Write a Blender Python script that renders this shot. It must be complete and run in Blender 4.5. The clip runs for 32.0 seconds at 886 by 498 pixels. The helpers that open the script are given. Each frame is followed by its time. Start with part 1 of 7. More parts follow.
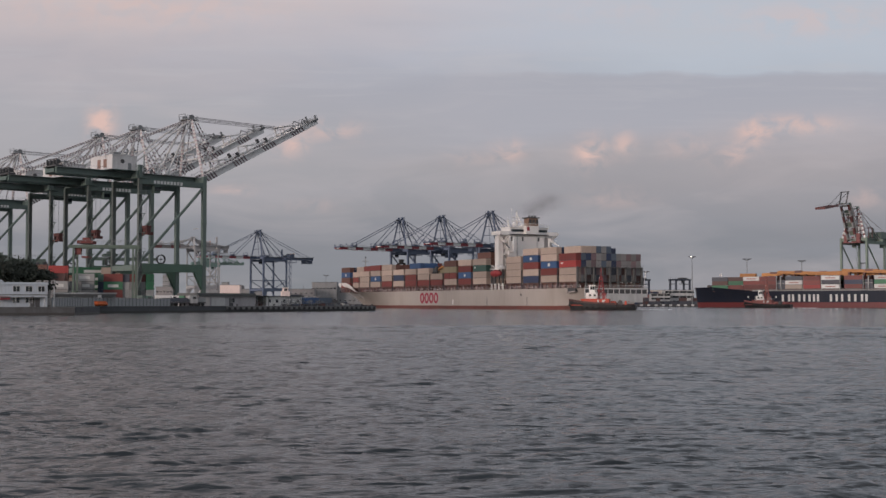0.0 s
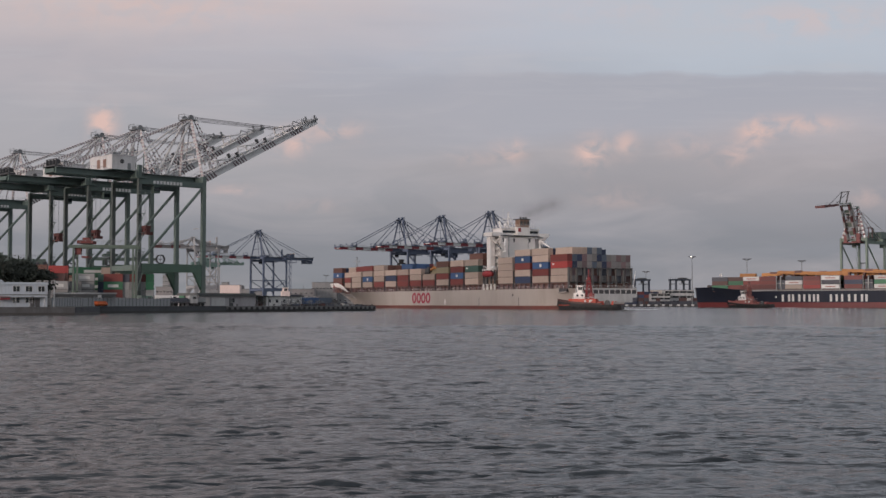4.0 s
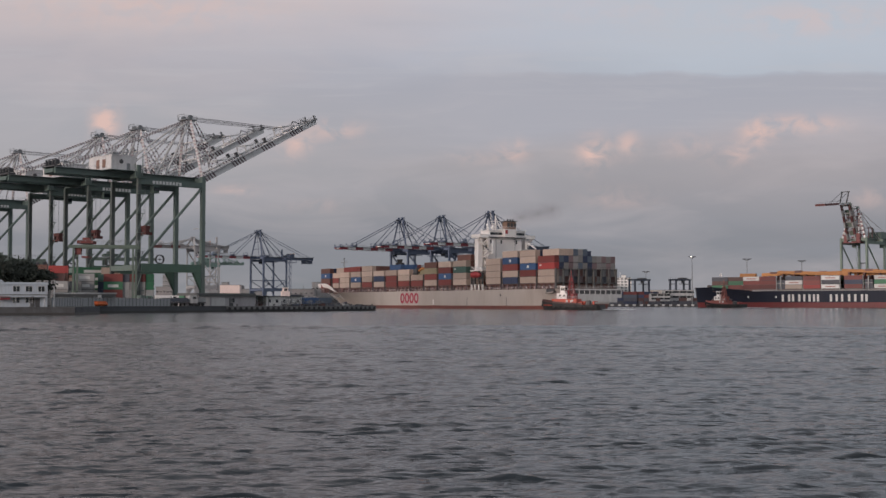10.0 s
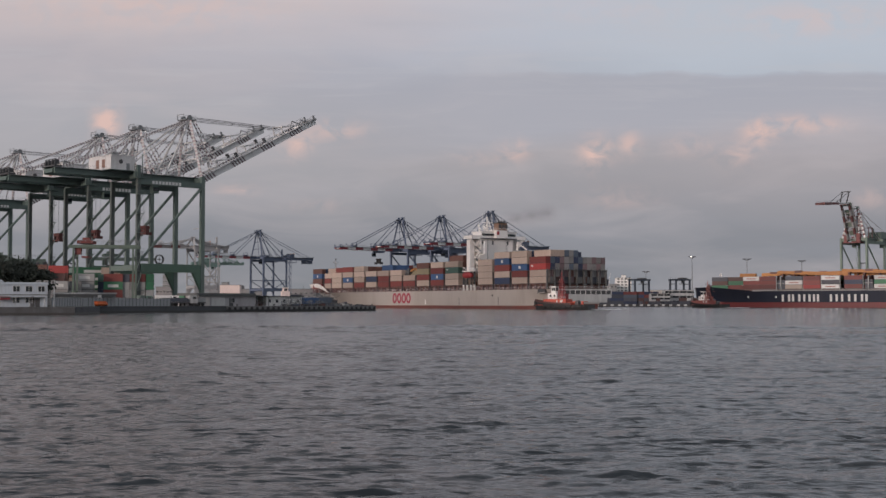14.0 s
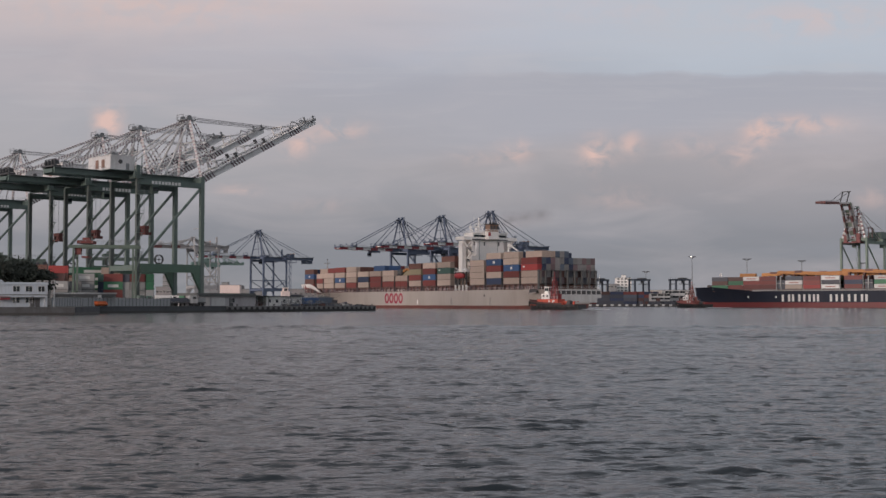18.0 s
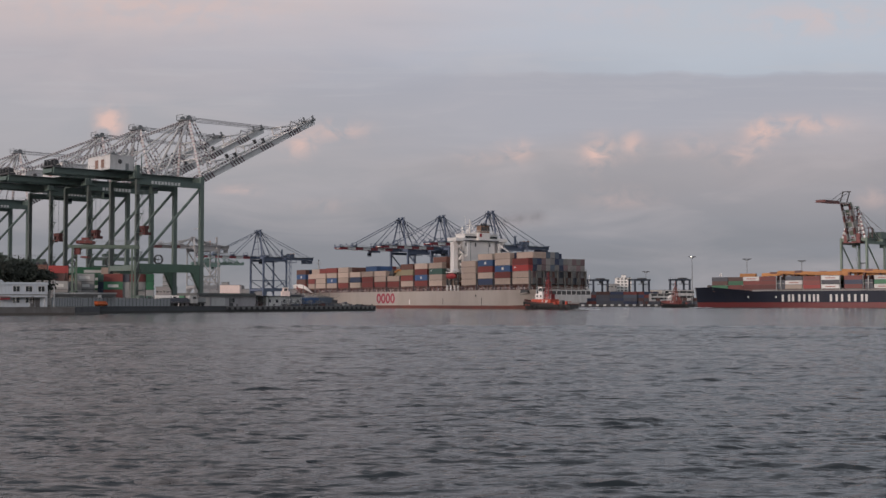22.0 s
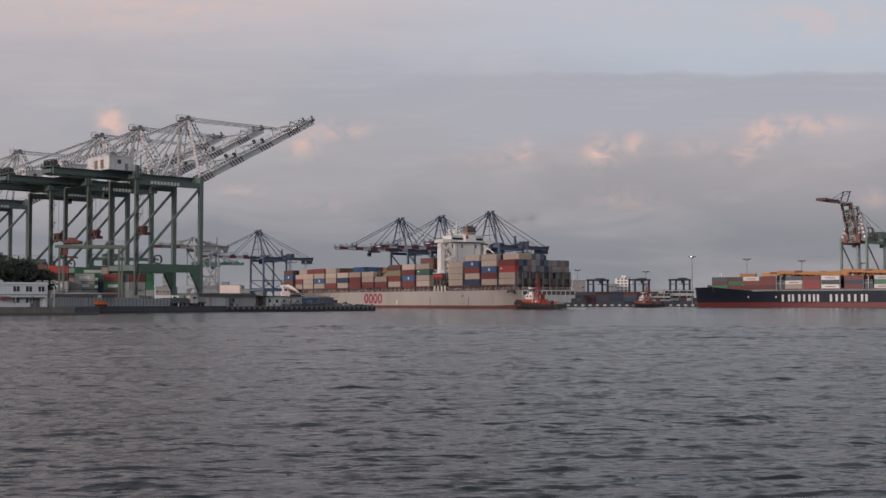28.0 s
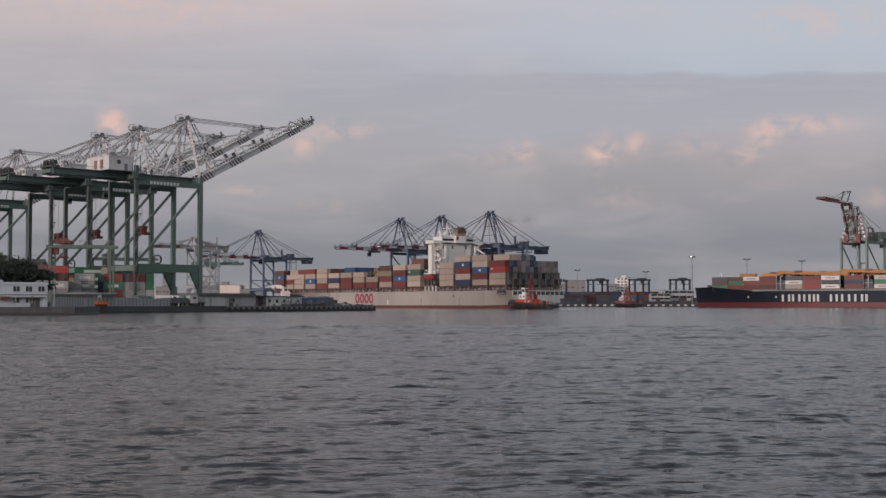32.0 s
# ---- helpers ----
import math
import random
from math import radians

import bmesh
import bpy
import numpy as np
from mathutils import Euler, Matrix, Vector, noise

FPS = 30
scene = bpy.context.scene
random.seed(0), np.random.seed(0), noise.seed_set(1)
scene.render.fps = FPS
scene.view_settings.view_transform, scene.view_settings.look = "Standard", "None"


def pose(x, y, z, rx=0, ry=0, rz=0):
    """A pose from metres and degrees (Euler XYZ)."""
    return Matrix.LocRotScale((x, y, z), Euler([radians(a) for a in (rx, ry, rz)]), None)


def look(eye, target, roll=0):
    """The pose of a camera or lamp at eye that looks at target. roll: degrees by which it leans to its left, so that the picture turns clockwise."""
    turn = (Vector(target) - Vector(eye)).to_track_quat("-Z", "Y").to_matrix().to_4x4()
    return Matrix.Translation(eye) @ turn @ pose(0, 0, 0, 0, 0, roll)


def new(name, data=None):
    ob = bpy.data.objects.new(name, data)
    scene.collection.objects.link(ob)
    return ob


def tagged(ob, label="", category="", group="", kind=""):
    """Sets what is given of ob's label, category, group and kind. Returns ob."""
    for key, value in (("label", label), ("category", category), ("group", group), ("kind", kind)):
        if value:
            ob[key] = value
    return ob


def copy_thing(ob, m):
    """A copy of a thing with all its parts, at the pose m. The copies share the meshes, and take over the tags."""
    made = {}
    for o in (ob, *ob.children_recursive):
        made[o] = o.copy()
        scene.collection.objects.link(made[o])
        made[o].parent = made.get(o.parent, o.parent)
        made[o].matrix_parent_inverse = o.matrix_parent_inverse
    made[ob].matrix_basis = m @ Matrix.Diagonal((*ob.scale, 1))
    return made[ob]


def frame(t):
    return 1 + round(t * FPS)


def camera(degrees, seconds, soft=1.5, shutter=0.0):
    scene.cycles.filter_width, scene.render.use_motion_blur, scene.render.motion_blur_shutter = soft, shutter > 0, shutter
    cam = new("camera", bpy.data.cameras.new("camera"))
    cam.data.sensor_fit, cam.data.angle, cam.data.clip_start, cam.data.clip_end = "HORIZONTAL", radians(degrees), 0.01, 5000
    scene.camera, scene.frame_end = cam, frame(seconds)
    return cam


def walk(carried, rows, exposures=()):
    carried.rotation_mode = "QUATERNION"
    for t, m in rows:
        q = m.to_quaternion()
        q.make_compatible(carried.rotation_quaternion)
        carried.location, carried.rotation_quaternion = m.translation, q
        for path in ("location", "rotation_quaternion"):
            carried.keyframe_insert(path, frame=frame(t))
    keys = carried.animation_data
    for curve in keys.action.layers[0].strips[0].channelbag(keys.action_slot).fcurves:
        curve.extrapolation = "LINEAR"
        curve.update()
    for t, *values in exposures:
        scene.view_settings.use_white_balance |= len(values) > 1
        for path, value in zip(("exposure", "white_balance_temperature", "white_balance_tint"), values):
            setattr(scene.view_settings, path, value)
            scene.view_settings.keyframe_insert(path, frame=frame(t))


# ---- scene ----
cam = camera(39.22, 32.0, soft=1.5)
walk(cam, [(0.0, look((0, 0, 2.45), (0, 100, 6.836))), (32.0, look((0, 0, 2.45), (0, 100, 6.836)))],
     exposures=[(0.0, 0.0), (32.0, 0.0)])

# ---- light: dusk under broken cloud, the low sun behind the camera on the left ----
SUN_ELEV, SUN_FROM = radians(9), Vector((-0.68, -0.73, 0))
world = bpy.data.worlds.new("dusk_sky")
scene.world = world
world.use_nodes = True
wn, wl = world.node_tree.nodes, world.node_tree.links
bg = wn["Background"]
sky = wn.new("ShaderNodeTexSky")
sky.sky_type, sky.sun_disc = "NISHITA", False
sky.sun_elevation, sky.sun_rotation = SUN_ELEV, math.atan2(SUN_FROM.x, SUN_FROM.y)
sky_gain = wn.new("ShaderNodeVectorMath")
sky_gain.operation = "SCALE"
sky_gain.inputs["Scale"].default_value = 0.10
wl.new(sky.outputs[0], sky_gain.inputs[0])
wtc, wno = wn.new("ShaderNodeTexCoord"), wn.new("ShaderNodeTexNoise")
wno.inputs["Scale"].default_value, wno.inputs["Detail"].default_value = 2.2, 4
wl.new(wtc.outputs["Generated"], wno.inputs["Vector"])
deck = wn.new("ShaderNodeValToRGB")
deck.color_ramp.elements[0].position, deck.color_ramp.elements[0].color = 0.35, (0.32, 0.35, 0.40, 1)
deck.color_ramp.elements[1].position, deck.color_ramp.elements[1].color = 0.70, (0.47, 0.455, 0.475, 1)
wl.new(wno.outputs[0], deck.inputs[0])
wmix = wn.new("ShaderNodeMixRGB")
wmix.inputs[0].default_value = 0.88
wl.new(sky_gain.outputs[0], wmix.inputs[1])
wl.new(deck.outputs[0], wmix.inputs[2])
wl.new(wmix.outputs[0], bg.inputs[0])
bg.inputs[1].default_value = 1.12

sun_data = bpy.data.lights.new("low_sun", "SUN")
sun_data.energy, sun_data.angle, sun_data.color = 1.72, radians(14), (1.0, 0.835, 0.765)
sun = new("low_sun", sun_data)
sun.matrix_basis = look(SUN_FROM * 200 + Vector((0, 0, 200 * math.tan(SUN_ELEV))), (0, 0, 0))


# ---- mesh and material helpers ----
class Geo:
    """Vertices and faces of one mesh in the making; m is the material slot of what is added."""

    def __init__(self):
        self.v, self.f, self.m = [], [], []

    def add(self, verts, faces, m=0):
        n = len(self.v)
        self.v += [tuple(v) for v in verts]
        self.f += [tuple(n + i for i in f) for f in faces]
        self.m += [m] * len(faces)
        return self

    def box(self, x0, x1, y0, y1, z0, z1, m=0):
        x0, x1, y0, y1, z0, z1 = min(x0, x1), max(x0, x1), min(y0, y1), max(y0, y1), min(z0, z1), max(z0, z1)
        return self.add([(x0, y0, z0), (x1, y0, z0), (x1, y1, z0), (x0, y1, z0), (x0, y0, z1), (x1, y0, z1), (x1, y1, z1), (x0, y1, z1)],
                        [(0, 3, 2, 1), (4, 5, 6, 7), (0, 1, 5, 4), (1, 2, 6, 5), (2, 3, 7, 6), (3, 0, 4, 7)], m)

    def tube(self, p, q, r, n=6, m=0, r2=None, turn=None):
        """A prism of n sides from p to q; n=4 gives a square beam."""
        p, q = Vector(p), Vector(q)
        d = (q - p).normalized()
        a = d.cross(Vector((0, 0, 1)))
        a = d.cross(Vector((0, 1, 0))) if a.length < 0.05 else a
        a.normalize()
        b = d.cross(a)
        r2 = r if r2 is None else r2
        off = math.pi / n if turn is None else turn
        ring = [math.cos(off + 2 * math.pi * i / n) * a + math.sin(off + 2 * math.pi * i / n) * b for i in range(n)]
        vs = [p + r * o for o in ring] + [q + r2 * o for o in ring]
        return self.add(vs, [(i, (i + 1) % n, n + (i + 1) % n, n + i) for i in range(n)] + [tuple(range(n - 1, -1, -1)), tuple(range(n, 2 * n))], m)

    def beam(self, p, q, w, h=None, m=0):
        """A rectangular beam from p to q, w wide sideways and h high."""
        h = w if h is None else h
        p, q = Vector(p), Vector(q)
        d = (q - p).normalized()
        a = d.cross(Vector((0, 0, 1)))
        a = Vector((1, 0, 0)) if a.length < 0.05 else a.normalized()
        b = a.cross(d)
        vs = [e + sx * a * w / 2 + sz * b * h / 2 for e in (p, q) for sx, sz in ((-1, -1), (1, -1), (1, 1), (-1, 1))]
        return self.add(vs, [(0, 1, 5, 4), (1, 2, 6, 5), (2, 3, 7, 6), (3, 0, 4, 7), (3, 2, 1, 0), (4, 5, 6, 7)], m)

    def striped(self, p, q, r, step, n=4):
        """A rod in bands of slot 0 and slot 1."""
        p, q = Vector(p), Vector(q)
        k = max(2, round((q - p).length / step))
        d = (q - p).normalized()
        a = d.orthogonal().normalized()
        b = d.cross(a)
        ring = [math.cos(math.pi / n + 2 * math.pi * i / n) * a * r + math.sin(math.pi / n + 2 * math.pi * i / n) * b * r for i in range(n)]
        stops = [0.0] + [x for i in range(k) for x in ((i + 0.62) / k, (i + 1) / k)]
        vs, fs, base = [], [], len(self.v)
        for t in stops:
            vs += [p + (q - p) * t + o for o in ring]
        self.v += [tuple(v) for v in vs]
        for j in range(len(stops) - 1):
            for i in range(n):
                self.f.append((base + j * n + i, base + j * n + (i + 1) % n, base + (j + 1) * n + (i + 1) % n, base + (j + 1) * n + i))
                self.m.append(j % 2)
        return self

    def prism(self, outline, z0, z1, m=0):
        n = len(outline)
        return self.add([(x, y, z0) for x, y in outline] + [(x, y, z1) for x, y in outline],
                        [(i, (i + 1) % n, n + (i + 1) % n, n + i) for i in range(n)] + [tuple(range(n - 1, -1, -1)), tuple(range(n, 2 * n))], m)

    def loft(self, rings, m=0, caps=True, closed=False):
        n = len(rings[0])
        fs = []
        for k in range(len(rings) - 1):
            for i in range(n if closed else n - 1):
                j = (i + 1) % n
                fs.append((k * n + i, k * n + j, (k + 1) * n + j, (k + 1) * n + i))
        if caps:
            fs += [tuple(range(n - 1, -1, -1)), tuple(range((len(rings) - 1) * n, len(rings) * n))]
        return self.add([v for r in rings for v in r], fs, m)

    def mesh(self, name, mats, smooth=False):
        me = bpy.data.meshes.new(name)
        me.from_pydata(self.v, [], self.f)
        for mat in mats if isinstance(mats, (list, tuple)) else [mats]:
            me.materials.append(mat)
        me.polygons.foreach_set("material_index", self.m)
        if smooth:
            me.polygons.foreach_set("use_smooth", [True] * len(self.f))
            me.set_sharp_from_angle(angle=radians(32))
        me.update()
        return me


def part(name, geo, mats, parent=None, label="", at=None, smooth=False, kind=""):
    """Links a mesh as one object under a thing or part."""
    data = geo if isinstance(geo, bpy.types.Mesh) else geo.mesh(name, mats, smooth)
    ob = new(name, data)
    if parent:
        ob.parent = parent
    if at is not None:
        ob.matrix_basis = at
    return tagged(ob, label=label, kind=kind)


def thing(name, m, label, category, group="", kind=""):
    ob = new(name)
    ob.empty_display_size = 0.5
    ob.matrix_basis = m
    return tagged(ob, label, category, group, kind)


MATS = {}


def paint(name, rgb, rough=0.55, metal=0.0, dirt=0.35, dirt_rgb=(0.09, 0.06, 0.045), scale=0.35, bump=0.03, streak=1.0, shift=0.0, grain=0.2):
    """Painted or weathered surface: broad blotches, fine grain, and rain streaks that run down; shift varies the tone from object to object."""
    if name in MATS:
        return MATS[name]
    mat = bpy.data.materials.new(name)
    mat.use_nodes = True
    n, l = mat.node_tree.nodes, mat.node_tree.links
    bs = n["Principled BSDF"]
    tc = n.new("ShaderNodeTexCoord")
    mp = n.new("ShaderNodeMapping")
    mp.inputs["Scale"].default_value = (1.0, 1.0, 0.22 if streak else 1.0)
    l.new(tc.outputs["Object"], mp.inputs[0])
    big, fine = n.new("ShaderNodeTexNoise"), n.new("ShaderNodeTexNoise")
    big.inputs["Scale"].default_value, big.inputs["Detail"].default_value, big.inputs["Roughness"].default_value = scale, 6, 0.65
    fine.inputs["Scale"].default_value, fine.inputs["Detail"].default_value = scale * 9, 4
    l.new(mp.outputs[0], big.inputs["Vector"])
    l.new(mp.outputs[0], fine.inputs["Vector"])
    ramp = n.new("ShaderNodeValToRGB")
    ramp.color_ramp.elements[0].position, ramp.color_ramp.elements[1].position = 0.48, 0.78
    ramp.color_ramp.elements[0].color, ramp.color_ramp.elements[1].color = (0, 0, 0, 1), (dirt, dirt, dirt, 1)
    l.new(big.outputs[0], ramp.inputs[0])
    tone = n.new("ShaderNodeMapRange")
    tone.inputs["To Min"].default_value, tone.inputs["To Max"].default_value = 1 - grain, 1 + grain * 0.9
    l.new(fine.outputs[0], tone.inputs["Value"])
    info = n.new("ShaderNodeObjectInfo")
    rnd = n.new("ShaderNodeMapRange")
    rnd.inputs["To Min"].default_value, rnd.inputs["To Max"].default_value = 1 - shift, 1 + shift
    l.new(info.outputs["Random"], rnd.inputs["Value"])
    mul = n.new("ShaderNodeMath")
    mul.operation = "MULTIPLY"
    l.new(tone.outputs[0], mul.inputs[0])
    l.new(rnd.outputs[0], mul.inputs[1])
    base = n.new("ShaderNodeVectorMath")
    base.operation = "SCALE"
    base.inputs[0].default_value = rgb
    l.new(mul.outputs[0], base.inputs["Scale"])
    mix = n.new("ShaderNodeMixRGB")
    mix.inputs[2].default_value = (*dirt_rgb, 1)
    l.new(ramp.outputs[0], mix.inputs[0])
    l.new(base.outputs[0], mix.inputs[1])
    l.new(mix.outputs[0], bs.inputs["Base Color"])
    bs.inputs["Roughness"].default_value, bs.inputs["Metallic"].default_value = rough, metal
    if bump:
        bu = n.new("ShaderNodeBump")
        bu.inputs["Strength"].default_value, bu.inputs["Distance"].default_value = 0.35, bump
        l.new(fine.outputs[0], bu.inputs["Height"])
        l.new(bu.outputs[0], bs.inputs["Normal"])
    MATS[name] = mat
    return mat


def glass(name, rgb=(0.02, 0.025, 0.03)):
    if name in MATS:
        return MATS[name]
    mat = paint(name, rgb, rough=0.12, dirt=0.1, bump=0)
    return mat


GREEN = paint("crane_green", (0.145, 0.192, 0.174), dirt=0.30)
DGREEN = paint("crane_dark_green", (0.104, 0.147, 0.134), dirt=0.3)
PALE = paint("crane_pale_grey", (0.86, 0.845, 0.84), dirt=0.22)
MASTG = paint("mast_pale_grey", (0.66, 0.645, 0.645), dirt=0.3, dirt_rgb=(0.14, 0.11, 0.10))
HOUSEW = paint("house_white_paint", (0.70, 0.68, 0.68), dirt=0.3)
RED = paint("signal_red", (0.17, 0.04, 0.038), dirt=0.3)
DARK = paint("dark_steel", (0.072, 0.072, 0.076), dirt=0.3)
STEEL = paint("galvanised_steel", (0.24, 0.25, 0.26), rough=0.45, metal=0.3, dirt=0.3)
BLUE = paint("crane_blue_grey", (0.125, 0.158, 0.232), dirt=0.25)
DBLUE = paint("crane_dark_blue", (0.088, 0.113, 0.172), dirt=0.25)
CONC = paint("quay_concrete", (0.088, 0.092, 0.099), rough=0.88, dirt=0.75, dirt_rgb=(0.045, 0.04, 0.04), scale=0.22, bump=0.08, grain=0.35)
WETCONC = paint("wet_concrete", (0.035, 0.034, 0.034), rough=0.5, dirt=0.5, dirt_rgb=(0.05, 0.035, 0.03), scale=0.3, bump=0.06)
ASPH = paint("yard_asphalt", (0.06, 0.06, 0.06), rough=0.9, dirt=0.4, scale=0.08, streak=0)
RUBBER = paint("fender_rubber", (0.03, 0.03, 0.031), rough=0.8, dirt=0.2)
LETTER = paint("white_lettering", (0.64, 0.64, 0.63), dirt=0.15)
GLASS = glass("dark_window_glass")
CREAM = paint("hull_cream_paint", (0.455, 0.407, 0.374), dirt=0.35, dirt_rgb=(0.22, 0.15, 0.11), scale=0.09, grain=0.07)
BOOT = paint("boot_topping_red", (0.18, 0.058, 0.047), dirt=0.75, dirt_rgb=(0.085, 0.05, 0.042), scale=0.12)
WHITE = paint("superstructure_white", (0.86, 0.825, 0.80), dirt=0.12, dirt_rgb=(0.3, 0.2, 0.14), scale=0.2, grain=0.07)
NAVY = paint("hull_navy_paint", (0.011, 0.016, 0.033), rough=0.7, dirt=0.25, dirt_rgb=(0.04, 0.035, 0.035), scale=0.1)
ORANGE = paint("tug_orange_red", (0.50, 0.078, 0.045), dirt=0.18)
TUGBLACK = paint("tug_black_hull", (0.02, 0.02, 0.022), dirt=0.3)
FUNNEL = paint("funnel_ochre", (0.27, 0.165, 0.115), dirt=0.3)
BOXES = {k: paint("container_" + k, c, dirt=0.25, shift=0.2, scale=0.5, grain=0.14) for k, c in dict(
    cream=(0.455, 0.36, 0.305), red=(0.20, 0.048, 0.043), scarlet=(0.34, 0.05, 0.048), blue=(0.045, 0.10, 0.225), navy=(0.035, 0.05, 0.10),
    brown=(0.16, 0.075, 0.06), grey=(0.33, 0.33, 0.33), green=(0.04, 0.16, 0.085), teal=(0.062, 0.13, 0.11), white=(0.62, 0.61, 0.60),
    orange=(0.48, 0.19, 0.08), khaki=(0.33, 0.29, 0.19), ash=(0.25, 0.243, 0.24), mauve=(0.205, 0.14, 0.15), steelblue=(0.10, 0.128, 0.172), maroon=(0.155, 0.038, 0.036), slate=(0.075, 0.082, 0.105), rust=(0.092, 0.046, 0.042), amber=(0.47, 0.20, 0.055)).items()}


def container_geo(length, width, height, ribs):
    """A shipping container: corner posts and rails proud of ribbed panels, door end with lock bars."""
    g = Geo()
    a, b, h = length / 2, width / 2, height
    g.box(-a + 0.06, a - 0.06, -b + 0.05, b - 0.05, 0.06, h - 0.05)
    for sx in (-1, 1):
        for sy in (-1, 1):
            g.box(sx * a, sx * (a - 0.16), sy * b, sy * (b - 0.16), 0, h)
    for sy in (-1, 1):
        g.box(-a + 0.16, a - 0.16, sy * b, sy * (b - 0.1), 0, 0.17, 1)
        g.box(-a + 0.16, a - 0.16, sy * b, sy * (b - 0.1), h - 0.12, h)
        for i in range(ribs):
            x = -a + 0.35 + (length - 0.7) * (i + 0.5) / ribs
            g.box(x - 0.25, x + 0.25, sy * (b - 0.012), sy * (b - 0.06), 0.16, h - 0.12)
    for y in (-0.75, -0.3, 0.3, 0.75):
        g.box(-a, -a + 0.07, y - 0.03, y + 0.03, 0.12, h - 0.12)
    return g


CONT = {}


def container_mesh(colour, length=12.19, height=2.90):
    key = (colour, length, height)
    if key not in CONT:
        CONT[key] = container_geo(length, 2.44, height, 6 if length > 7 else 3).mesh("container", [BOXES[colour], DARK])
    return CONT[key]


# ---- sky backdrop, far behind everything; drifts slowly ----
def sky_backdrop():
    mat = bpy.data.materials.new("dusk_cloud_sky")
    mat.use_nodes = True
    n, l = mat.node_tree.nodes, mat.node_tree.links
    n.remove(n["Principled BSDF"])
    em = n.new("ShaderNodeEmission")
    l.new(em.outputs[0], n["Material Output"].inputs[0])
    tc = n.new("ShaderNodeTexCoord")
    sep = n.new("ShaderNodeSeparateXYZ")
    l.new(tc.outputs["Object"], sep.inputs[0])

    def math_node(op, a, b=None, c=None):
        x = n.new("ShaderNodeMath")
        x.operation = op
        for i, v in enumerate((a, b, c)):
            if v is not None:
                if isinstance(v, (int, float)):
                    x.inputs[i].default_value = v
                else:
                    l.new(v, x.inputs[i])
        return x.outputs[0]

    def noise_at(sx, sz, scale, detail, off=0.0, dist=0.0):
        mp = n.new("ShaderNodeMapping")
        mp.inputs["Scale"].default_value, mp.inputs["Location"].default_value = (sx, 1, sz), (off, 0, off * 0.7)
        l.new(tc.outputs["Object"], mp.inputs[0])
        no = n.new("ShaderNodeTexNoise")
        no.inputs["Scale"].default_value, no.inputs["Detail"].default_value, no.inputs["Distortion"].default_value = scale, detail, dist
        l.new(mp.outputs[0], no.inputs["Vector"])
        return no.outputs[0]

    def ramp(fac, stops):
        r = n.new("ShaderNodeValToRGB")
        els = r.color_ramp.elements
        while len(els) < len(stops):
            els.new(0.5)
        for e, (p, c) in zip(els, stops):
            e.position, e.color = p, (*c, 1)
        l.new(fac, r.inputs[0])
        return r.outputs[0]

    def mixed(fac, a, b):
        m = n.new("ShaderNodeMixRGB")
        for i, v in enumerate((fac, a, b)):
            if isinstance(v, (int, float)):
                m.inputs[i].default_value = v
            elif isinstance(v, tuple):
                m.inputs[i].default_value = (*v, 1)
            else:
                l.new(v, m.inputs[i])
        return m.outputs[0]

    wob = noise_at(0.0012, 0.004, 1.0, 5, 3.0)
    zz = math_node("ADD", sep.outputs[2], math_node("MULTIPLY", math_node("SUBTRACT", wob, 0.5), 260.0))
    h = math_node("DIVIDE", zz, 1200.0)
    left = ramp(h, [(0.0, (0.205, 0.214, 0.232)), (0.20, (0.224, 0.23, 0.254)), (0.42, (0.345, 0.337, 0.357)), (0.62, (0.36, 0.357, 0.388)),
                    (0.80, (0.41, 0.385, 0.415)), (1.0, (0.54, 0.47, 0.475))])
    right = ramp(h, [(0.0, (0.200, 0.212, 0.236)), (0.22, (0.23, 0.234, 0.258)), (0.45, (0.335, 0.315, 0.335)), (0.56, (0.39, 0.37, 0.40)),
                     (0.68, (0.325, 0.34, 0.40)), (0.80, (0.42, 0.455, 0.535)), (1.0, (0.46, 0.465, 0.53))])
    side = math_node("MULTIPLY_ADD", sep.outputs[0], 1 / 2600.0, 0.5)
    side = math_node("ADD", side, math_node("MULTIPLY", math_node("SUBTRACT", noise_at(0.0009, 0.003, 1.0, 4, 9.0), 0.5), 0.9))
    side = math_node("MINIMUM", math_node("MAXIMUM", side, 0.0), 1.0)
    base = mixed(side, left, right)
    # long dark streaks and soft mottling
    streak = ramp(noise_at(0.0007, 0.0065, 1.0, 6, 17.0, 0.4), [(0.42, (0, 0, 0)), (0.70, (0.2, 0.2, 0.2))])
    base = mixed(streak, base, (0.30, 0.315, 0.365))
    veil = ramp(noise_at(0.0016, 0.006, 1.0, 6, 31.0, 0.6), [(0.45, (0, 0, 0)), (0.75, (0.35, 0.35, 0.35))])
    base = mixed(veil, base, (0.50, 0.445, 0.455))
    # a broad slate band with a crisp upper edge, thinning out to the right
    edge = math_node("MULTIPLY", math_node("SUBTRACT", noise_at(0.004, 0.008, 1.0, 6, 23.0, 0.3), 0.5), 60.0)
    zl = math_node("ADD", sep.outputs[2], edge)
    soft = lambda v, lo, hi: math_node("MINIMUM", math_node("MAXIMUM", math_node("DIVIDE", math_node("SUBTRACT", v, lo), hi - lo), 0.0), 1.0)
    above = soft(zl, 862.0, 886.0)
    low_edge = math_node("SUBTRACT", zl, math_node("MULTIPLY_ADD", sep.outputs[0], 0.105, 572.0))
    inside = soft(low_edge, -40.0, 40.0)
    reach_ = soft(sep.outputs[0], -420.0, 320.0)
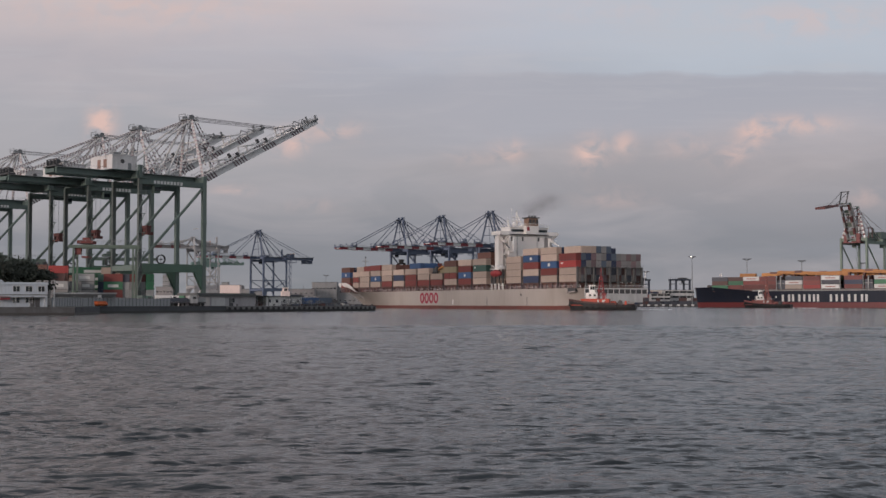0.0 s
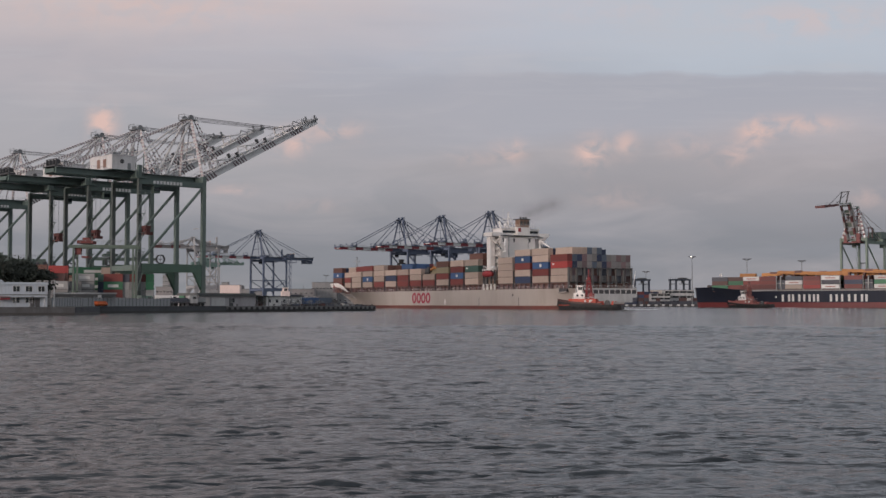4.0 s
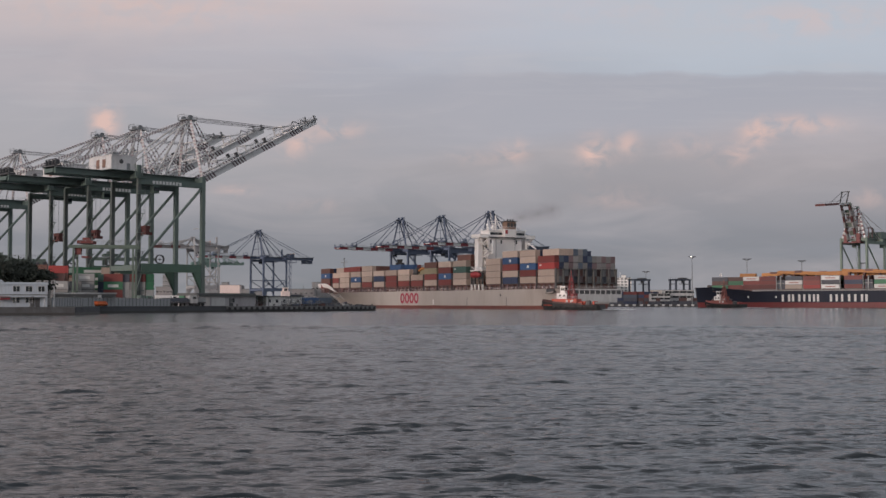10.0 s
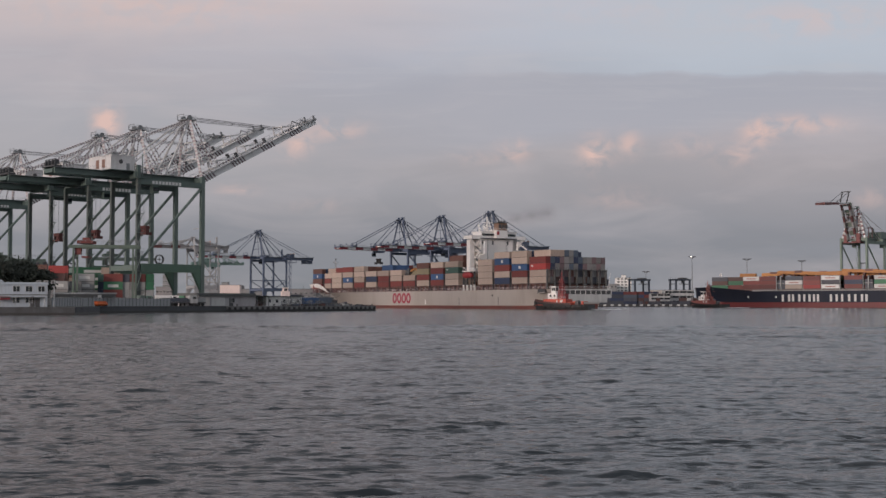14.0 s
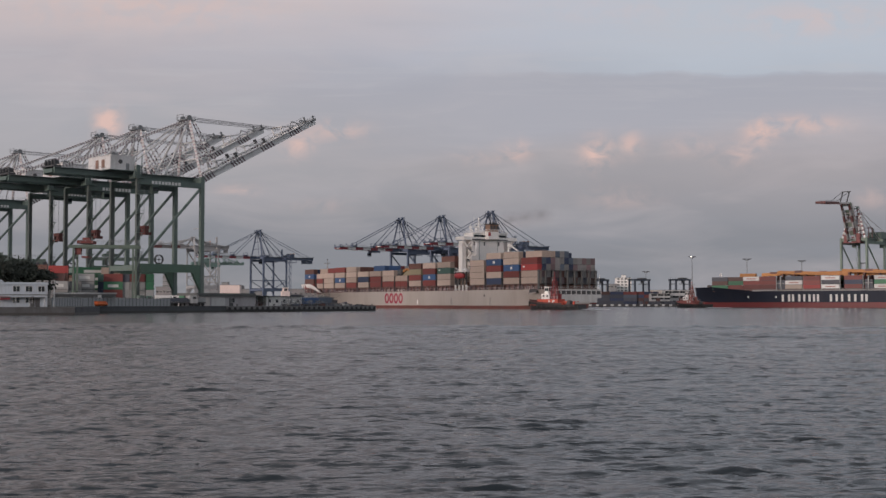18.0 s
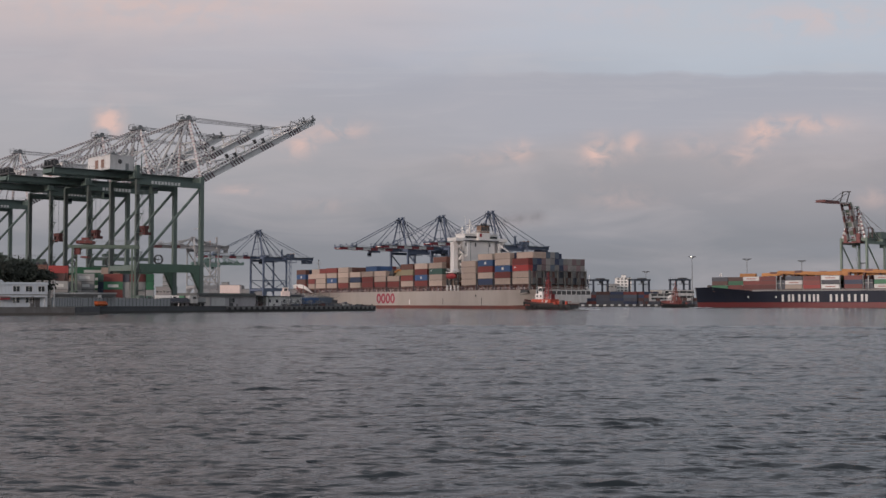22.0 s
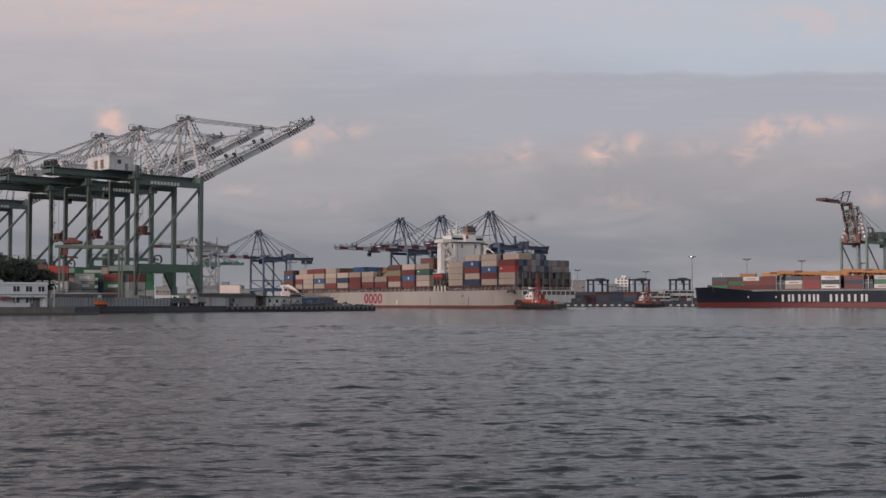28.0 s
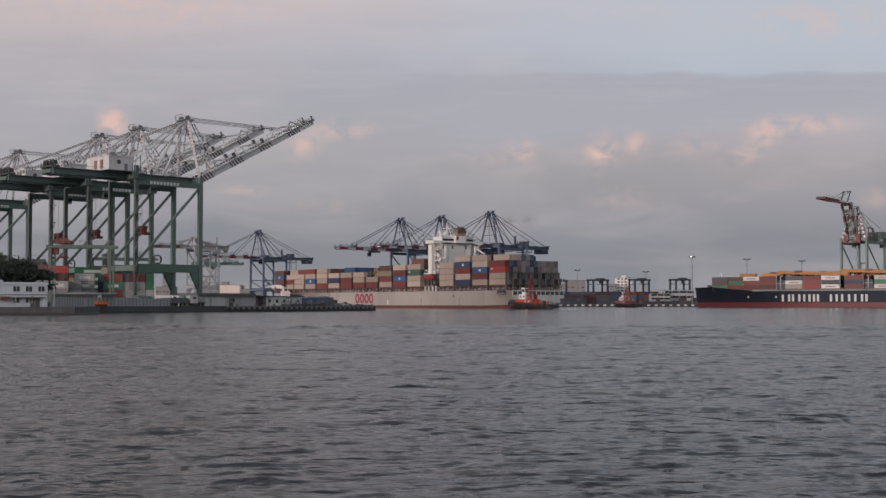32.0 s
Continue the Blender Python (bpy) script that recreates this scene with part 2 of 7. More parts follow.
    base = mixed(math_node("MULTIPLY", math_node("MULTIPLY", above, soft(math_node("ADD", sep.outputs[0], math_node("MULTIPLY", edge, 9.0)), -200.0, 900.0)), 0.65), base, (0.428, 0.468, 0.525))
    slate = math_node("MULTIPLY", math_node("MULTIPLY", inside, math_node("SUBTRACT", 1.0, above)), reach_)
    base = mixed(math_node("MULTIPLY", slate, 0.85), base, (0.358, 0.362, 0.408))
    cirrus = ramp(noise_at(0.0022, 0.03, 1.0, 7, 41.0, 0.8), [(0.52, (0, 0, 0)), (0.78, (0.30, 0.30, 0.30))])
    cirrus = math_node("MULTIPLY", cirrus, soft(sep.outputs[2], 480.0, 800.0))
    base = mixed(cirrus, base, (0.46, 0.45, 0.475))
    # sunlit cloud heads low in the sky: place, spread, strength
    puffs = [(-1288, 690, 44, 50, 1.25), (-565, 612, 50, 45, 0.8), (-410, 658, 90, 34, 0.6), (-795, 430, 60, 20, 0.4), (-480, 374, 90, 22, 0.25),
             (262, 582, 50, 34, 0.7), (570, 576, 48, 50, 1.15), (700, 608, 36, 44, 0.7), (930, 600, 90, 40, 0.3), (1203, 652, 56, 38, 1.2),
             (1362, 680, 115, 30, 0.9), (1128, 577, 50, 30, 0.35), (1420, 1085, 260, 60, 0.38), (-1150, 1140, 480, 75, 0.42), (640, 1120, 260, 40, 0.16), (660, 400, 110, 34, 0.28), (1620, 400, 60, 34, 0.35), (1100, 560, 80, 50, 0.18), (130, 560, 90, 30, 0.22)]
    rag = noise_at(0.011, 0.016, 1.0, 7, 5.0, 0.5)
    total = None
    for x, z, sx, sz, a in puffs:
        dx = math_node("DIVIDE", math_node("SUBTRACT", sep.outputs[0], float(x)), float(sx))
        dz = math_node("DIVIDE", math_node("SUBTRACT", sep.outputs[2], float(z)), float(sz))
        d2 = math_node("ADD", math_node("MULTIPLY", dx, dx), math_node("MULTIPLY", dz, dz))
        e = math_node("MULTIPLY", math_node("POWER", 2.718, math_node("MULTIPLY", d2, -0.8)), a)
        total = e if total is None else math_node("ADD", total, e)
    cut = n.new("ShaderNodeMapRange")
    cut.inputs["From Min"].default_value, cut.inputs["From Max"].default_value = 0.38, 0.60
    l.new(rag, cut.inputs["Value"])
    puff = math_node("MULTIPLY", total, cut.outputs[0])
    base = mixed(math_node("MINIMUM", puff, 1.0), base, (0.62, 0.445, 0.405))
    l.new(base, em.inputs[0])
    em.inputs[1].default_value = 1.12
    g = Geo()
    g.add([(-4200, 0, -60), (4200, 0, -60), (4200, 0, 2600), (-4200, 0, 2600)], [(0, 1, 2, 3)])
    ob = part("backdrop", g, mat, kind="structure", at=pose(0, 4700, 0))
    return tagged(ob, "grey lilac dusk sky with pink-lit cloud heads", "sky")


backdrop = sky_backdrop()


# ---- water ----
def water_material():
    mat = bpy.data.materials.new("harbour_water")
    mat.use_nodes = True
    n, l = mat.node_tree.nodes, mat.node_tree.links
    bs = n["Principled BSDF"]
    bs.inputs["Base Color"].default_value = (0.015, 0.021, 0.026, 1)
    bs.inputs["Roughness"].default_value, bs.inputs["IOR"].default_value = 0.12, 1.33
    tc = n.new("ShaderNodeTexCoord")

    def noise_at(scale, detail, sc=(1, 1, 1)):
        mp = n.new("ShaderNodeMapping")
        mp.inputs["Scale"].default_value = sc
        l.new(tc.outputs["Object"], mp.inputs[0])
        no = n.new("ShaderNodeTexNoise")
        no.inputs["Scale"].default_value, no.inputs["Detail"].default_value = scale, detail
        l.new(mp.outputs[0], no.inputs["Vector"])
        return no.outputs[0]

    # the wind roughens the near water; beyond a ragged line the wash lies slick
    sep = n.new("ShaderNodeSeparateXYZ")
    l.new(tc.outputs["Object"], sep.inputs[0])
    rag = n.new("ShaderNodeMath")
    rag.operation = "MULTIPLY_ADD"
    rag.inputs[1].default_value = 14.0
    l.new(noise_at(0.05, 4, (0.5, 0.2, 1)), rag.inputs[0])
    l.new(sep.outputs[1], rag.inputs[2])
    slick = n.new("ShaderNodeMapRange")
    slick.inputs["From Min"].default_value, slick.inputs["From Max"].default_value = 122.0, 128.0
    slick.inputs["To Min"].default_value, slick.inputs["To Max"].default_value = 1.0, 0.7
    l.new(rag.outputs[0], slick.inputs["Value"])
    patch = n.new("ShaderNodeMapRange")
    patch.inputs["From Min"].default_value, patch.inputs["From Max"].default_value = 0.35, 0.65
    patch.inputs["To Min"].default_value, patch.inputs["To Max"].default_value = 0.6, 1.0
    l.new(noise_at(0.06, 3, (0.5, 1, 1)), patch.inputs["Value"])
    rough = n.new("ShaderNodeMath")
    rough.operation = "MULTIPLY"
    l.new(patch.outputs[0], rough.inputs[0])
    l.new(slick.outputs[0], rough.inputs[1])
    prev = None
    for scale, dist, sc, ridged in ((0.5, 0.5, (0.55, 1, 1), False), (1.2, 0.225, (0.65, 1, 1), True), (3.2, 0.085, (0.7, 1, 1), True), (9.0, 0.022, (0.6, 1, 1), False)):
        bu = n.new("ShaderNodeBump")
        bu.inputs["Distance"].default_value = dist
        l.new(rough.outputs[0], bu.inputs["Strength"])
        h_ = noise_at(scale, 2, sc)
        if ridged:
            h_.node.noise_type = "RIDGED_MULTIFRACTAL"
        l.new(h_, bu.inputs["Height"])
        if prev:
            l.new(prev, bu.inputs["Normal"])
        prev = bu.outputs[0]
    l.new(prev, bs.inputs["Normal"])
    return mat


WATER = water_material()


def wave_sheet(name, seed, rows, cols, lift):
    """A rippled sheet, wide enough to drift, finest near the shore where the camera stands."""
    rng = np.random.RandomState(seed)
    y = 12.0 * np.exp(np.linspace(0, math.log(400 / 12.0), rows))
    u = np.linspace(-1, 1, cols)
    Y = np.repeat(y[:, None], cols, 1)
    X = u[None, :] * (10 + 0.39 * Y)
    Z = np.zeros_like(X)
    for i in range(44):
        wave = 0.20 * 1.085 ** i * rng.uniform(0.85, 1.15)
        ang = rng.normal(1.70, 0.5)
        k = 2 * math.pi / wave
        amp = 0.0205 * (wave if wave < 0.5 else 0.5 * (wave / 0.5) ** 0.14) * rng.uniform(0.6, 1.25)
        c, d = math.cos(ang), math.sin(ang)
        u_, v_ = X * c + Y * d, -X * d + Y * c
        ph = k * u_ + 1.2 * np.sin(k * 0.16 * v_ + rng.uniform(0, 6.28)) + rng.uniform(0, 6.28)
        env = np.clip(np.sin(k * 0.17 * u_ + rng.uniform(0, 6.28)) + 0.12, 0, 1) * np.clip(np.sin(k * 0.15 * v_ + 1.5 * np.sin(k * 0.06 * u_) + rng.uniform(0, 6.28)) + 0.3, 0, 1)
        swell = 0.6 + 3.0 * np.clip((Y - 35) / 70, 0, 1) if wave > 1.3 else 1.1
        fr = (ph / (2 * math.pi)) % 1.0
        saw = np.where(fr < 0.3, fr / 0.3, (1 - fr) / 0.7)   # steep towards the shore, gentle behind
        Z += amp * swell * env * np.clip((wave * 60 - Y * 0.25) / 8.0, 0, 1) * (2.5 * saw ** 1.4 - 0.8)
    Z *= 1.05 * np.clip((400 - Y) / 150, 0, 1) * np.clip(0.75 + 0.35 * np.sin(X * 0.05 + seed) * np.sin(Y * 0.045), 0.3, 1.2)
    Z *= 0.14 + 0.86 * np.clip((128 - 0.9 * np.minimum(X, 25) + 9 * np.sin(X * 0.045 + 1.3) + 5 * np.sin(X * 0.13) - Y) / 14, 0, 1) + 0.9 * np.exp(-((118 + 9 * np.sin(X * 0.045 + 1.3) - Y) / 7) ** 2)
    # the edge of the ship's wash: a broken line of low crests
    line = 120 + 2.2 * np.sin(X * 0.06 + 0.4) + 0.9 * np.sin(X * 0.23 + seed)
    broken = np.clip(0.55 + 0.6 * np.sin(X * 0.31 + 1.0) * np.sin(X * 0.83), 0.15, 1)
    Z += (0.26 if seed == 8 else 0.17) * np.exp(-((Y - line) / 0.9) ** 2) * broken * np.clip((36 - np.abs(X - 4)) / 10, 0, 1)
    me = bpy.data.meshes.new(name)
    co = np.stack([X, Y, Z + lift], -1).reshape(-1, 3)
    idx = np.arange(rows * cols).reshape(rows, cols)
    f = np.stack([idx[:-1, :-1], idx[:-1, 1:], idx[1:, 1:], idx[1:, :-1]], -1).reshape(-1, 4)
    me.vertices.add(len(co))
    me.vertices.foreach_set("co", co.ravel())
    me.loops.add(f.size)
    me.loops.foreach_set("vertex_index", f.ravel().astype(np.int32))
    me.polygons.add(len(f))
    me.polygons.foreach_set("loop_start", np.arange(0, f.size, 4, dtype=np.int32))
    me.polygons.foreach_set("use_smooth", np.ones(len(f), dtype=bool))
    me.materials.append(WATER)
    me.update()
    ob = new(name, me)
    return tagged(ob, "choppy dark grey harbour water", "water", kind="structure")


water_waves = wave_sheet("water_ripples", 3, 800, 640, 0.03)
water_swell = wave_sheet("water_swell", 8, 800, 640, 0.03)
g = Geo()
g.add([(-5000, -3000, -0.5), (5000, -3000, -0.5), (-5000, 330, -0.5), (5000, 330, -0.5), (-5000, 395, 0.0), (5000, 395, 0.0), (-5000, 4900, 0.0), (5000, 4900, 0.0)],
      [(0, 1, 3, 2), (2, 3, 5, 4), (4, 5, 7, 6)])
tagged(part("water", g, WATER, kind="structure"), "grey harbour water reaching the horizon", "water")


# ---- quays ----
QZ = 1.7   # quay level above the water


def quay(name, outline, label, z=QZ):
    g = Geo()
    g.prism(outline, -3, z - 0.25)
    ob = part(name, g, CONC, kind="structure")
    tagged(ob, label, "quay")
    cx, cy = sum(p[0] for p in outline) / len(outline), sum(p[1] for p in outline) / len(outline)
    c = Geo()
    c.prism([(cx + (x - cx) * 1.0005, cy + (y - cy) * 1.0005) for x, y in outline], z - 0.25, z)
    part("coping", c, [CONC], ob)
    w = Geo()
    w.prism([(cx + (x - cx) * 1.0003, cy + (y - cy) * 1.0003) for x, y in outline], -3, 0.5)
    part("tide_band", w, WETCONC, ob, "dark wet band at the waterline")
    s = Geo()
    s.prism([(cx + (x - cx) * 0.985, cy + (y - cy) * 0.985) for x, y in outline], z - 0.1, z + 0.03)
    part("paving", s, ASPH, ob)
    return ob


quay_near = quay("quay_near", [(-420, 205), (-140, 250), (-77.5, 262), (-80, 290), (-88.5, 308), (-62.5, 358), (-22.4, 412), (-25, 420), (-58.3, 405.4),
                               (-79, 427), (-251, 607), (-560, 930), (-900, 930), (-900, 205)],
                 "weathered concrete quay of the crane terminal")
quay_mid = quay("quay_mid", [(-420, 1340), (-164, 1058), (-37, 907), (26, 840), (58, 806), (88, 985), (222, 985), (176, 832), (560, 563), (1400, 563), (1400, 1800), (-420, 1800)],
                "long concrete quay of the far container terminal")


def fenders(parent, a, b, count, w=1.6, h=1.2):
    a, b = Vector((*a, 0)), Vector((*b, 0))
    d = (b - a).normalized()
    nrm = Vector((d.y, -d.x, 0))
    g = Geo()
    g.beam((-w / 2, 0, 0), (w / 2, 0, 0), 0.5, h)
    me = g.mesh("fender", RUBBER)
    ang = math.degrees(math.atan2(d.y, d.x))
    for i in range(count):
        p = a + (b - a) * (i + 0.5) / count + nrm * 0.28
        part("fender", me, None, parent, at=pose(p.x, p.y, 1.05, 0, 0, ang))


# paler concrete colour stands in for light on the jetty's shaded front
part("jetty_apron", Geo().beam((-62.3, 357.9, 1.22), (-22.3, 411.8, 1.22), 0.3, 0.95), paint("jetty_lit_concrete", (0.21, 0.205, 0.205), rough=0.9, dirt=0.7, dirt_rgb=(0.07, 0.06, 0.06), scale=0.4, bump=0.06), quay_near, "jetty front with light put into its concrete colour")
fenders(quay_near, (-62.5, 358), (-22.4, 412), 30, 0.85, 0.75)


# ---- ship-to-shore cranes: local x runs out over the water, y along the quay ----
def gantry_crane(name, m, label, group, leg, dark, pale, stripe, zg=41.5, za=64.2, gauge=24.6, back=27.0, reach=57.0, lift=27.5, half=8.5,
                 house=(-34.0, -25.2, 7.3, 4.6), stairs=True, spreader=True, lettering=True, mast=None, slim=1.0, bands=None):
    c = thing(name, m, label, "crane", group)
    rear = -gauge - back
    mast = mast or (pale if lettering else dark)
    band = bands or (stripe if lettering else mast)
    # travelling gear
    for x in (0, -gauge):
        g = Geo().box(x - 0.8, x + 0.8, -half - 3.5, half + 3.5, 2.0, 3.4)
        part("sill_beam", g, leg, c)
        for y in (-half - 1.5, -half + 2.5, half - 2.5, half + 1.5):
            g = Geo().box(x - 0.5, x + 0.5, y - 1.7, y + 1.7, 0.7, 2.0)
            for k in (-1.1, 1.1):
                g.tube((x - 0.35, y + k, 0.45), (x + 0.35, y + k, 0.45), 0.45, 8, 1)
            part("bogie", g, [dark, DARK], c)
    for x in (0, -gauge):
        for y in (-half, half):
            lw = (0.72 if x == 0 else 0.62) * slim
            g = Geo().box(x - lw, x + lw, y - lw * 0.85, y + lw * 0.85, 3.4, zg + (2.6 if x == 0 else 0.4))
            if lettering:
                for z in (15.0, 28.0):
                    g.box(x - lw - 0.07, x + lw + 0.07, y - lw * 0.85 - 0.07, y + lw * 0.85 + 0.07, z, z + 0.25)
            part("leg", g, leg if x == 0 or not lettering else LEGGREY, c)
    for y in (-half, half):
        g = Geo().box(-gauge + 0.9, -0.9, y - 0.7, y + 0.7, 11.2, 13.9)
        # haunched corners of the portal
        for x, d in ((-0.9, -1),):
            g.add([(x, y - 0.6, 11.2), (x + d * 3, y - 0.6, 11.2), (x, y - 0.6, 5.5), (x, y + 0.6, 11.2), (x + d * 3, y + 0.6, 11.2), (x, y + 0.6, 5.5)],
                  [(0, 1, 2), (5, 4, 3), (0, 3, 4, 1), (1, 4, 5, 2), (2, 5, 3, 0)])
        part("portal_beam", g, paint("portal_green", (0.095, 0.165, 0.122), dirt=0.3) if lettering else leg, c)
        part("brace", Geo().tube((-0.6, y, zg - 1.5), (-gauge + 0.6, y, 14.6), 0.47, 8), leg, c)
        g = Geo().box(-gauge - 0.6, 0.6, y - 0.6, y + 0.6, zg - 1.45, zg + 0.4)
        top = part("upper_beam", g, dark, c)
        if lettering and y < 0:
            for i in range(9):
                x = -19.8 + i * 1.26
                part("letter_block", Geo().box(x, x + 0.9, y - 0.66, y - 0.6, zg - 1.15, zg - 0.1), LETTER, top)
        if not lettering and zg > 30:
            part("middle_tie", Geo().beam((-0.6, y, 20.5), (-gauge + 0.6, y, 20.5), 0.6), leg, c)
            part("lower_brace", Geo().tube((-0.6, y, 20.0), (-gauge / 2, y, 13.9), 0.35, 6), leg, c)
            part("lower_brace", Geo().tube((-gauge + 0.6, y, 20.0), (-gauge / 2, y, 13.9), 0.35, 6), leg, c)
    for x in (0, -gauge):
        part("cross_beam", Geo().box(x - 0.7, x + 0.7, -half + 0.8, half - 0.8, zg + 0.4, zg + 2.2), leg, c)
        part("portal_tie", Geo().box(x - 0.6, x + 0.6, -half, half, 11.6, 13.4), leg, c)
    # trolley girders with walkways and rails
    for y in (-3.4, 3.4):
        g = Geo().box(rear, 2.0, y - 0.55, y + 0.55, zg + 0.6, zg + 2.7)
        part("trolley_girder", g, dark, c)
        s = 1 if y > 0 else -1
        w = Geo().box(rear, 2.0, y + s * 0.55, y + s * 1.5, zg + 2.45, zg + 2.55)
        for i in range(0, 24):
            x = rear + (2 - rear) * i / 23
            w.tube((x, y + s * 1.45, zg + 2.5), (x, y + s * 1.45, zg + 3.6), 0.035, 4)
        w.tube((rear, y + s * 1.45, zg + 3.6), (2, y + s * 1.45, zg + 3.6), 0.04, 4)
        part("walkway", w, STEEL, c)
    for x in (rear, rear + 9, -gauge - 9, -12):
        part("girder_tie", Geo().box(x - 0.4, x + 0.4, -3.0, 3.0, zg + 0.9, zg + 2.2), dark, c)
    g = Geo().box(rear - 0.5, rear + 2.2, -4.2, 4.2, zg + 2.7, zg + 3.2)
    if lettering:
        for yy in (-3.3, -1.2, 1.2, 3.3):
            g.box(rear + 0.2, rear + 0.6, yy - 0.2, yy + 0.2, zg + 3.2, zg + 5.2).tube((rear + 0.4, yy, zg + 5.0), (rear + 2.4, yy, zg + 3.2), 0.15, 5)
            g.tube((rear + 0.9, yy - 0.3, zg + 4.2), (rear + 0.9, yy + 0.3, zg + 4.2), 0.8, 10)
        g.tube((rear + 0.4, -3.3, zg + 5.2), (rear + 0.4, 3.3, zg + 5.2), 0.15, 5)
        for yy in (-4.1, 4.1):
            g.tube((rear - 0.4, yy, zg + 4.2), (rear + 6, yy, zg + 4.2), 0.05, 4)
            for k in range(5):
                g.tube((rear - 0.4 + 1.6 * k, yy, zg + 3.1), (rear - 0.4 + 1.6 * k, yy, zg + 4.2), 0.05, 4)
    else:
        g.box(rear + 0.5, rear + 7.5, -3.8, 3.8, zg - 2.4, zg - 2.1).box(rear + 0.6, rear + 0.9, -3.6, 3.6, zg - 2.1, zg + 0.6).box(rear + 7.0, rear + 7.3, -3.6, 3.6, zg - 2.1, zg + 0.6)
        g.box(-gauge - 2.5, -gauge - 1.5, -0.6, 0.6, zg + 2.7, zg + 9.5)
        if zg > 38 and gauge > 24 and lift == 0:
            for q in (-gauge - 12.0, -16.0):
                g.box(q - 3.0, q + 3.0, -4.6, 4.6, zg - 1.9, zg - 1.5)
                for k in (-2.8, 2.8):
                    g.box(q + k - 0.15, q + k + 0.15, -4.5, -4.2, zg - 1.5, zg + 0.6).box(q + k - 0.15, q + k + 0.15, 4.2, 4.5, zg - 1.5, zg + 0.6)
                g.tube((q - 3, 4.6, zg - 0.5), (q + 3, 4.6, zg - 0.5), 0.07, 4).tube((q - 3, -4.6, zg - 0.5), (q + 3, -4.6, zg - 0.5), 0.07, 4)
            g.box(-gauge - 9.0, -gauge - 4.5, -4.4, 4.4, zg + 2.7, zg + 4.4).box(-9.5, -6.0, -4.4, 4.4, zg + 2.7, zg + 4.0)
            tw_ = Geo()
            for xx in (-gauge - 3.3, -gauge - 1.1):
                for yy in (half + 0.9, half + 2.7):
                    tw_.tube((xx, yy, 1.0), (xx, yy, zg + 4.0), 0.13, 5)
            for k in range(14):
                z = 2.0 + k * 2.75
                tw_.box(-gauge - 3.4, -gauge - 1.0, half + 0.8, half + 2.8, z, z + 0.12)
                e_ = (-gauge - 3.2, -gauge - 1.2) if k % 2 else (-gauge - 1.2, -gauge - 3.2)
                tw_.beam((e_[0], half + 1.8, z + 0.1), (e_[1], half + 1.8, z + 2.75), 0.8, 0.14)
            part("stair_tower", tw_, leg, c)
    part("rope_sheave_frame", g, DARK if lettering else dark, c)
    # machinery house
    x0, x1, hw, hh = house
    h = Geo().box(x0, x1, -hw, hw, zg + 2.8, zg + 2.8 + hh)
    h.box(x0 - 0.15, x1 + 0.15, -hw - 0.15, hw + 0.15, zg + 2.8 + hh, zg + 3.1 + hh)
    hs = part("machinery_house", h, HOUSEW if lettering else dark, c, "white machinery house" if lettering else "")
    d = Geo().box(x0 + 5.6, x0 + 6.8, -hw - 0.05, -hw, zg + 3.0, zg + 5.2)
    part("house_door", d, STEEL, hs)
    d = Geo().tube((x0 + 3.6, -hw - 0.08, zg + 5.6), (x0 + 3.6, -hw, zg + 5.6), 0.75, 12)
    part("house_vent", d, DARK, hs)
    for yy in (-3.5, 0.5):
        d = Geo().box(x0 - 0.06, x0, yy, yy + 2.0, zg + 3.6, zg + 6.4)
        part("house_louvre", d, [paint("louvre_rust", (0.30, 0.17, 0.13))], hs)
    part("house_deck", Geo().box(x0 - 1, x1 + 1, -hw - 1.2, hw + 1.2, zg + 2.62, zg + 2.8), dark, c)
    if lettering:
        # power cable reel standing on the portal beam, and lattice between the girders
        g = Geo()
        rim = [(-16.5 + 1.5 * math.cos(k * math.pi / 10), 15.4 + 1.5 * math.sin(k * math.pi / 10)) for k in range(20)]
        for k in range(20):
            (xa, za_), (xb, zb) = rim[k], rim[(k + 1) % 20]
            g.beam((xa, -half, za_), (xb, -half, zb), 0.8, 0.22)
        for k in range(0, 20, 5):
            g.tube((-16.5, -half, 15.4), (rim[k][0], -half, rim[k][1]), 0.05, 5)
        g.tube((-16.5, -half - 0.4, 15.4), (-16.5, -half + 0.4, 15.4), 0.22, 8).box(-16.9, -16.1, -half - 0.5, -half + 0.5, 13.9, 14.3)
        part("cable_reel", g, DARK, c, "dark cable reel on the portal beam")
        for i in range(9):
            xa, xb = rear + 3 + i * 5.4, rear + 3 + (i + 1) * 5.4
            part("girder_brace", Geo().beam((xa, -3.0, zg + 1.0), (xb, 3.0, zg + 1.0), 0.3), dark, c)
        # cable trays, switch boxes and handrails on the machinery house roof
        part("roof_vent", Geo().box(x0 + 1.0, x0 + 2.4, -hw + 1.0, -hw + 3.4, zg + 3.1 + hh, zg + 4.0 + hh), STEEL, hs)
        part("roof_hoist", Geo().box(x0 + 5.2, x0 + 6.4, -1.0, 1.2, zg + 3.1 + hh, zg + 4.5 + hh), STEEL, hs)
        for yy in (-hw, hw):
            g = Geo().tube((x0, yy, zg + 4.1 + hh), (x1, yy, zg + 4.1 + hh), 0.05, 4)
            for k in range(5):
                xk = x0 + (x1 - x0) * k / 4
                g.tube((xk, yy, zg + 3.1 + hh), (xk, yy, zg + 4.1 + hh), 0.05, 4)
            part("roof_rail", g, STEEL, hs)
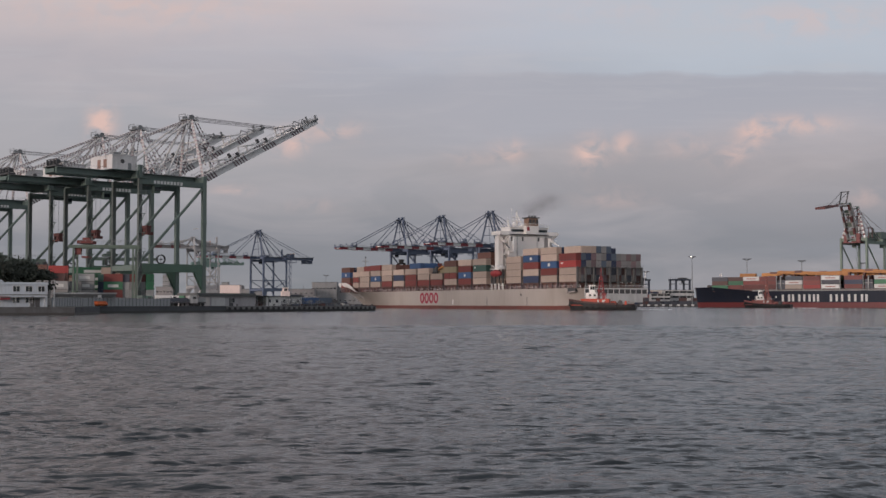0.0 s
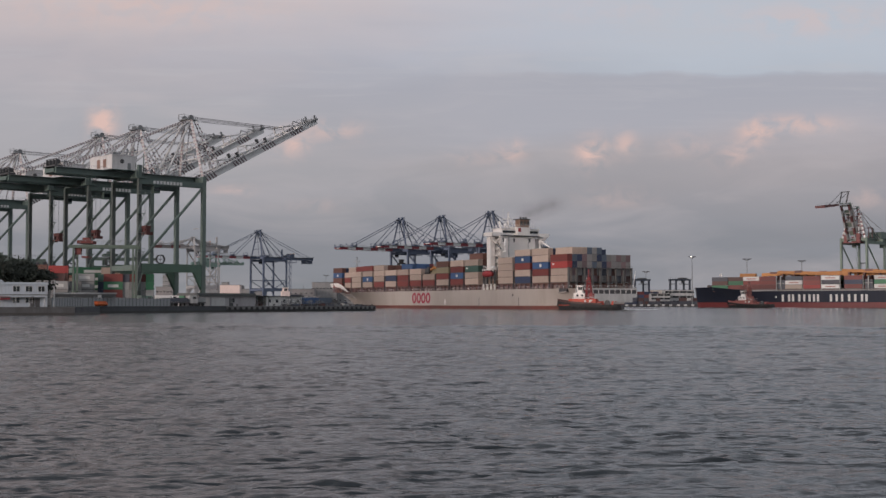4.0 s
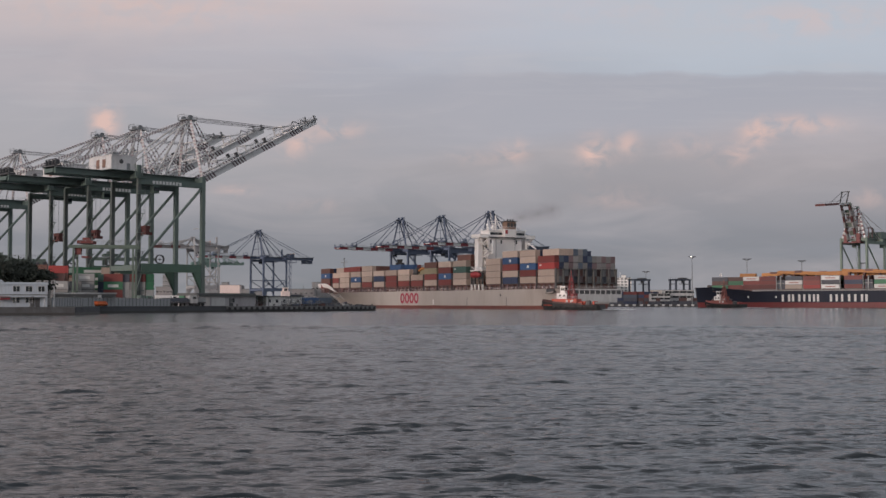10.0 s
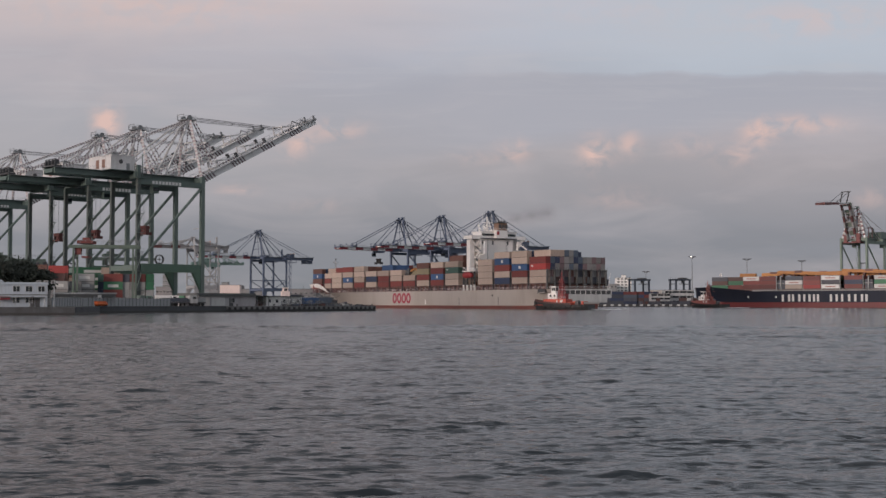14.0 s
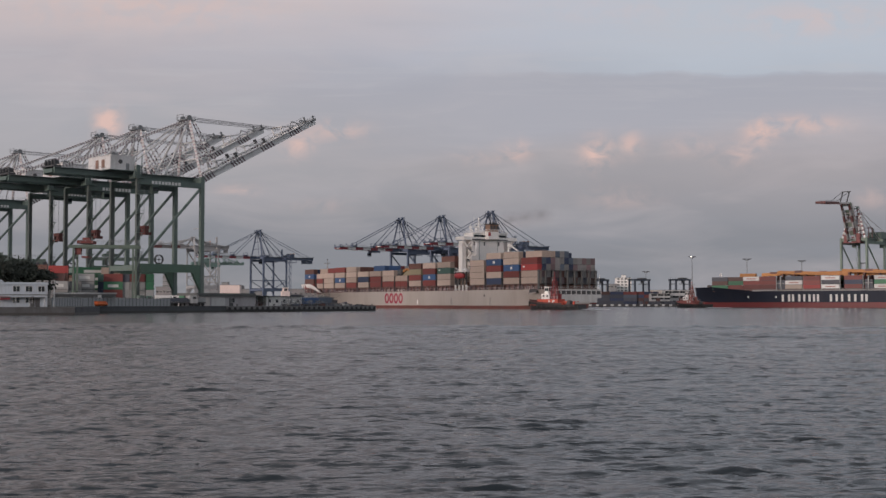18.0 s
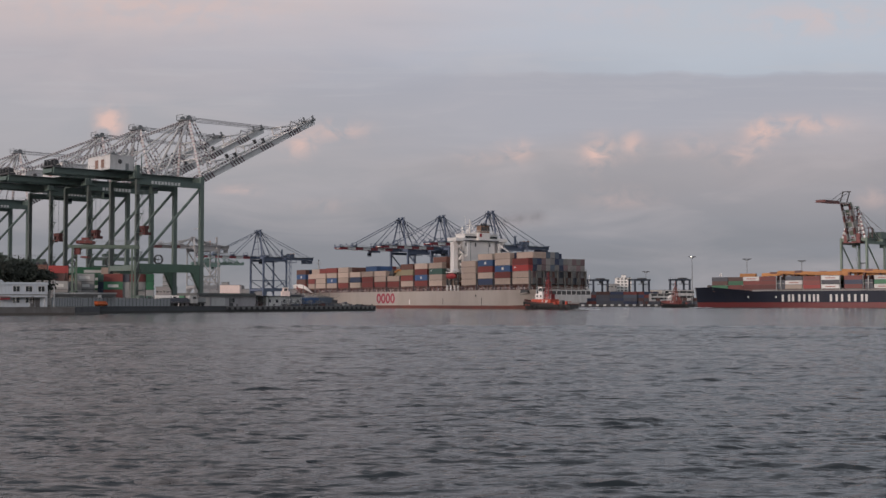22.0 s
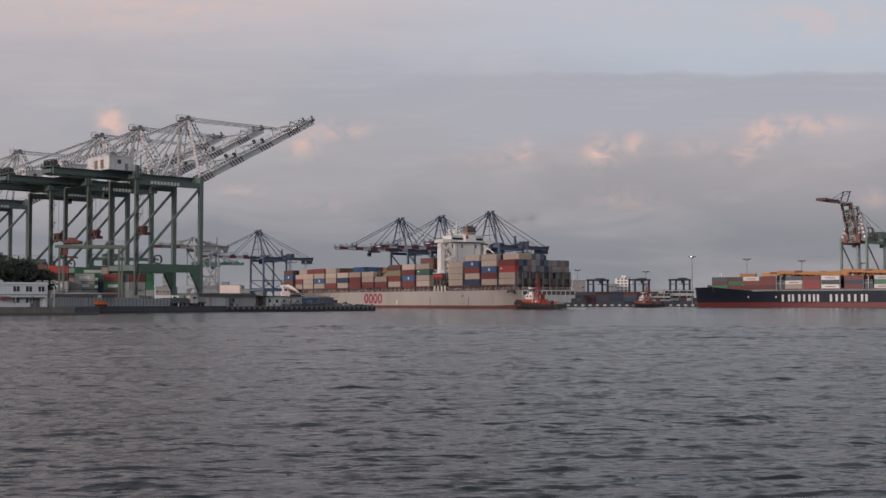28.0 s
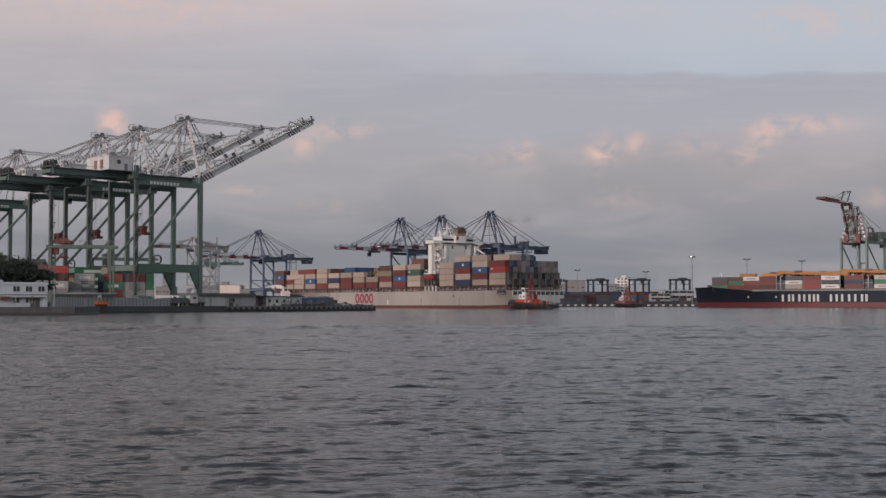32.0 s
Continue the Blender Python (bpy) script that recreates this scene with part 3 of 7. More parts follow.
        # electrical cabinets and rails over the landside legs
        g = Geo().box(-gauge - 1.6, -gauge + 2.2, -half - 1.3, -half + 1.6, zg + 0.4, zg + 0.7).box(-gauge - 0.7, -gauge + 0.5, -half - 0.7, -half + 0.5, zg + 0.7, zg + 4.8).box(-gauge - 1.5, -gauge - 0.9, -half - 0.5, -half + 0.6, zg + 0.7, zg + 2.6)
        g.tube((-gauge + 1.4, -half, zg + 0.7), (-gauge + 1.4, -half, zg + 8.6), 0.16, 6).tube((-gauge - 1.4, -half, zg + 0.7), (-gauge - 1.4, -half, zg + 5.4), 0.12, 6)
        part("switch_cabin", g, dark, c)
    # mast frame over the waterside legs
    for y in (-1, 1):
        part("mast_leg", Geo().striped((0.4, y * 7.4, zg + 2.2), (-1.2, y * 2.2, za), 0.58 if lettering else 0.78, 1.25 if lettering else 2.6), [mast, paint("stripe_faded", (0.46, 0.36, 0.38), dirt=0.2) if lettering else band], c)
        part("mast_stay", Geo().tube((-11.5, y * 3.4, zg + 2.7), (-1.6, y * 2.2, za - 0.6), 0.42, 6), [mast], c)
        part("mast_rod", Geo().striped((-4.5, y * 3.4, zg + 2.7), (-1.4, y * 2.0, za - 1.0), 0.22, 1.1), [mast, band], c)
    for z in (zg + 9, zg + 15):
        k = (z - zg - 2.2) / (za - zg - 2.2)
        part("mast_tie", Geo().beam((0.4 - 1.6 * k, -7.4 + 5.2 * k, z), (0.4 - 1.6 * k, 7.4 - 5.2 * k, z), 0.4), mast, c)
    g = Geo().box(-3.2, 1.2, -2.6, 2.6, za, za + 0.35)
    for x in (-3.1, 1.1):
        for y in (-2.5, 0, 2.5):
            g.tube((x, y, za + 0.3), (x, y, za + 1.5), 0.06, 4)
    for y in (-2.5, 2.5):
        g.tube((-3.1, y, za + 1.5), (1.1, y, za + 1.5), 0.06, 4)
    for y in (-2.0, 2.0):
        g.tube((-1.2, y - 0.4, za + 0.9), (-1.2, y + 0.4, za + 0.9), 0.9, 10)
        g.tube((-3.6, y, za + 0.3), (-3.6, y, za + 1.9), 0.1, 5)
    g.tube((-3.6, -2.0, za + 1.9), (-3.6, 2.0, za + 1.9), 0.12, 5)
    part("masthead_platform", g, STEEL if lettering else dark, c)
    # backstays
    for y in (-1, 1):
        for x, r in ((rear + 3, 0.22), (-gauge - 3.5, 0.3), (-gauge + 5.0, 0.2)):
            part("backstay", Geo().striped((-1.6, y * 2.3, za), (x, y * 3.4, zg + 2.6), r, 1.15 if lettering else 1.5), [mast, band if r < 0.25 or bands else mast], c)
    # boom: hinged at the waterside end of the girders
    bm_ = new("boom")
    bm_.parent = c
    bm_.empty_display_size = 0.5
    bm_.matrix_basis = pose(2.6, 0, zg + 0.9, 0, -lift, 0)
    inner = reach
    for y in (-2.6, 2.6):
        g = Geo()
        count = round(inner / (7.6 if lift == 0 else (7.1 if lettering else 4.2)))
        for i in range(count):
            xa, xb = inner * i / count, inner * (i + 1) / count
            tip = 1 - 0.35 * (i / count)
            if not lettering:
                g.box(xa, xb, y - 0.45, y + 0.45, -0.4, 1.9 * tip, 2 if i < 1 and lift == 0 else (1 if i % 2 else 0))
            else:
                top_ = 2.1 * tip
                g.box(xa, xb, y - 0.45, y + 0.45, -0.5, top_, 0)
                for k in range(5 if i % 2 == 0 else 0):
                    xk, w_, lean = xa + 0.7 + 1.25 * k, 0.6, 0.8
                    for yy in (y - 0.47, y + 0.45):
                        g.add([(xk + lean, yy, -0.5), (xk + lean + w_, yy, -0.5), (xk + w_, yy, top_), (xk, yy, top_), (xk + lean, yy + 0.02, -0.5), (xk + lean + w_, yy + 0.02, -0.5), (xk + w_, yy + 0.02, top_), (xk, yy + 0.02, top_)],
                              [(0, 1, 2, 3), (7, 6, 5, 4), (0, 4, 5, 1), (1, 5, 6, 2), (2, 6, 7, 3), (3, 7, 4, 0)], 1)
        part("boom_girder", g, [pale, stripe, dark], bm_)
        g = Geo()
        s = 1 if y > 0 else -1
        g.box(0.5, inner, y + s * 0.45, y + s * 1.35, 1.5, 1.6)
        nn = round(inner / 2.5)
        for i in range(nn + 1):
            x = 0.5 + (inner - 0.5) * i / nn
            g.tube((x, y + s * 1.3, 1.55), (x, y + s * 1.3, 2.75), 0.045, 4)
        g.tube((0.5, y + s * 1.3, 2.75), (inner, y + s * 1.3, 2.75), 0.05, 4)
        part("boom_walkway", g, STEEL, bm_)
    nn = round(inner / 5.5)
    for i in range(nn + 1):
        x = 0.6 + (inner - 1.2) * i / nn
        part("boom_tie", Geo().box(x - 0.25, x + 0.25, -2.2, 2.2, 0.2, 1.3), pale, bm_)
    for f in (0.16, 0.40, 0.72):
        g = Geo()
        for y in (-2.6, 2.6):
            g.tube((inner * f, y, 1.4), (inner * f + 0.6, y, 4.6), 0.3, 6)
        g.beam((inner * f + 0.6, -2.6, 4.6), (inner * f + 0.6, 2.6, 4.6), 0.3)
        if lettering:
            g.box(inner * f - 0.6, inner * f + 0.9, -1.2, 1.2, 1.7, 2.4)
            g.tube((inner * f + 0.6, -2.6, 4.6), (inner * f + 7.5, -2.6, 2.4), 0.2, 6).tube((inner * f + 0.6, 2.6, 4.6), (inner * f + 7.5, 2.6, 2.4), 0.2, 6)
        else:
            g.box(inner * f - 1.2, inner * f + 2.2, -1.5, 1.5, 1.6, 2.9)
        part("stay_bracket", g, dark if not lettering else MASTG, bm_)
        if lettering and f < 0.7:
            for y in (-2.6, 2.6):
                part("folded_stay_bar", Geo().beam((inner * f + 3, y, 3.3), (inner * f + 13.5, y, 2.7), 0.35, 0.3), pale, bm_)
                part("rope_guide", Geo().box(inner * f + 9.0, inner * f + 9.8, y - 0.5, y + 0.5, 2.2, 3.9), DARK, bm_)
    g = Geo().box(inner - 1.6, inner + 0.6, -3.4, 3.4, 0.8, 1.6).box(inner - 0.2, inner + 0.4, -2.9, -2.5, 1.6, 2.9).box(inner - 0.2, inner + 0.4, 2.5, 2.9, 1.6, 2.9)
    for y in (-2.6, 2.6):
        g.tube((inner - 8, y, 1.5), (inner - 6, y, 3.6), 0.2, 5).tube((inner - 6, y, 3.6), (inner - 3.4, y, 1.5), 0.2, 5)
    part("boom_tip_frame", g, STEEL if lettering else dark, bm_)
    # stays from the masthead to the boom
    ca, sa = math.cos(radians(lift)), math.sin(radians(lift))

    def on_boom(d, z=2.0):
        return (2.6 + d * ca - z * sa, zg + 0.9 + d * sa + z * ca)
    for y in (-1, 1):
        if lift > 5:
            e = on_boom(inner * 0.74, 4.0)
            part("hoist_rope", Geo().tube((-0.4, y * 1.2, za + 1.2), (e[0], y * 1.4, e[1]), 0.12, 4), DARK, c)
            part("hoist_rope", Geo().tube((-0.4, y * 1.2, za + 0.2), (e[0], y * 1.4, e[1] - 0.6), 0.10, 4), DARK, c)
            e = on_boom(inner * 0.17, 3.0)
            part("folded_stay", Geo().striped((-0.2, y * 2.4, za - 0.4), (e[0] - 2.0, y * 2.6, e[1]), 0.28, 1.5), [pale, stripe], c)
            part("folded_stay", Geo().striped((0.4, y * 2.9, za - 0.4), (e[0] + 1.0, y * 2.6, e[1] - 0.5), 0.24, 1.5), [pale, stripe], c)
        else:
            for d in (inner * 0.40, inner * 0.80):
                e = on_boom(d, 1.6)
                part("forestay", Geo().tube((-0.6, y * 2.3, za + 0.2), (e[0], y * 2.6, e[1]), 0.26, 5), dark, c)
    # trolley, driver's cab and spreader
    tx = -17.4 if spreader else -8
    g = Geo().box(tx - 3, tx + 3, -3.2, 3.2, zg - 0.9, zg + 0.5).box(tx + 1.2, tx + 3.4, -3.6, -1.6, zg - 3.6, zg - 0.9)
    tr = part("trolley", g, dark, c)
    part("cab_window", Geo().box(tx + 1.3, tx + 3.46, -3.66, -1.56, zg - 2.9, zg - 1.7), GLASS, tr)
    if spreader:
        z = 24.0
        g = Geo().box(tx - 0.9, tx + 0.9, -3.05, 3.05, z, z + 0.6).box(tx - 0.9, tx + 0.9, -2.2, 2.2, z + 1.9, z + 2.9).box(tx - 0.5, tx + 0.5, -0.7, 0.7, z + 0.6, z + 1.9)
        for yy in (-1.9, 1.9):
            g.box(tx - 0.7, tx + 0.7, yy - 0.25, yy + 0.25, z + 0.6, z + 1.9)
        for yy in (-2.95, 2.95):
            g.box(tx - 1.2, tx + 1.2, yy - 0.15, yy + 0.15, z - 0.3, z + 0.7)
        part("spreader", g, paint("spreader_red", (0.10, 0.03, 0.028), dirt=0.3), c, "red spreader and headblock")
        for yy in (-1.8, 1.8):
            for xx in (-0.8, 0.8):
                part("spreader_rope", Geo().tube((tx + xx, yy, z + 3.0), (tx + xx, yy, zg - 0.9), 0.04, 4), STEEL, c)
    if stairs:
        x, y = -gauge, -half - 0.75
        for i in range(6):
            z = 5.0 + i * 6.3
            g = Geo().box(x - 1.6, x + 1.0, y - 1.5, y, z, z + 0.15)
            for xx in (-1.55, 0.95):
                g.tube((x + xx, y - 1.45, z), (x + xx, y - 1.45, z + 1.1), 0.04, 4)
            g.tube((x - 1.55, y - 1.45, z + 1.1), (x + 0.95, y - 1.45, z + 1.1), 0.04, 4)
            if i < 5:
                g.beam((x - 1.4, y - 0.8, z + 0.1), (x + 0.8, y - 0.8, z + 6.3), 0.3, 0.12)
            part("stair_flight", g, leg, c)
    return c, bm_


LEGGREY = paint("crane_grey_green_leg", (0.10, 0.118, 0.113), dirt=0.3)
GROUP_L = "green cranes along the terminal quay"
LBL_L = "dark green ship-to-shore crane with pale raised boom"
LEFT_YAW = 43.8


def left_place(d):
    return (-87.6 - 0.692 * d, 430.0 + 0.722 * d)


left_cranes = []
crane_a, _boom = gantry_crane("gantry_crane", pose(*left_place(0), QZ, 0, 0, LEFT_YAW), LBL_L, GROUP_L, GREEN, DGREEN, PALE, paint("stripe_red", (0.17, 0.105, 0.125), dirt=0.25), mast=MASTG)
for d in (34.3, 62.6, 133.0):
    left_cranes.append(copy_thing(crane_a, pose(*left_place(d), QZ, 0, 0, LEFT_YAW)))

GROUP_B = "blue cranes along the far quay"
crane_b, _boom = gantry_crane("gantry_crane", pose(-32, 912, QZ, 0, 0, 225.5), "blue-grey ship-to-shore crane with red and white banded boom", GROUP_B,
                              BLUE, DBLUE, PALE, paint("boom_red", (0.30, 0.06, 0.075), dirt=0.2), zg=38.2, za=62.2, gauge=24.6, back=34, reach=57, lift=0, half=9, house=(-38.5, -33.5, 2.4, 2.6),
                              spreader=False, lettering=False)
for x, y in ((-2, 888), (31.5, 845), (-159, 1063)):
    copy_thing(crane_b, pose(x, y, QZ, 0, 0, 225.5))


# the first blue crane is at work: its trolley runs out along the boom with a dark spreader below
trolley_b = next(o for o in crane_b.children if o.name.startswith("trolley") and not o.name.startswith("trolley_girder"))
g = Geo().box(-1.1, 1.1, -3.2, 3.2, 0, 0.7).box(-0.9, 0.9, -2.0, 2.0, 2.4, 3.6).box(-0.4, 0.4, -0.8, 0.8, 0.7, 2.4)
for yy in (-3.1, 3.1):
    g.box(-1.25, 1.25, yy - 0.2, yy + 0.2, -0.5, 1.0)
for yy in (-1.6, 1.6):
    g.box(-0.6, 0.6, yy - 0.3, yy + 0.3, 0.7, 2.4)
spreader_b = part("spreader", g, TUGBLACK, crane_b, "black spreader and headblock", at=pose(-2, 0, 29.5))


# ---- container ships: local x forward, y to port, origin amidships on the waterline ----
def hull_ring(x, deck, keel_z, hb_deck, hb_mid, hb_wl):
    zm = deck * 0.45
    return [(x, hb_deck, deck), (x, hb_mid, zm), (x, hb_wl, keel_z), (x, -hb_wl, keel_z), (x, -hb_mid, zm), (x, -hb_deck, deck)]


def full_bow(t):
    return 1.0 if t < 0.72 else math.sqrt(max(0.0, 1 - ((t - 0.72) / 0.28) ** 3.2))


def hull(parent, length, beam, deck, fore, upper, lower, stern_rise=3.0, boot=1.5, rake=6.0, fine=0.0, aft=None, entry=(0.68, 0.30, 1.6), flare=0.3, sheer=0.11):
    """Lofted hull in an upper band and a boot-topping band, with its deck."""
    a, b = aft or length / 2, beam / 2
    st = []
    for t in [i * 0.86 / 22 for i in range(23)] + [0.88, 0.90, 0.92, 0.935, 0.95, 0.965, 0.98, 0.99, 1.0]:
        x = -a + length * t
        hd = b * full_bow(t) if t > 0.72 else (b * (1 - 0.03 * (1 - t / 0.10)) if t < 0.10 else b)
        hw = b * max(0.0, 1 - ((t - entry[0]) / (entry[1] + fine)) ** entry[2]) if t > entry[0] else (b * (1 - 0.55 * (1 - t / 0.10) ** 1.4) if t < 0.10 else b)
        d = deck + (fore - deck) * min(1, max(0, (t - 0.82) / sheer))
        st.append((x, max(hd, 0.25), max(hw, 0.2), d, t))
    rings_u, rings_l = [], []
    for x, hd, hw, d, t in st:
        lowx = x - rake * (max(0.0, (t - 0.9) / 0.1) ** 2 if rake < 10 else max(0.0, (t - 0.84) / 0.16) ** 1.6)
        sr = stern_rise * max(0.0, 1 - t / 0.06)
        zb = boot + sr
        f = lambda z: (z / d) ** (1.3 + flare * min(1, max(0, (t - 0.7) / 0.15)))
        def half_at(z):
            return hw + (hd - hw) * max(0.0, min(1.0, f(z)))
        zs = [zb, zb + (d - zb) * 0.3, zb + (d - zb) * 0.55, zb + (d - zb) * 0.78, d]
        rings_u.append([(x - (x - lowx) * (1 - z / d), half_at(z), z) for z in zs[::-1]] + [(x - (x - lowx) * (1 - z / d), -half_at(z), z) for z in zs])
        zs = [-1.5, min(zb, 0.2) if sr < 0.1 else zb - 0.6, zb]
        rings_l.append([(x - (x - lowx) * (1 - max(z, 0) / d), half_at(max(z, 0.0)), z) for z in zs[::-1]] + [(x - (x - lowx) * (1 - max(z, 0) / d), -half_at(max(z, 0.0)), z) for z in zs])
    part("hull", Geo().loft(rings_u), upper, parent, smooth=True)
    part("boot_topping", Geo().loft(rings_l), lower, parent)
    return st


def deck_sheet(length, beam, aft, t0, t1, z0, z1):
    side = []
    for i in range(25):
        t = t0 + (t1 - t0) * i / 24
        k = max(0.0, (t - 0.72) / 0.28)
        side.append((-aft + length * t, beam / 2 * 0.93 * math.sqrt(max(0.0, 1 - k ** 3.2))))
    return Geo().prism([(x, -y) for x, y in side] + [(x, y) for x, y in reversed(side)], z0, z1)


def container_ship():
    L, B, AFTER = 268.5, 32.3, 139.0
    o = 134.0   # distance from the after end of the last bay to the middle of the ship
    ship = thing("container_ship", pose(0, 0, 0), "cream hulled container ship under way, laden with stacked containers", "ship")
    DECK, BASE, HT = 8.7, 11.15, 2.93
    hull(ship, L, B, DECK, 12.0, CREAM, BOOT, stern_rise=0.8, aft=AFTER, rake=26.0, entry=(0.58, 0.33, 1.4), flare=0.5, sheer=0.06)
    part("deck", deck_sheet(L, B, AFTER, 0.02, 0.85, DECK - 0.6, DECK + 0.1), BOXES["brown"], ship)
    # bulwark at the bow; its white runs down the hull as painted light on the flare
    hy, edge = [], []
    for i in range(19):
        t = 0.815 + 0.1845 * i / 18
        x, y = -AFTER + L * t, B / 2 * full_bow(t)
        z = DECK + (12.0 - DECK) * min(1, max(0, (t - 0.82) / 0.06))
        low = z - 6.6 * min(1, max(0, (t - 0.815) / 0.05))
        foot = B / 2 * max(0.0, 1 - ((t - 0.58) / 0.33) ** 1.4)
        back = 26.0 * max(0.0, (t - 0.84) / 0.16) ** 1.6 * (1 - low / z)
        edge.append((x, y, z, x - back, foot + (y - foot) * (low / z) ** 1.8 + 0.05, low, 2.1 * min(1, (t - 0.81) / 0.04)))
        if t > 0.93:
            hy.append((x, y))
    for sd in (-1, 1):
        strip = [[(xl, sd * yl, zl), (x, sd * (y + 0.05), z), (x + 0.8, sd * (y + 0.35), z + up), (x + 0.8, sd * max(y + 0.15, 0.02), z + up), (x, sd * max(y - 0.15, 0.01), z), (xl, sd * max(yl - 0.2, 0.0), zl)] for x, y, z, xl, yl, zl, up in edge]
        part("bow_bulwark", Geo().loft(strip, closed=True), WHITE, ship, smooth=True)
    part("forecastle_deck", Geo().prism([(x, y * 0.96) for x, y in hy] + [(x, -y * 0.96) for x, y in reversed(hy)], 11.4, 11.85), BOXES["brown"], ship)
    mast = part("foremast", Geo().tube((109, -2, 11.8), (109, -2, 29.0), 0.4, 8, r2=0.2).box(108.4, 109.6, -3.8, -0.2, 26.8, 27.1).box(108.6, 109.4, -2.9, -1.1, 24.6, 24.8).tube((109, -3.6, 27), (109, -3.6, 28.2), 0.12, 5).tube((109, -0.4, 27), (109, -0.4, 28.2), 0.12, 5), BOXES["grey"], ship)
    part("masthead_light", Geo().box(108.7, 109.3, -2.3, -1.7, 29.0, 29.6), DARK, mast)
    for s in (-3, 3):
        part("windlass", Geo().tube((114, s - 1.2, 13), (114, s + 1.2, 13), 0.9, 10).box(112.8, 115.2, s - 1.5, s + 1.5, 12, 12.7), DARK, ship)
    # bays: distance of the after end, rows in from the side, tiers of the port side from the deck up, then tiers of the inner rows
    bays = [(0.0, 0, "cream cream scarlet red", 5), (14.06, 0, "cream red blue cream cream", 5), (28.1, 0, "navy cream red blue cream", 5),
            (42.2, 0, "cream cream cream cream", 4), (71.9, 0, "cream cream teal cream", 5), (86.0, 0, "red blue red cream", 4),
            (100.0, 0, "cream red khaki brown", 4), (114.1, 0, "red cream", 3), (128.1, 0, "red cream cream", 3), (142.2, 0, "red red cream", 4),
            (156.2, 0, "cream navy cream", 3), (170.3, 0, "red cream cream cream", 4), (184.4, 0, "cream blue cream red", 4), (198.4, 0, "cream cream cream", 4),
            (213.5, 1, "cream red cream", 4), (229.5, 1, "red brown blue brown", 4)]
    tops = {142.2: "blue", 114.1: "khaki", 128.1: "grey", 156.2: "brown", 170.3: "brown", 184.4: "red", 86.0: "khaki"}
    rng = random.Random(11)
    pool = "cream cream grey red brown brown red navy navy grey cream brown khaki".split()
    AFT = [line.split() for line in ("ash rust ash slate mauve rust ash brown ash slate ash rust", "mauve ash slate mauve brown ash slate ash rust ash mauve ash",
                                     "navy ash mauve ash steelblue ash navy mauve ash ash mauve ash", "steelblue navy mauve ash ash navy steelblue ash ash mauve ash mauve",
                                     "cream cream cream steelblue ash steelblue mauve ash ash ash ash ash")]
    for k, (s, inn, col, inner) in enumerate(bays):
        cols = col.split()
        x = s + 6.1 - o
        part("hatch_cover", Geo().box(x - 6.2, x + 6.2, -15 + inn * 2.5, 15 - inn * 2.5, DECK + 0.1, BASE - 0.35), BOXES["brown"], ship)
        for sy in (-1, 1):
            yy = sy * (15.9 - inn * 2.5)
            for xx in (-5.9, -2, 2, 5.9):
                part("stack_pedestal", Geo().box(x + xx - 0.3, x + xx + 0.3, yy - 0.3, yy + 0.3, DECK, BASE - 0.4), BOXES["mauve"], ship)
            part("stack_rail", Geo().box(x - 6.2, x + 6.2, yy - 0.3, yy + 0.1, BASE - 0.4, BASE - 0.05), BOXES["brown"], ship)
        n = 13 - 2 * inn
        for r in range(n):
            y = (n - 1) / 2 * 2.49 - r * 2.49
            port, star = r == 0, r == n - 1
            top = len(cols) if port else (inner if r > 0 else inner)
            if star:
                top = max(3, min(inner, 4))
            if k == 0:
                top = 5 if 1 <= r <= 6 else 4
            for t in range(top):
                if not (port or star or t >= top - 1 or k == 0 or (r == 1 and t >= len(cols)) or (s == 71.9) or r <= 2 and t >= len(cols) - 1):
                    continue
                if port:
                    c = cols[t]
                elif k == 0:
                    c = AFT[t][r - 1]
                elif s == 71.9:
                    c = rng.choice(("cream", "brown", "cream", "grey"))
                else:
                    c = tops[s] if s in tops and t == top - 1 and r < 5 else rng.choice(pool)
                box_ = part("container", container_mesh(c), None, ship, at=pose(x, y, BASE + t * HT))
                if port and c in ("blue", "scarlet", "teal"):
                    part("livery_panel", Geo().box(-1.0, 0.6, 1.222, 1.235, 0.9, 2.1) if c == "blue" else Geo().box(3.4, 5.0, 1.222, 1.235, 1.6, 2.2), LETTER, box_)
        # lashing bridge forward of each bay
        g = Geo()
        xb = x + 7.03
        if k not in (3, 15):
            for i in range(0, n + 1, 2):
                y = (n / 2 - i) * 2.49
                g.box(xb - 0.2, xb + 0.2, y - 0.15, y + 0.15, DECK, BASE + 5.6)
            for z in (BASE + 2.7, BASE + 5.4):
                g.box(xb - 0.4, xb + 0.4, -n * 1.245, n * 1.245, z, z + 0.12)
            part("lashing_bridge", g, DARK, ship)
    # orange digging machine carried on the port stack of one low bay
    zt = BASE + 2 * HT + 0.05
    mc = part("cargo_machine", Geo().box(-12.6, -8.8, 12.9, 15.5, zt + 0.9, zt + 2.6).box(-10.6, -9.0, 12.9, 14.3, zt + 2.6, zt + 3.5), DARK, ship, "orange and black digging machine carried as deck cargo")
    for y in (12.9, 15.0):
        part("track", Geo().loft([[(x, yy, z) for x, z in ((-13.4, zt + 0.45), (-12.9, zt), (-8.6, zt), (-8.1, zt + 0.45), (-8.6, zt + 0.9), (-12.9, zt + 0.9))] for yy in (y, y + 0.6)], closed=True), RUBBER, mc)
    part("digging_arm", Geo().beam((-12.2, 14.2, zt + 1.9), (-16.6, 14.2, zt + 3.3), 0.7, 0.9).beam((-16.4, 14.2, zt + 3.3), (-21.0, 14.2, zt + 1.9), 0.6, 0.75), BOXES["amber"], mc, "orange jointed arm")
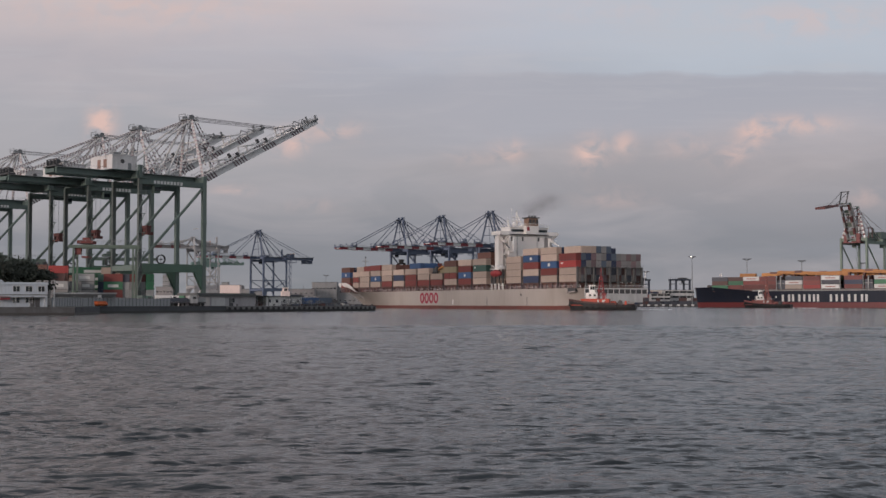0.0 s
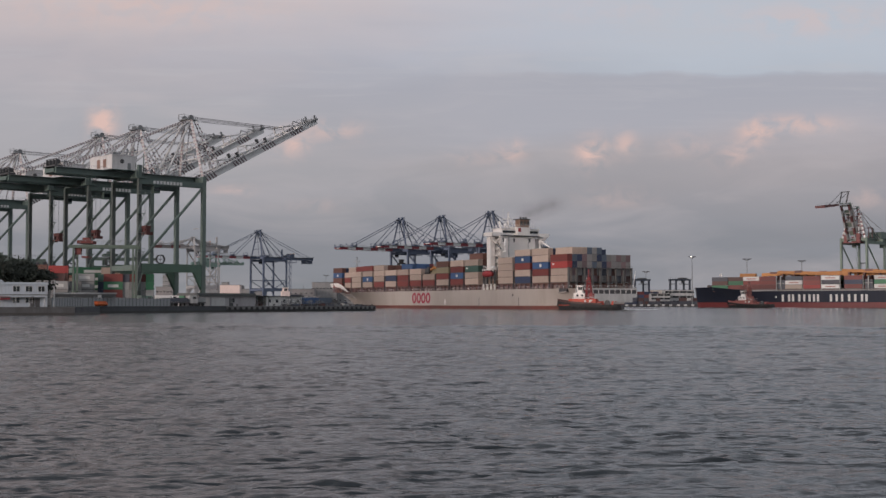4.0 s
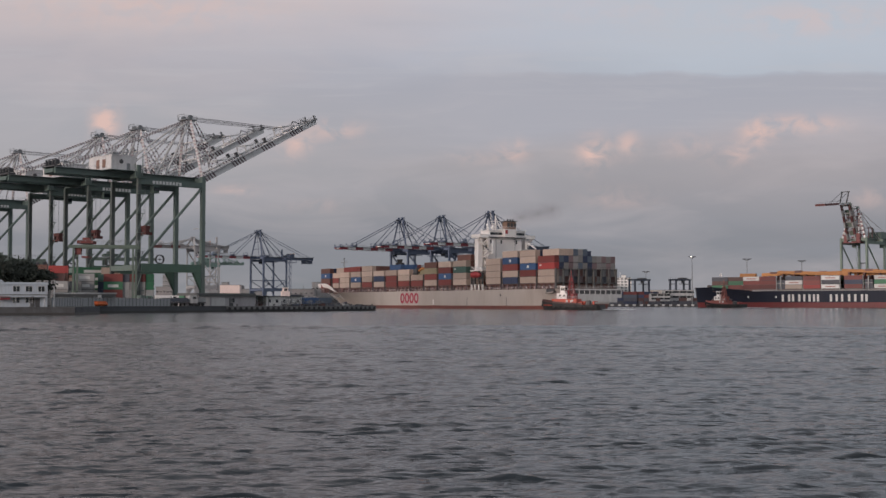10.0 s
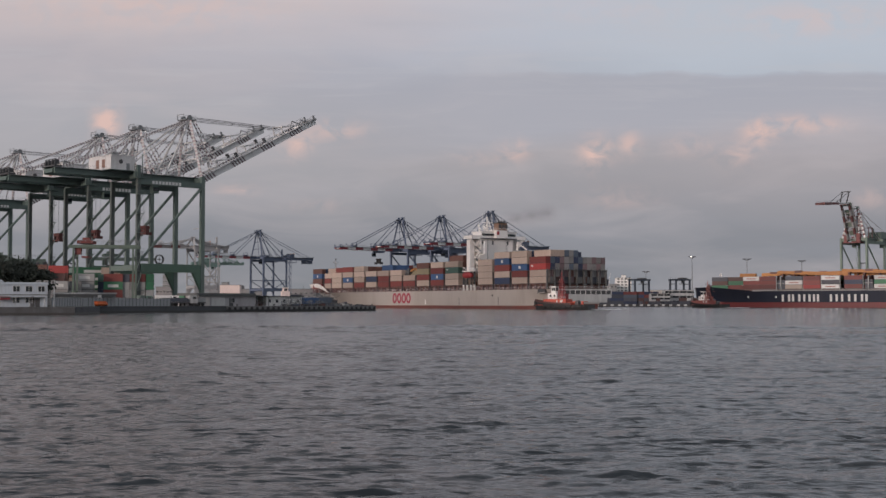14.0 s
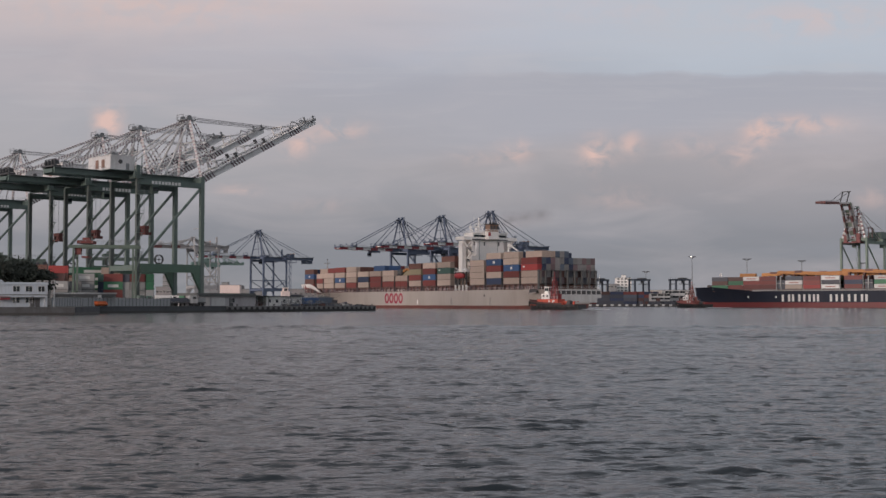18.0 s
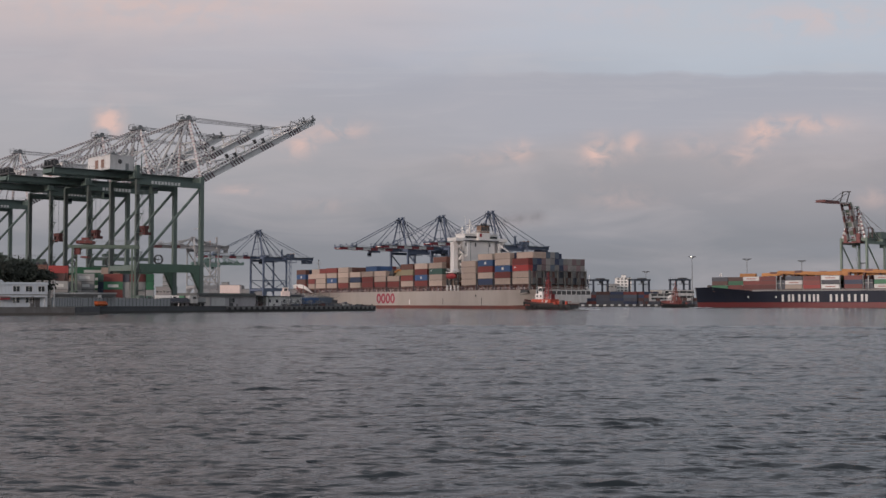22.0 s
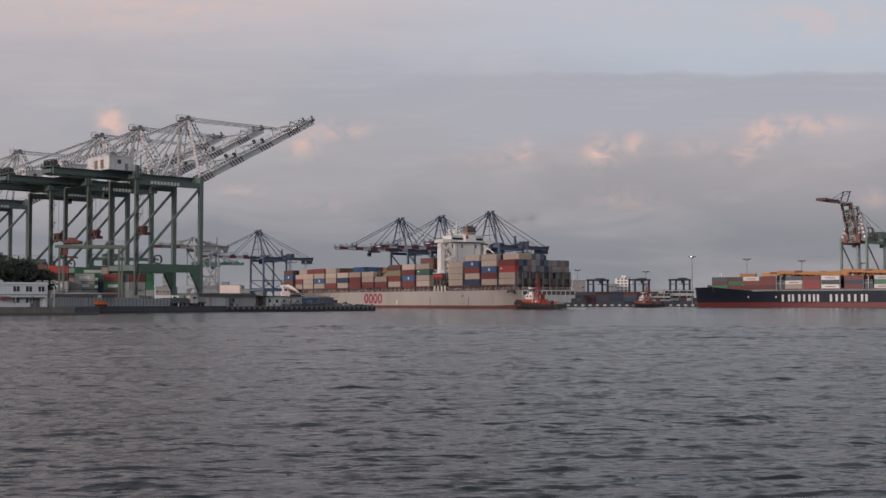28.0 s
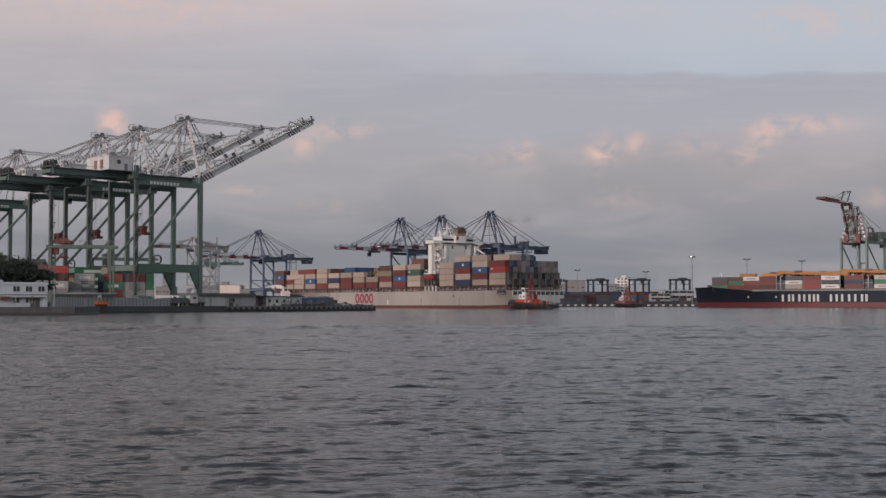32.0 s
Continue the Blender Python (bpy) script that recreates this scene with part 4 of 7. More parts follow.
    part("bucket", Geo().prism([(-21.8, 13.6), (-20.4, 13.6), (-20.4, 14.8), (-21.8, 14.8)], zt + 1.0, zt + 2.1), DARK, mc)
    # stern: lashing frame across the after face of the last bay, and the mooring deck below
    xs = -o - 0.75
    for i in range(9):
        y = 16.0 - i * 4.0
        part("stern_post", Geo().box(xs - 0.4, xs + 0.4, y - 0.32, y + 0.32, DECK, BASE + 6.2), paint("stern_frame_grey", (0.12, 0.12, 0.12), dirt=0.4), ship)
    for z in (BASE + 0.2, BASE + 5.8):
        g = Geo().box(xs - 0.7, xs + 0.2, -16.1, 16.1, z, z + 0.18)
        g.box(xs - 0.7, xs - 0.62, -16.1, 16.1, z + 1.0, z + 1.08)
        for i in range(27):
            g.box(xs - 0.7, xs - 0.64, -16.1 + i * 1.238 - 0.03, -16.1 + i * 1.238 + 0.03, z + 0.1, z + 1.0)
        part("stern_catwalk", g, MATS["stern_frame_grey"], ship)
    xt = -AFTER
    part("transom", Geo().prism([(xt - 0.12, -15.55), (xt - 0.02, -15.55), (xt - 0.02, 15.55), (xt - 0.12, 15.55)], 4.9, 6.5).prism([(xt - 0.12, -15.6), (xt - 0.02, -15.6), (xt - 0.02, 15.6), (xt - 0.12, 15.6)], 8.15, 8.75)
         .prism([(xt - 0.12, -13.2), (xt - 0.02, -13.2), (xt - 0.02, 13.2), (xt - 0.12, 13.2)], 2.9, 4.9), paint("transom_white", (0.58, 0.57, 0.56), dirt=0.3, scale=0.2), ship, "white painted transom")
    # solid dark box painted as the shade inside the mooring opening
    part("mooring_port", Geo().box(xt - 0.06, xt + 0.2, -15.3, 15.3, 6.5, 8.15), DARK, ship)
    for i in range(12):
        y = -15.4 + i * 2.8
        part("transom_post", Geo().box(xt - 0.14, xt + 0.1, y - 0.14, y + 0.14, 6.5, 8.15), WHITE, ship)
    part("stern_rail", Geo().tube((xt + 0.3, -15.4, DECK + 1.1), (xt + 0.3, 15.4, DECK + 1.1), 0.06, 4).tube((xt + 0.3, -15.4, DECK + 0.55), (xt + 0.3, 15.4, DECK + 0.55), 0.05, 4), WHITE, ship)
    part("ensign_staff", Geo().tube((xt + 0.6, -14, DECK), (xt - 1.2, -14, DECK + 7), 0.09, 5), WHITE, ship)
    # name of the line, as plain red shapes on both sides
    for s in (1, -1):
        for i in range(4):
            x0 = 1.4 - i * 4.9 + (0 if s > 0 else 18)
            ring = lambda w, h: [(x0 + w * math.cos(j * math.pi / 8), 5.2 + h * math.sin(j * math.pi / 8)) for j in range(16)]
            rings = [[(x, s * 16.14, z) for x, z in ring(2.3, 2.7)], [(x, s * 16.21, z) for x, z in ring(2.3, 2.7)], [(x, s * 16.21, z) for x, z in ring(1.15, 1.6)], [(x, s * 16.14, z) for x, z in ring(1.15, 1.6)]]
            part("livery_ring", Geo().loft(rings, caps=False, closed=True), paint("livery_red", (0.37, 0.022, 0.062), dirt=0.2), ship)
    # fairlead, hull marks and draught figures as bars
    for x, z in ((-92, 6.2), (-128, 7.2)):
        part("hull_port", Geo().tube((x, 16.1, z), (x, 16.22, z), 0.55, 10), DARK, ship)
    # dark block takes the place of shade in the fairlead notch
    part("quarter_fairlead", Geo().prism([(-133.5, 15.2), (-128.2, 15.4), (-128.2, 16.24), (-133.5, 16.18)], 7.3, 8.75), DARK, ship)
    part("fairlead_lip", Geo().beam((-133.2, 16.2, 7.3), (-128.4, 16.24, 7.0), 0.2, 0.35).beam((-128.2, 16.24, 7.0), (-126.8, 16.24, 8.9), 0.2, 0.35), CREAM, ship)
    for x in (-97, -63):
        part("hull_ladder", Geo().box(x, x + 0.3, 16.14, 16.22, 1.4, 5.2), DARK, ship)
    part("pilot_mark", Geo().box(-31, -30.2, 16.15, 16.2, 2.0, 4.4), WHITE, ship)
    # accommodation tower
    xa, xb = 57.5 - o, 69.0 - o
    tw = part("accommodation", Geo().box(xa + 3.6, xb, -8.0, 10.6, 17.0, 33.2).box(xa + 3.8, xb - 0.2, -7.8, 5.0, DECK, 17.0), WHITE, ship, "white accommodation tower")
    for i in range(8):
        z = 11.6 + i * 2.75
        for j in range(5):
            y = -7.2 + j * 3.4
            part("cabin_window", Geo().box(xb - 0.1, xb + 0.04, y, y + 0.8, z, z + 0.75), GLASS, tw)
        for j in range(2):
            part("cabin_window", Geo().box(xa + 5.6 + j * 3.2, xa + 6.3 + j * 3.2, 10.55, 10.64, z, z + 0.75), GLASS, tw)
        part("deck_ledge", Geo().box(xa + 3.5, xb + 0.1, 10.6, 11.0, z - 1.1, z - 0.95), WHITE, tw)
    for j, y in enumerate((-5.5, 3.0, 8.8)):
        part("aft_door", Geo().box(xa + 3.54, xa + 3.62, y, y + 0.8, 30.6, 32.4), DARK, tw)
    part("drain_pipe", Geo().tube((xa + 3.45, 6.4, 18), (xa + 3.45, 6.4, 33), 0.14, 6).tube((xa + 3.45, -4.2, 18), (xa + 3.45, -4.2, 33), 0.1, 6), STEEL, tw)
    for s in (1, -1):
        part("boat_deck", Geo().box(xa + 0.6, xb, s * 10.7, s * 15.8, 17.6, 18.0), WHITE, ship)
        for xx in (xa + 1.2, xa + 4.4, xa + 7.6, xb - 0.6):
            part("boat_deck_pillar", Geo().box(xx - 0.25, xx + 0.25, s * 15.0, s * 15.5, 11.4, 17.6), DARK, ship)
            part("pillar_foot", Geo().box(xx - 0.4, xx + 0.4, s * 14.9, s * 15.6, DECK, 11.4), WHITE, ship)
        col = Geo().prism([(xa + 6.6, s * 11.9), (xb - 1.6, s * 11.9), (xb - 1.6, s * 14.2), (xa + 6.6, s * 14.2)], 18.0, 32.8)
        part("wing_column", col, WHITE, ship)
        for i in range(5):
            z = 18.0 + i * 3.0
            if i:
                part("outer_deck", Geo().box(xa + 1.0, xb - 2.4, s * 10.7, s * 12.9, z, z + 0.18).box(xa + 1.0, xa + 1.08, s * 10.7, s * 12.9, z + 0.9, z + 1.0).box(xa + 1.0, xb - 5, s * 12.8, s * 12.9, z + 0.95, z + 1.05)
                     .tube((xa + 1.04, s * 12.85, z), (xa + 1.04, s * 12.85, z + 1.0), 0.06, 4).tube((xa + 4.0, s * 12.85, z), (xa + 4.0, s * 12.85, z + 1.0), 0.06, 4), WHITE, ship)
            up = i % 2
            part("outer_stair", Geo().beam((xa + (1.2 if up else 5.8), s * 11.9, z + 0.1), (xa + (5.8 if up else 1.2), s * 11.9, z + 3.1), 0.8, 0.3), STEEL if i % 2 else WHITE, ship)
        g = Geo().box(xa + 3.0, xb - 0.6, s * 9.6, s * 15.4, 33.2, 33.6)
        g.box(xa + 3.0, xa + 3.15, s * 9.6, s * 15.4, 33.6, 34.8).box(xb - 0.75, xb - 0.6, s * 9.6, s * 15.4, 33.6, 34.8)
        g.box(xa + 3.0, xb - 0.6, s * 15.25, s * 15.4, 33.6, 34.8)
        g.beam((xa + 5.0, s * 11.2, 29.0), (xa + 5.0, s * 15.2, 33.2), 1.0, 0.5)
        part("bridge_wing", g, WHITE, ship)
        part("stores_crane", Geo().tube((xa + 1.6, s * 9.4, 26), (xa + 1.6, s * 9.4, 32.0), 0.45, 8).beam((xa + 1.6, s * 9.4, 31.6), (xa - 2.4, s * 12.2, 28.2), 0.5).box(xa + 1.0, xa + 3.7, s * 8.6, s * 10.2, 25.6, 26.1), WHITE, ship)
        part("lifeboat", Geo().loft([[(x, s * 14.9 + 1.5 * math.cos(a) * w, 15.9 + 1.5 * math.sin(a) * w) for a in [i * math.pi / 5 for i in range(10)]]
                                     for x, w in ((xb + 0.2, 0.3), (xb - 0.8, 0.85), (xb - 3, 1.0), (xb - 5, 1.0), (xb - 7, 0.85), (xb - 8, 0.3))], closed=True), paint("lifeboat_red", (0.36, 0.045, 0.05), dirt=0.2), ship, "enclosed red lifeboat")
        part("davit", Geo().beam((xb - 2.0, s * 13.4, 18.0), (xb - 2.0, s * 16.2, 19.6), 0.35).beam((xb - 6.4, s * 13.4, 18.0), (xb - 6.4, s * 16.2, 19.6), 0.35), WHITE, ship)
        part("life_raft", Geo().tube((xa + 1.2, s * 15.4, 18.7), (xa + 3.0, s * 15.4, 18.7), 0.65, 10).tube((xa + 3.6, s * 15.4, 18.7), (xa + 5.4, s * 15.4, 18.7), 0.65, 10), PALE, ship)
    part("aft_awning", Geo().box(xa + 2.2, xa + 3.6, -9.6, 11, 33.3, 33.6), DARK, ship)
    wh = part("wheelhouse", Geo().box(xa + 3.5, xb, -10, 10, 33.6, 36.6).box(xa + 3.2, xb + 0.4, -10.4, 10.4, 36.6, 36.9), WHITE, ship)
    part("bridge_window_band", Geo().box(xb - 0.1, xb + 0.06, -9.6, 9.6, 34.7, 35.8), GLASS, wh)
    part("bridge_window_band", Geo().box(xa + 3.44, xa + 3.6, -9.6, 9.6, 34.7, 35.8), GLASS, wh)
    part("radar_mast", Geo().tube((xb - 3, 3.5, 36.9), (xb - 3, 3.5, 44.5), 0.5, 8, r2=0.25).box(xb - 4.6, xb - 1.4, 1.6, 5.4, 39.5, 39.7)
         .box(xb - 3.2, xb - 2.8, 0.8, 6.2, 41.2, 41.5).tube((xb - 5.4, 5.0, 36.9), (xb - 3.1, 3.7, 43.0), 0.16, 5).tube((xb - 5.4, 2.0, 36.9), (xb - 3.1, 3.3, 43.0), 0.16, 5).box(xb - 1.6, xb - 1.3, 2.0, 5.0, 40.2, 40.5).tube((xb - 3, 6.2, 42.4), (xb - 3, 6.2, 45.8), 0.07, 4), WHITE, ship)
    for y in (-6.5, -3, 7.5):
        part("aerial", Geo().tube((xb - 2, y, 36.9), (xb - 2, y, 36.9 + 3 + y * 0.2), 0.1, 5).tube((xb - 2, y, 39), (xb - 2, y, 40.2), 0.55, 8), WHITE, ship)
    part("funnel_casing", Geo().box(xa + 3.8, xa + 8.0, -4.2, 3.4, 36.85, 37.6).box(xa + 1.2, xa + 7.6, -3.6, 2.8, 33.65, 37.4), WHITE, ship)
    part("casing_mark", Geo().box(xa + 1.14, xa + 1.2, 1.2, 2.6, 35.2, 37.0), MATS["lifeboat_red"], ship)
    fu = part("funnel", Geo().loft([[(x, y, z) for x, y in ((xa + 1.4, -3.4), (xa + 1.4, 1.6), (xa + 5.6, 1.4), (xa + 6.6, -0.9), (xa + 5.6, -3.2))] for z in (37.4, 40.9)], closed=True), FUNNEL, ship, "ochre funnel with dark cap")
    for y in (-2.9, -1.1, 0.7):
        part("funnel_louvre", Geo().box(xa + 1.32, xa + 1.42, y - 0.65, y + 0.65, 38.3, 40.2), DARK, fu)
    part("funnel_rail", Geo().tube((xa + 0.6, -5.2, 38.4), (xa + 0.6, 5.2, 38.4), 0.07, 4).tube((xa + 0.6, -5.2, 37.9), (xa + 0.6, 5.2, 37.9), 0.06, 4).tube((xa + 0.6, -5.2, 36.9), (xa + 0.6, -5.2, 38.4), 0.07, 4).tube((xa + 0.6, 5.2, 36.9), (xa + 0.6, 5.2, 38.4), 0.07, 4), WHITE, fu)
    part("funnel_cap", Geo().box(xa + 0.8, xa + 6.4, -4.0, 2.2, 40.9, 41.25), DARK, fu)
    for y in (-2.6, -1.2, 0.4):
        part("exhaust_pipe", Geo().tube((xa + 3, y, 41.2), (xa + 2.6, y, 42.2), 0.4, 8), DARK, fu)
    for y, z, q in ((6.2, 36.9, 0.9), (9.0, 36.9, 0.7), (-6.4, 36.9, 0.8)):
        part("satellite_dome", Geo().loft([[(xa + 6.5 + q * math.cos(a) * w, y + q * math.sin(a) * w, z + q * h) for a in [i * math.pi / 6 for i in range(12)]] for w, h in ((0.35, 0), (0.4, 0.8), (0.95, 1.1), (1.0, 1.6), (0.7, 2.3), (0.2, 2.6))], closed=True), WHITE, ship)
    g = Geo()
    for z in (37.4, 37.9):
        g.tube((xa + 3.3, -10.2, z), (xa + 3.3, 10.2, z), 0.05, 4).tube((xa + 3.3, 10.2, z), (xb + 0.3, 10.2, z), 0.05, 4)
    for i in range(15):
        g.tube((xa + 3.3, -10.2 + i * 1.457, 36.9), (xa + 3.3, -10.2 + i * 1.457, 37.9), 0.05, 4)
    part("monkey_island_rail", g, WHITE, ship)
    # rails along the side deck
    g = Geo()
    for s in (1, -1):
        for z in (DECK + 0.55, DECK + 1.1):
            g.tube((-137, s * 16.05, z), (70, s * 16.05, z), 0.05, 4)
        for i in range(70):
            g.box(-137 + i * 3 - 0.04, -137 + i * 3 + 0.04, s * 16.0, s * 16.1, DECK, DECK + 1.1)
    part("side_rail", g, WHITE, ship, kind="stuff")
    return ship


ship = container_ship()


def moored_ship():
    L, B = 262.0, 32.2
    m = thing("container_ship", pose(273, 742, 0, 0, 0, 145), "moored container ship with navy hull and red waterline", "ship")
    hull(m, L, B, 10.2, 12.8, NAVY, paint("boot_topping_bright", (0.165, 0.033, 0.036), dirt=0.3), boot=3.2, rake=2.0, fine=0.015)
    part("deck", deck_sheet(L, B, L / 2, 0.03, 0.85, 9.4, 10.05), BOXES["brown"], m)
    hy = []
    for i in range(9):
        t = 0.93 + 0.0695 * i / 8
        k = (t - 0.72) / 0.28
        hy.append((-L / 2 + L * t, B / 2 * math.sqrt(max(0.0, 1 - k ** 3.2))))
    part("forecastle_deck", Geo().prism([(x, y * 0.95) for x, y in hy] + [(x, -y * 0.95) for x, y in reversed(hy)], 12.3, 12.7), BOXES["brown"], m)
    part("breakwater", Geo().box(112, 112.6, -6, 6, 12.6, 16.4), PALE, m)
    part("foremast", Geo().tube((113, 0, 12.6), (113, 0, 22), 0.55, 8, r2=0.3).box(112.2, 113.8, -1.6, 1.6, 18.6, 19.0).box(112.5, 113.5, -1.0, 1.0, 20.4, 21.2).tube((110.5, -1.4, 12.6), (113, 0, 19), 0.2, 6).tube((110.5, 1.4, 12.6), (113, 0, 19), 0.2, 6), WHITE, m)
    for s in (-3, 3):
        part("windlass", Geo().tube((120, s - 1.2, 13.6), (120, s + 1.2, 13.6), 0.9, 10), DARK, m)
    rng = random.Random(5)
    paint("faded_red_mark", (0.42, 0.22, 0.20), dirt=0.2)
    pool = "rust maroon brown brown maroon ash navy green maroon".split()
    side = ["green rust slate", "maroon green rust", "maroon red white", "maroon red maroon", "cream white slate", "scarlet red maroon", "white slate white", "maroon navy maroon", "white green white", "red brown red", "grey blue red"]
    for k, x in enumerate((109.3, 98.4, 87.4, 76.1, 59.4, 48.3, 36.9, 23.2, 5.6, -5.6, -18.4)):
        inn = (2, 2, 1)[k] if k < 3 else 0
        n = 13 - 2 * inn
        cols = side[k].split()
        part("hatch_cover", Geo().box(x - 5.3, x + 5.3, -15 + inn * 2.5, 15 - inn * 2.5, 10.0, 11.35), BOXES["brown"], m)
        for r in range(n):
            y = (n - 1) / 2 * 2.49 - r * 2.49
            tiers = len(cols) + (1 if k in (1, 4, 7) and r in (8, 9) else 0)
            for t in range(tiers):
                if r not in (0, n - 1) and t < tiers - 1 and k > 0:
                    continue
                c = cols[t] if r == 0 else ("amber" if t == 3 else rng.choice(pool))
                box_ = part("container", container_mesh(c, 10.6, 2.59), None, m, at=pose(x, y, 11.4 + t * 2.61))
                if r == 0 and c == "white":
                    part("livery_panel", Geo().box(-3.0, 3.0, 1.222, 1.235, 0.95, 1.6), MATS["faded_red_mark"], box_)
        for yy in (-15.6 + inn * 2.5, 15.6 - inn * 2.5):
            part("lashing_post", Geo().box(x - 6.0, x - 5.5, yy - 0.3, yy + 0.3, 10.0, 19.4), BOXES["grey"], m)
        part("lashing_bridge", Geo().box(x - 5.9, x - 5.5, -15.2, 15.2, 13.9, 14.2), BOXES["grey"], m)
    # slate blocks added as the shade in two wide gaps, with grey posts
    for x in (67.7, 14.4):
        part("hatch_stand", Geo().box(x - 2.4, x + 2.4, -14, 14.6, 11.35, 16.9), BOXES["slate"], m)
        part("stand_post", Geo().box(x - 0.3, x + 0.3, 15.2, 15.8, 10.0, 19.2).box(x - 2.6, x + 2.6, 15.3, 15.7, 14.6, 15.0), BOXES["grey"], m)
    part("coaming", Geo().box(-110, 86, 15.55, 15.8, 10.0, 10.9), BOXES["ash"], m)
    # long orange crane beams carried as deck cargo
    beams = ((86, 60, -1.5, 19.9, 20.8), (74, 30, 3.0, 21.2, 19.8), (62, 14, -4.5, 20.0, 21.6), (34, -20, 1.5, 21.8, 19.9), (20, -40, -3.0, 19.9, 21.6), (-6, -60, 2.5, 21.4, 19.9))
    for xa, xb, y, za, zb in beams:
        cargo = part("orange_beam", Geo().beam((xa, y, za + 0.7), (xb, y, zb + 0.7), 1.7, 2.1).beam((xa - 2, y + 1.9, za + 0.3), (xb + 4, y + 1.9, zb + 0.2), 0.9, 0.9).beam((xa - 1, y - 1.9, za + 0.6), (xb + 2, y - 1.9, zb + 1.2), 0.7, 0.9), BOXES["amber"], m, "orange crane beam lashed on the containers")
        for k in range(6):
            f = (k + 0.5) / 6
            part("beam_cradle", Geo().box(xa + (xb - xa) * f - 0.4, xa + (xb - xa) * f + 0.4, y - 1.1, y + 2.2, 19.2, za + (zb - za) * f + 0.1), BOXES["brown"], cargo)
        f = 0.3 if xa % 4 else 0.7
        part("beam_trolley", Geo().box(xa + (xb - xa) * f - 2.2, xa + (xb - xa) * f + 2.2, y - 1.0, y + 1.0, za + (zb - za) * f + 0.9, za + (zb - za) * f + 2.2), BOXES["brown" if xa % 4 else "orange"], cargo)
    # name of the line as plain white shapes: fore end, after end and build of each
    for x0, x1 in ((67.0, 61.7), (60.6, 55.3), (53.6, 49.0), (47.6, 43.8), (37.3, 32.5), (30.5, 29.2), (26.4, 21.4), (18.8, 14.8)):
        for xa, xb in ((x1, x0),) if x0 - x1 < 2 else ((x1, x1 + 1.35), (x0 - 1.35, x0)):
            part("livery_bar", Geo().box(xa, xb, 16.11, 16.17, 3.7, 8.0), LETTER, m)
    for x in (88, 70):
        part("pilot_mark", Geo().box(x, x + 1, 16.1, 16.16, 6, 7), LETTER, m)
    g = Geo()
    for z in (10.8, 11.3):
        g.tube((-125, 16.0, z), (84, 16.0, z), 0.06, 4)
    for i in range(60):
        g.box(-125 + i * 3.5, -124.9 + i * 3.5, 15.95, 16.05, 10.2, 11.3)
    part("side_rail", g, STEEL, m, kind="stuff")
    return m


moored = moored_ship()

# crane over the moored ship, with a folding boom that is being raised
crane_r, boom_r = gantry_crane("gantry_crane", pose(257.9, 779.5, QZ, 0, 0, 225), "pale green ship-to-shore crane with red folding boom", "", paint("crane_pale_green", (0.20, 0.26, 0.22), dirt=0.3),
                               paint("crane_grey_green", (0.15, 0.20, 0.17), dirt=0.3), BOXES["grey"], paint("boom_faded_red", (0.145, 0.052, 0.052), dirt=0.3), zg=39.5, za=60, gauge=24, back=26, reach=23.7, lift=66.7, half=8.5,
                               house=(-36, -28, 4.5, 4.0), spreader=False, lettering=False, mast=PALE, bands=paint("faded_red", (0.21, 0.075, 0.075), dirt=0.3))
for y in (-4.2, 4.2):
    part("hinge_frame", Geo().striped((2.2, y, 39.8), (1.0, y, 57), 0.38, 3.4).striped((-2.6, y, 41.8), (2.0, y, 52), 0.28, 2.6).striped((2.2, y, 46), (-2.4, y, 57), 0.24, 2.2), [PALE, MATS["faded_red"]], crane_r)
part("hinge_platform", Geo().box(-2.5, 3.2, -5.6, 5.6, 38.6, 39.1).box(1.0, 3.0, -5.2, -3.2, 39.1, 43.5).box(0.6, 2.8, 3.0, 5.2, 39.1, 44.5).box(-2.2, 0, -1.6, 1.4, 39.1, 42.6), MATS["faded_red"], crane_r)
for z in (44.5, 49.5, 55.0):
    part("hinge_tie", Geo().beam((1.6, -4.2, z), (1.6, 4.2, z), 0.45).tube((1.6, -4.2, z), (1.2, 4.2, z + 4.5), 0.18, 5), MATS["faded_red"], crane_r)
part("rear_frame", Geo().box(-17.5, -17.1, -4, -3.6, 42, 49).box(-17.5, -17.1, 3.6, 4, 42, 49).box(-12.5, -12.1, -4, -3.6, 42, 49).box(-12.5, -12.1, 3.6, 4, 42, 49)
     .box(-17.5, -12.1, -4, -3.6, 48.6, 49).box(-17.5, -12.1, 3.6, 4, 48.6, 49).box(-17.5, -17.1, -3.6, 3.6, 48.6, 49).box(-17.5, -12.1, -4, -3.6, 44.6, 45), MATS["faded_red"], crane_r)
outer_r = new("boom_outer")
outer_r.parent = boom_r
outer_r.empty_display_size = 0.5
OUTER_A, OUTER_B = 74.8, 68.0
outer_r.matrix_basis = pose(23.7, 0, 1.2, 0, OUTER_A, 0)
for y in (-2.6, 2.6):
    g = Geo()
    for i in range(9):
        g.box(i * 3.5, i * 3.5 + 3.5, y - 0.4, y + 0.4, -0.3 - 0.06 * min(i, 5), 0.4 + 0.07 * min(i, 5), 0 if i in (0, 1, 2, 3) else 1)
    part("arm_girder", g, [MASTG, MATS["boom_faded_red"]], outer_r)
for i in range(6):
    part("arm_tie", Geo().box(i * 5.8 + 0.3, i * 5.8 + 0.9, -2.2, 2.2, -0.5, 0.4), MATS["boom_faded_red"], outer_r)
part("arm_rail", Geo().tube((0, -3.2, 2.0), (31, -3.2, 1.6), 0.06, 4).tube((0, 3.2, 2.0), (31, 3.2, 1.6), 0.06, 4), STEEL, outer_r)
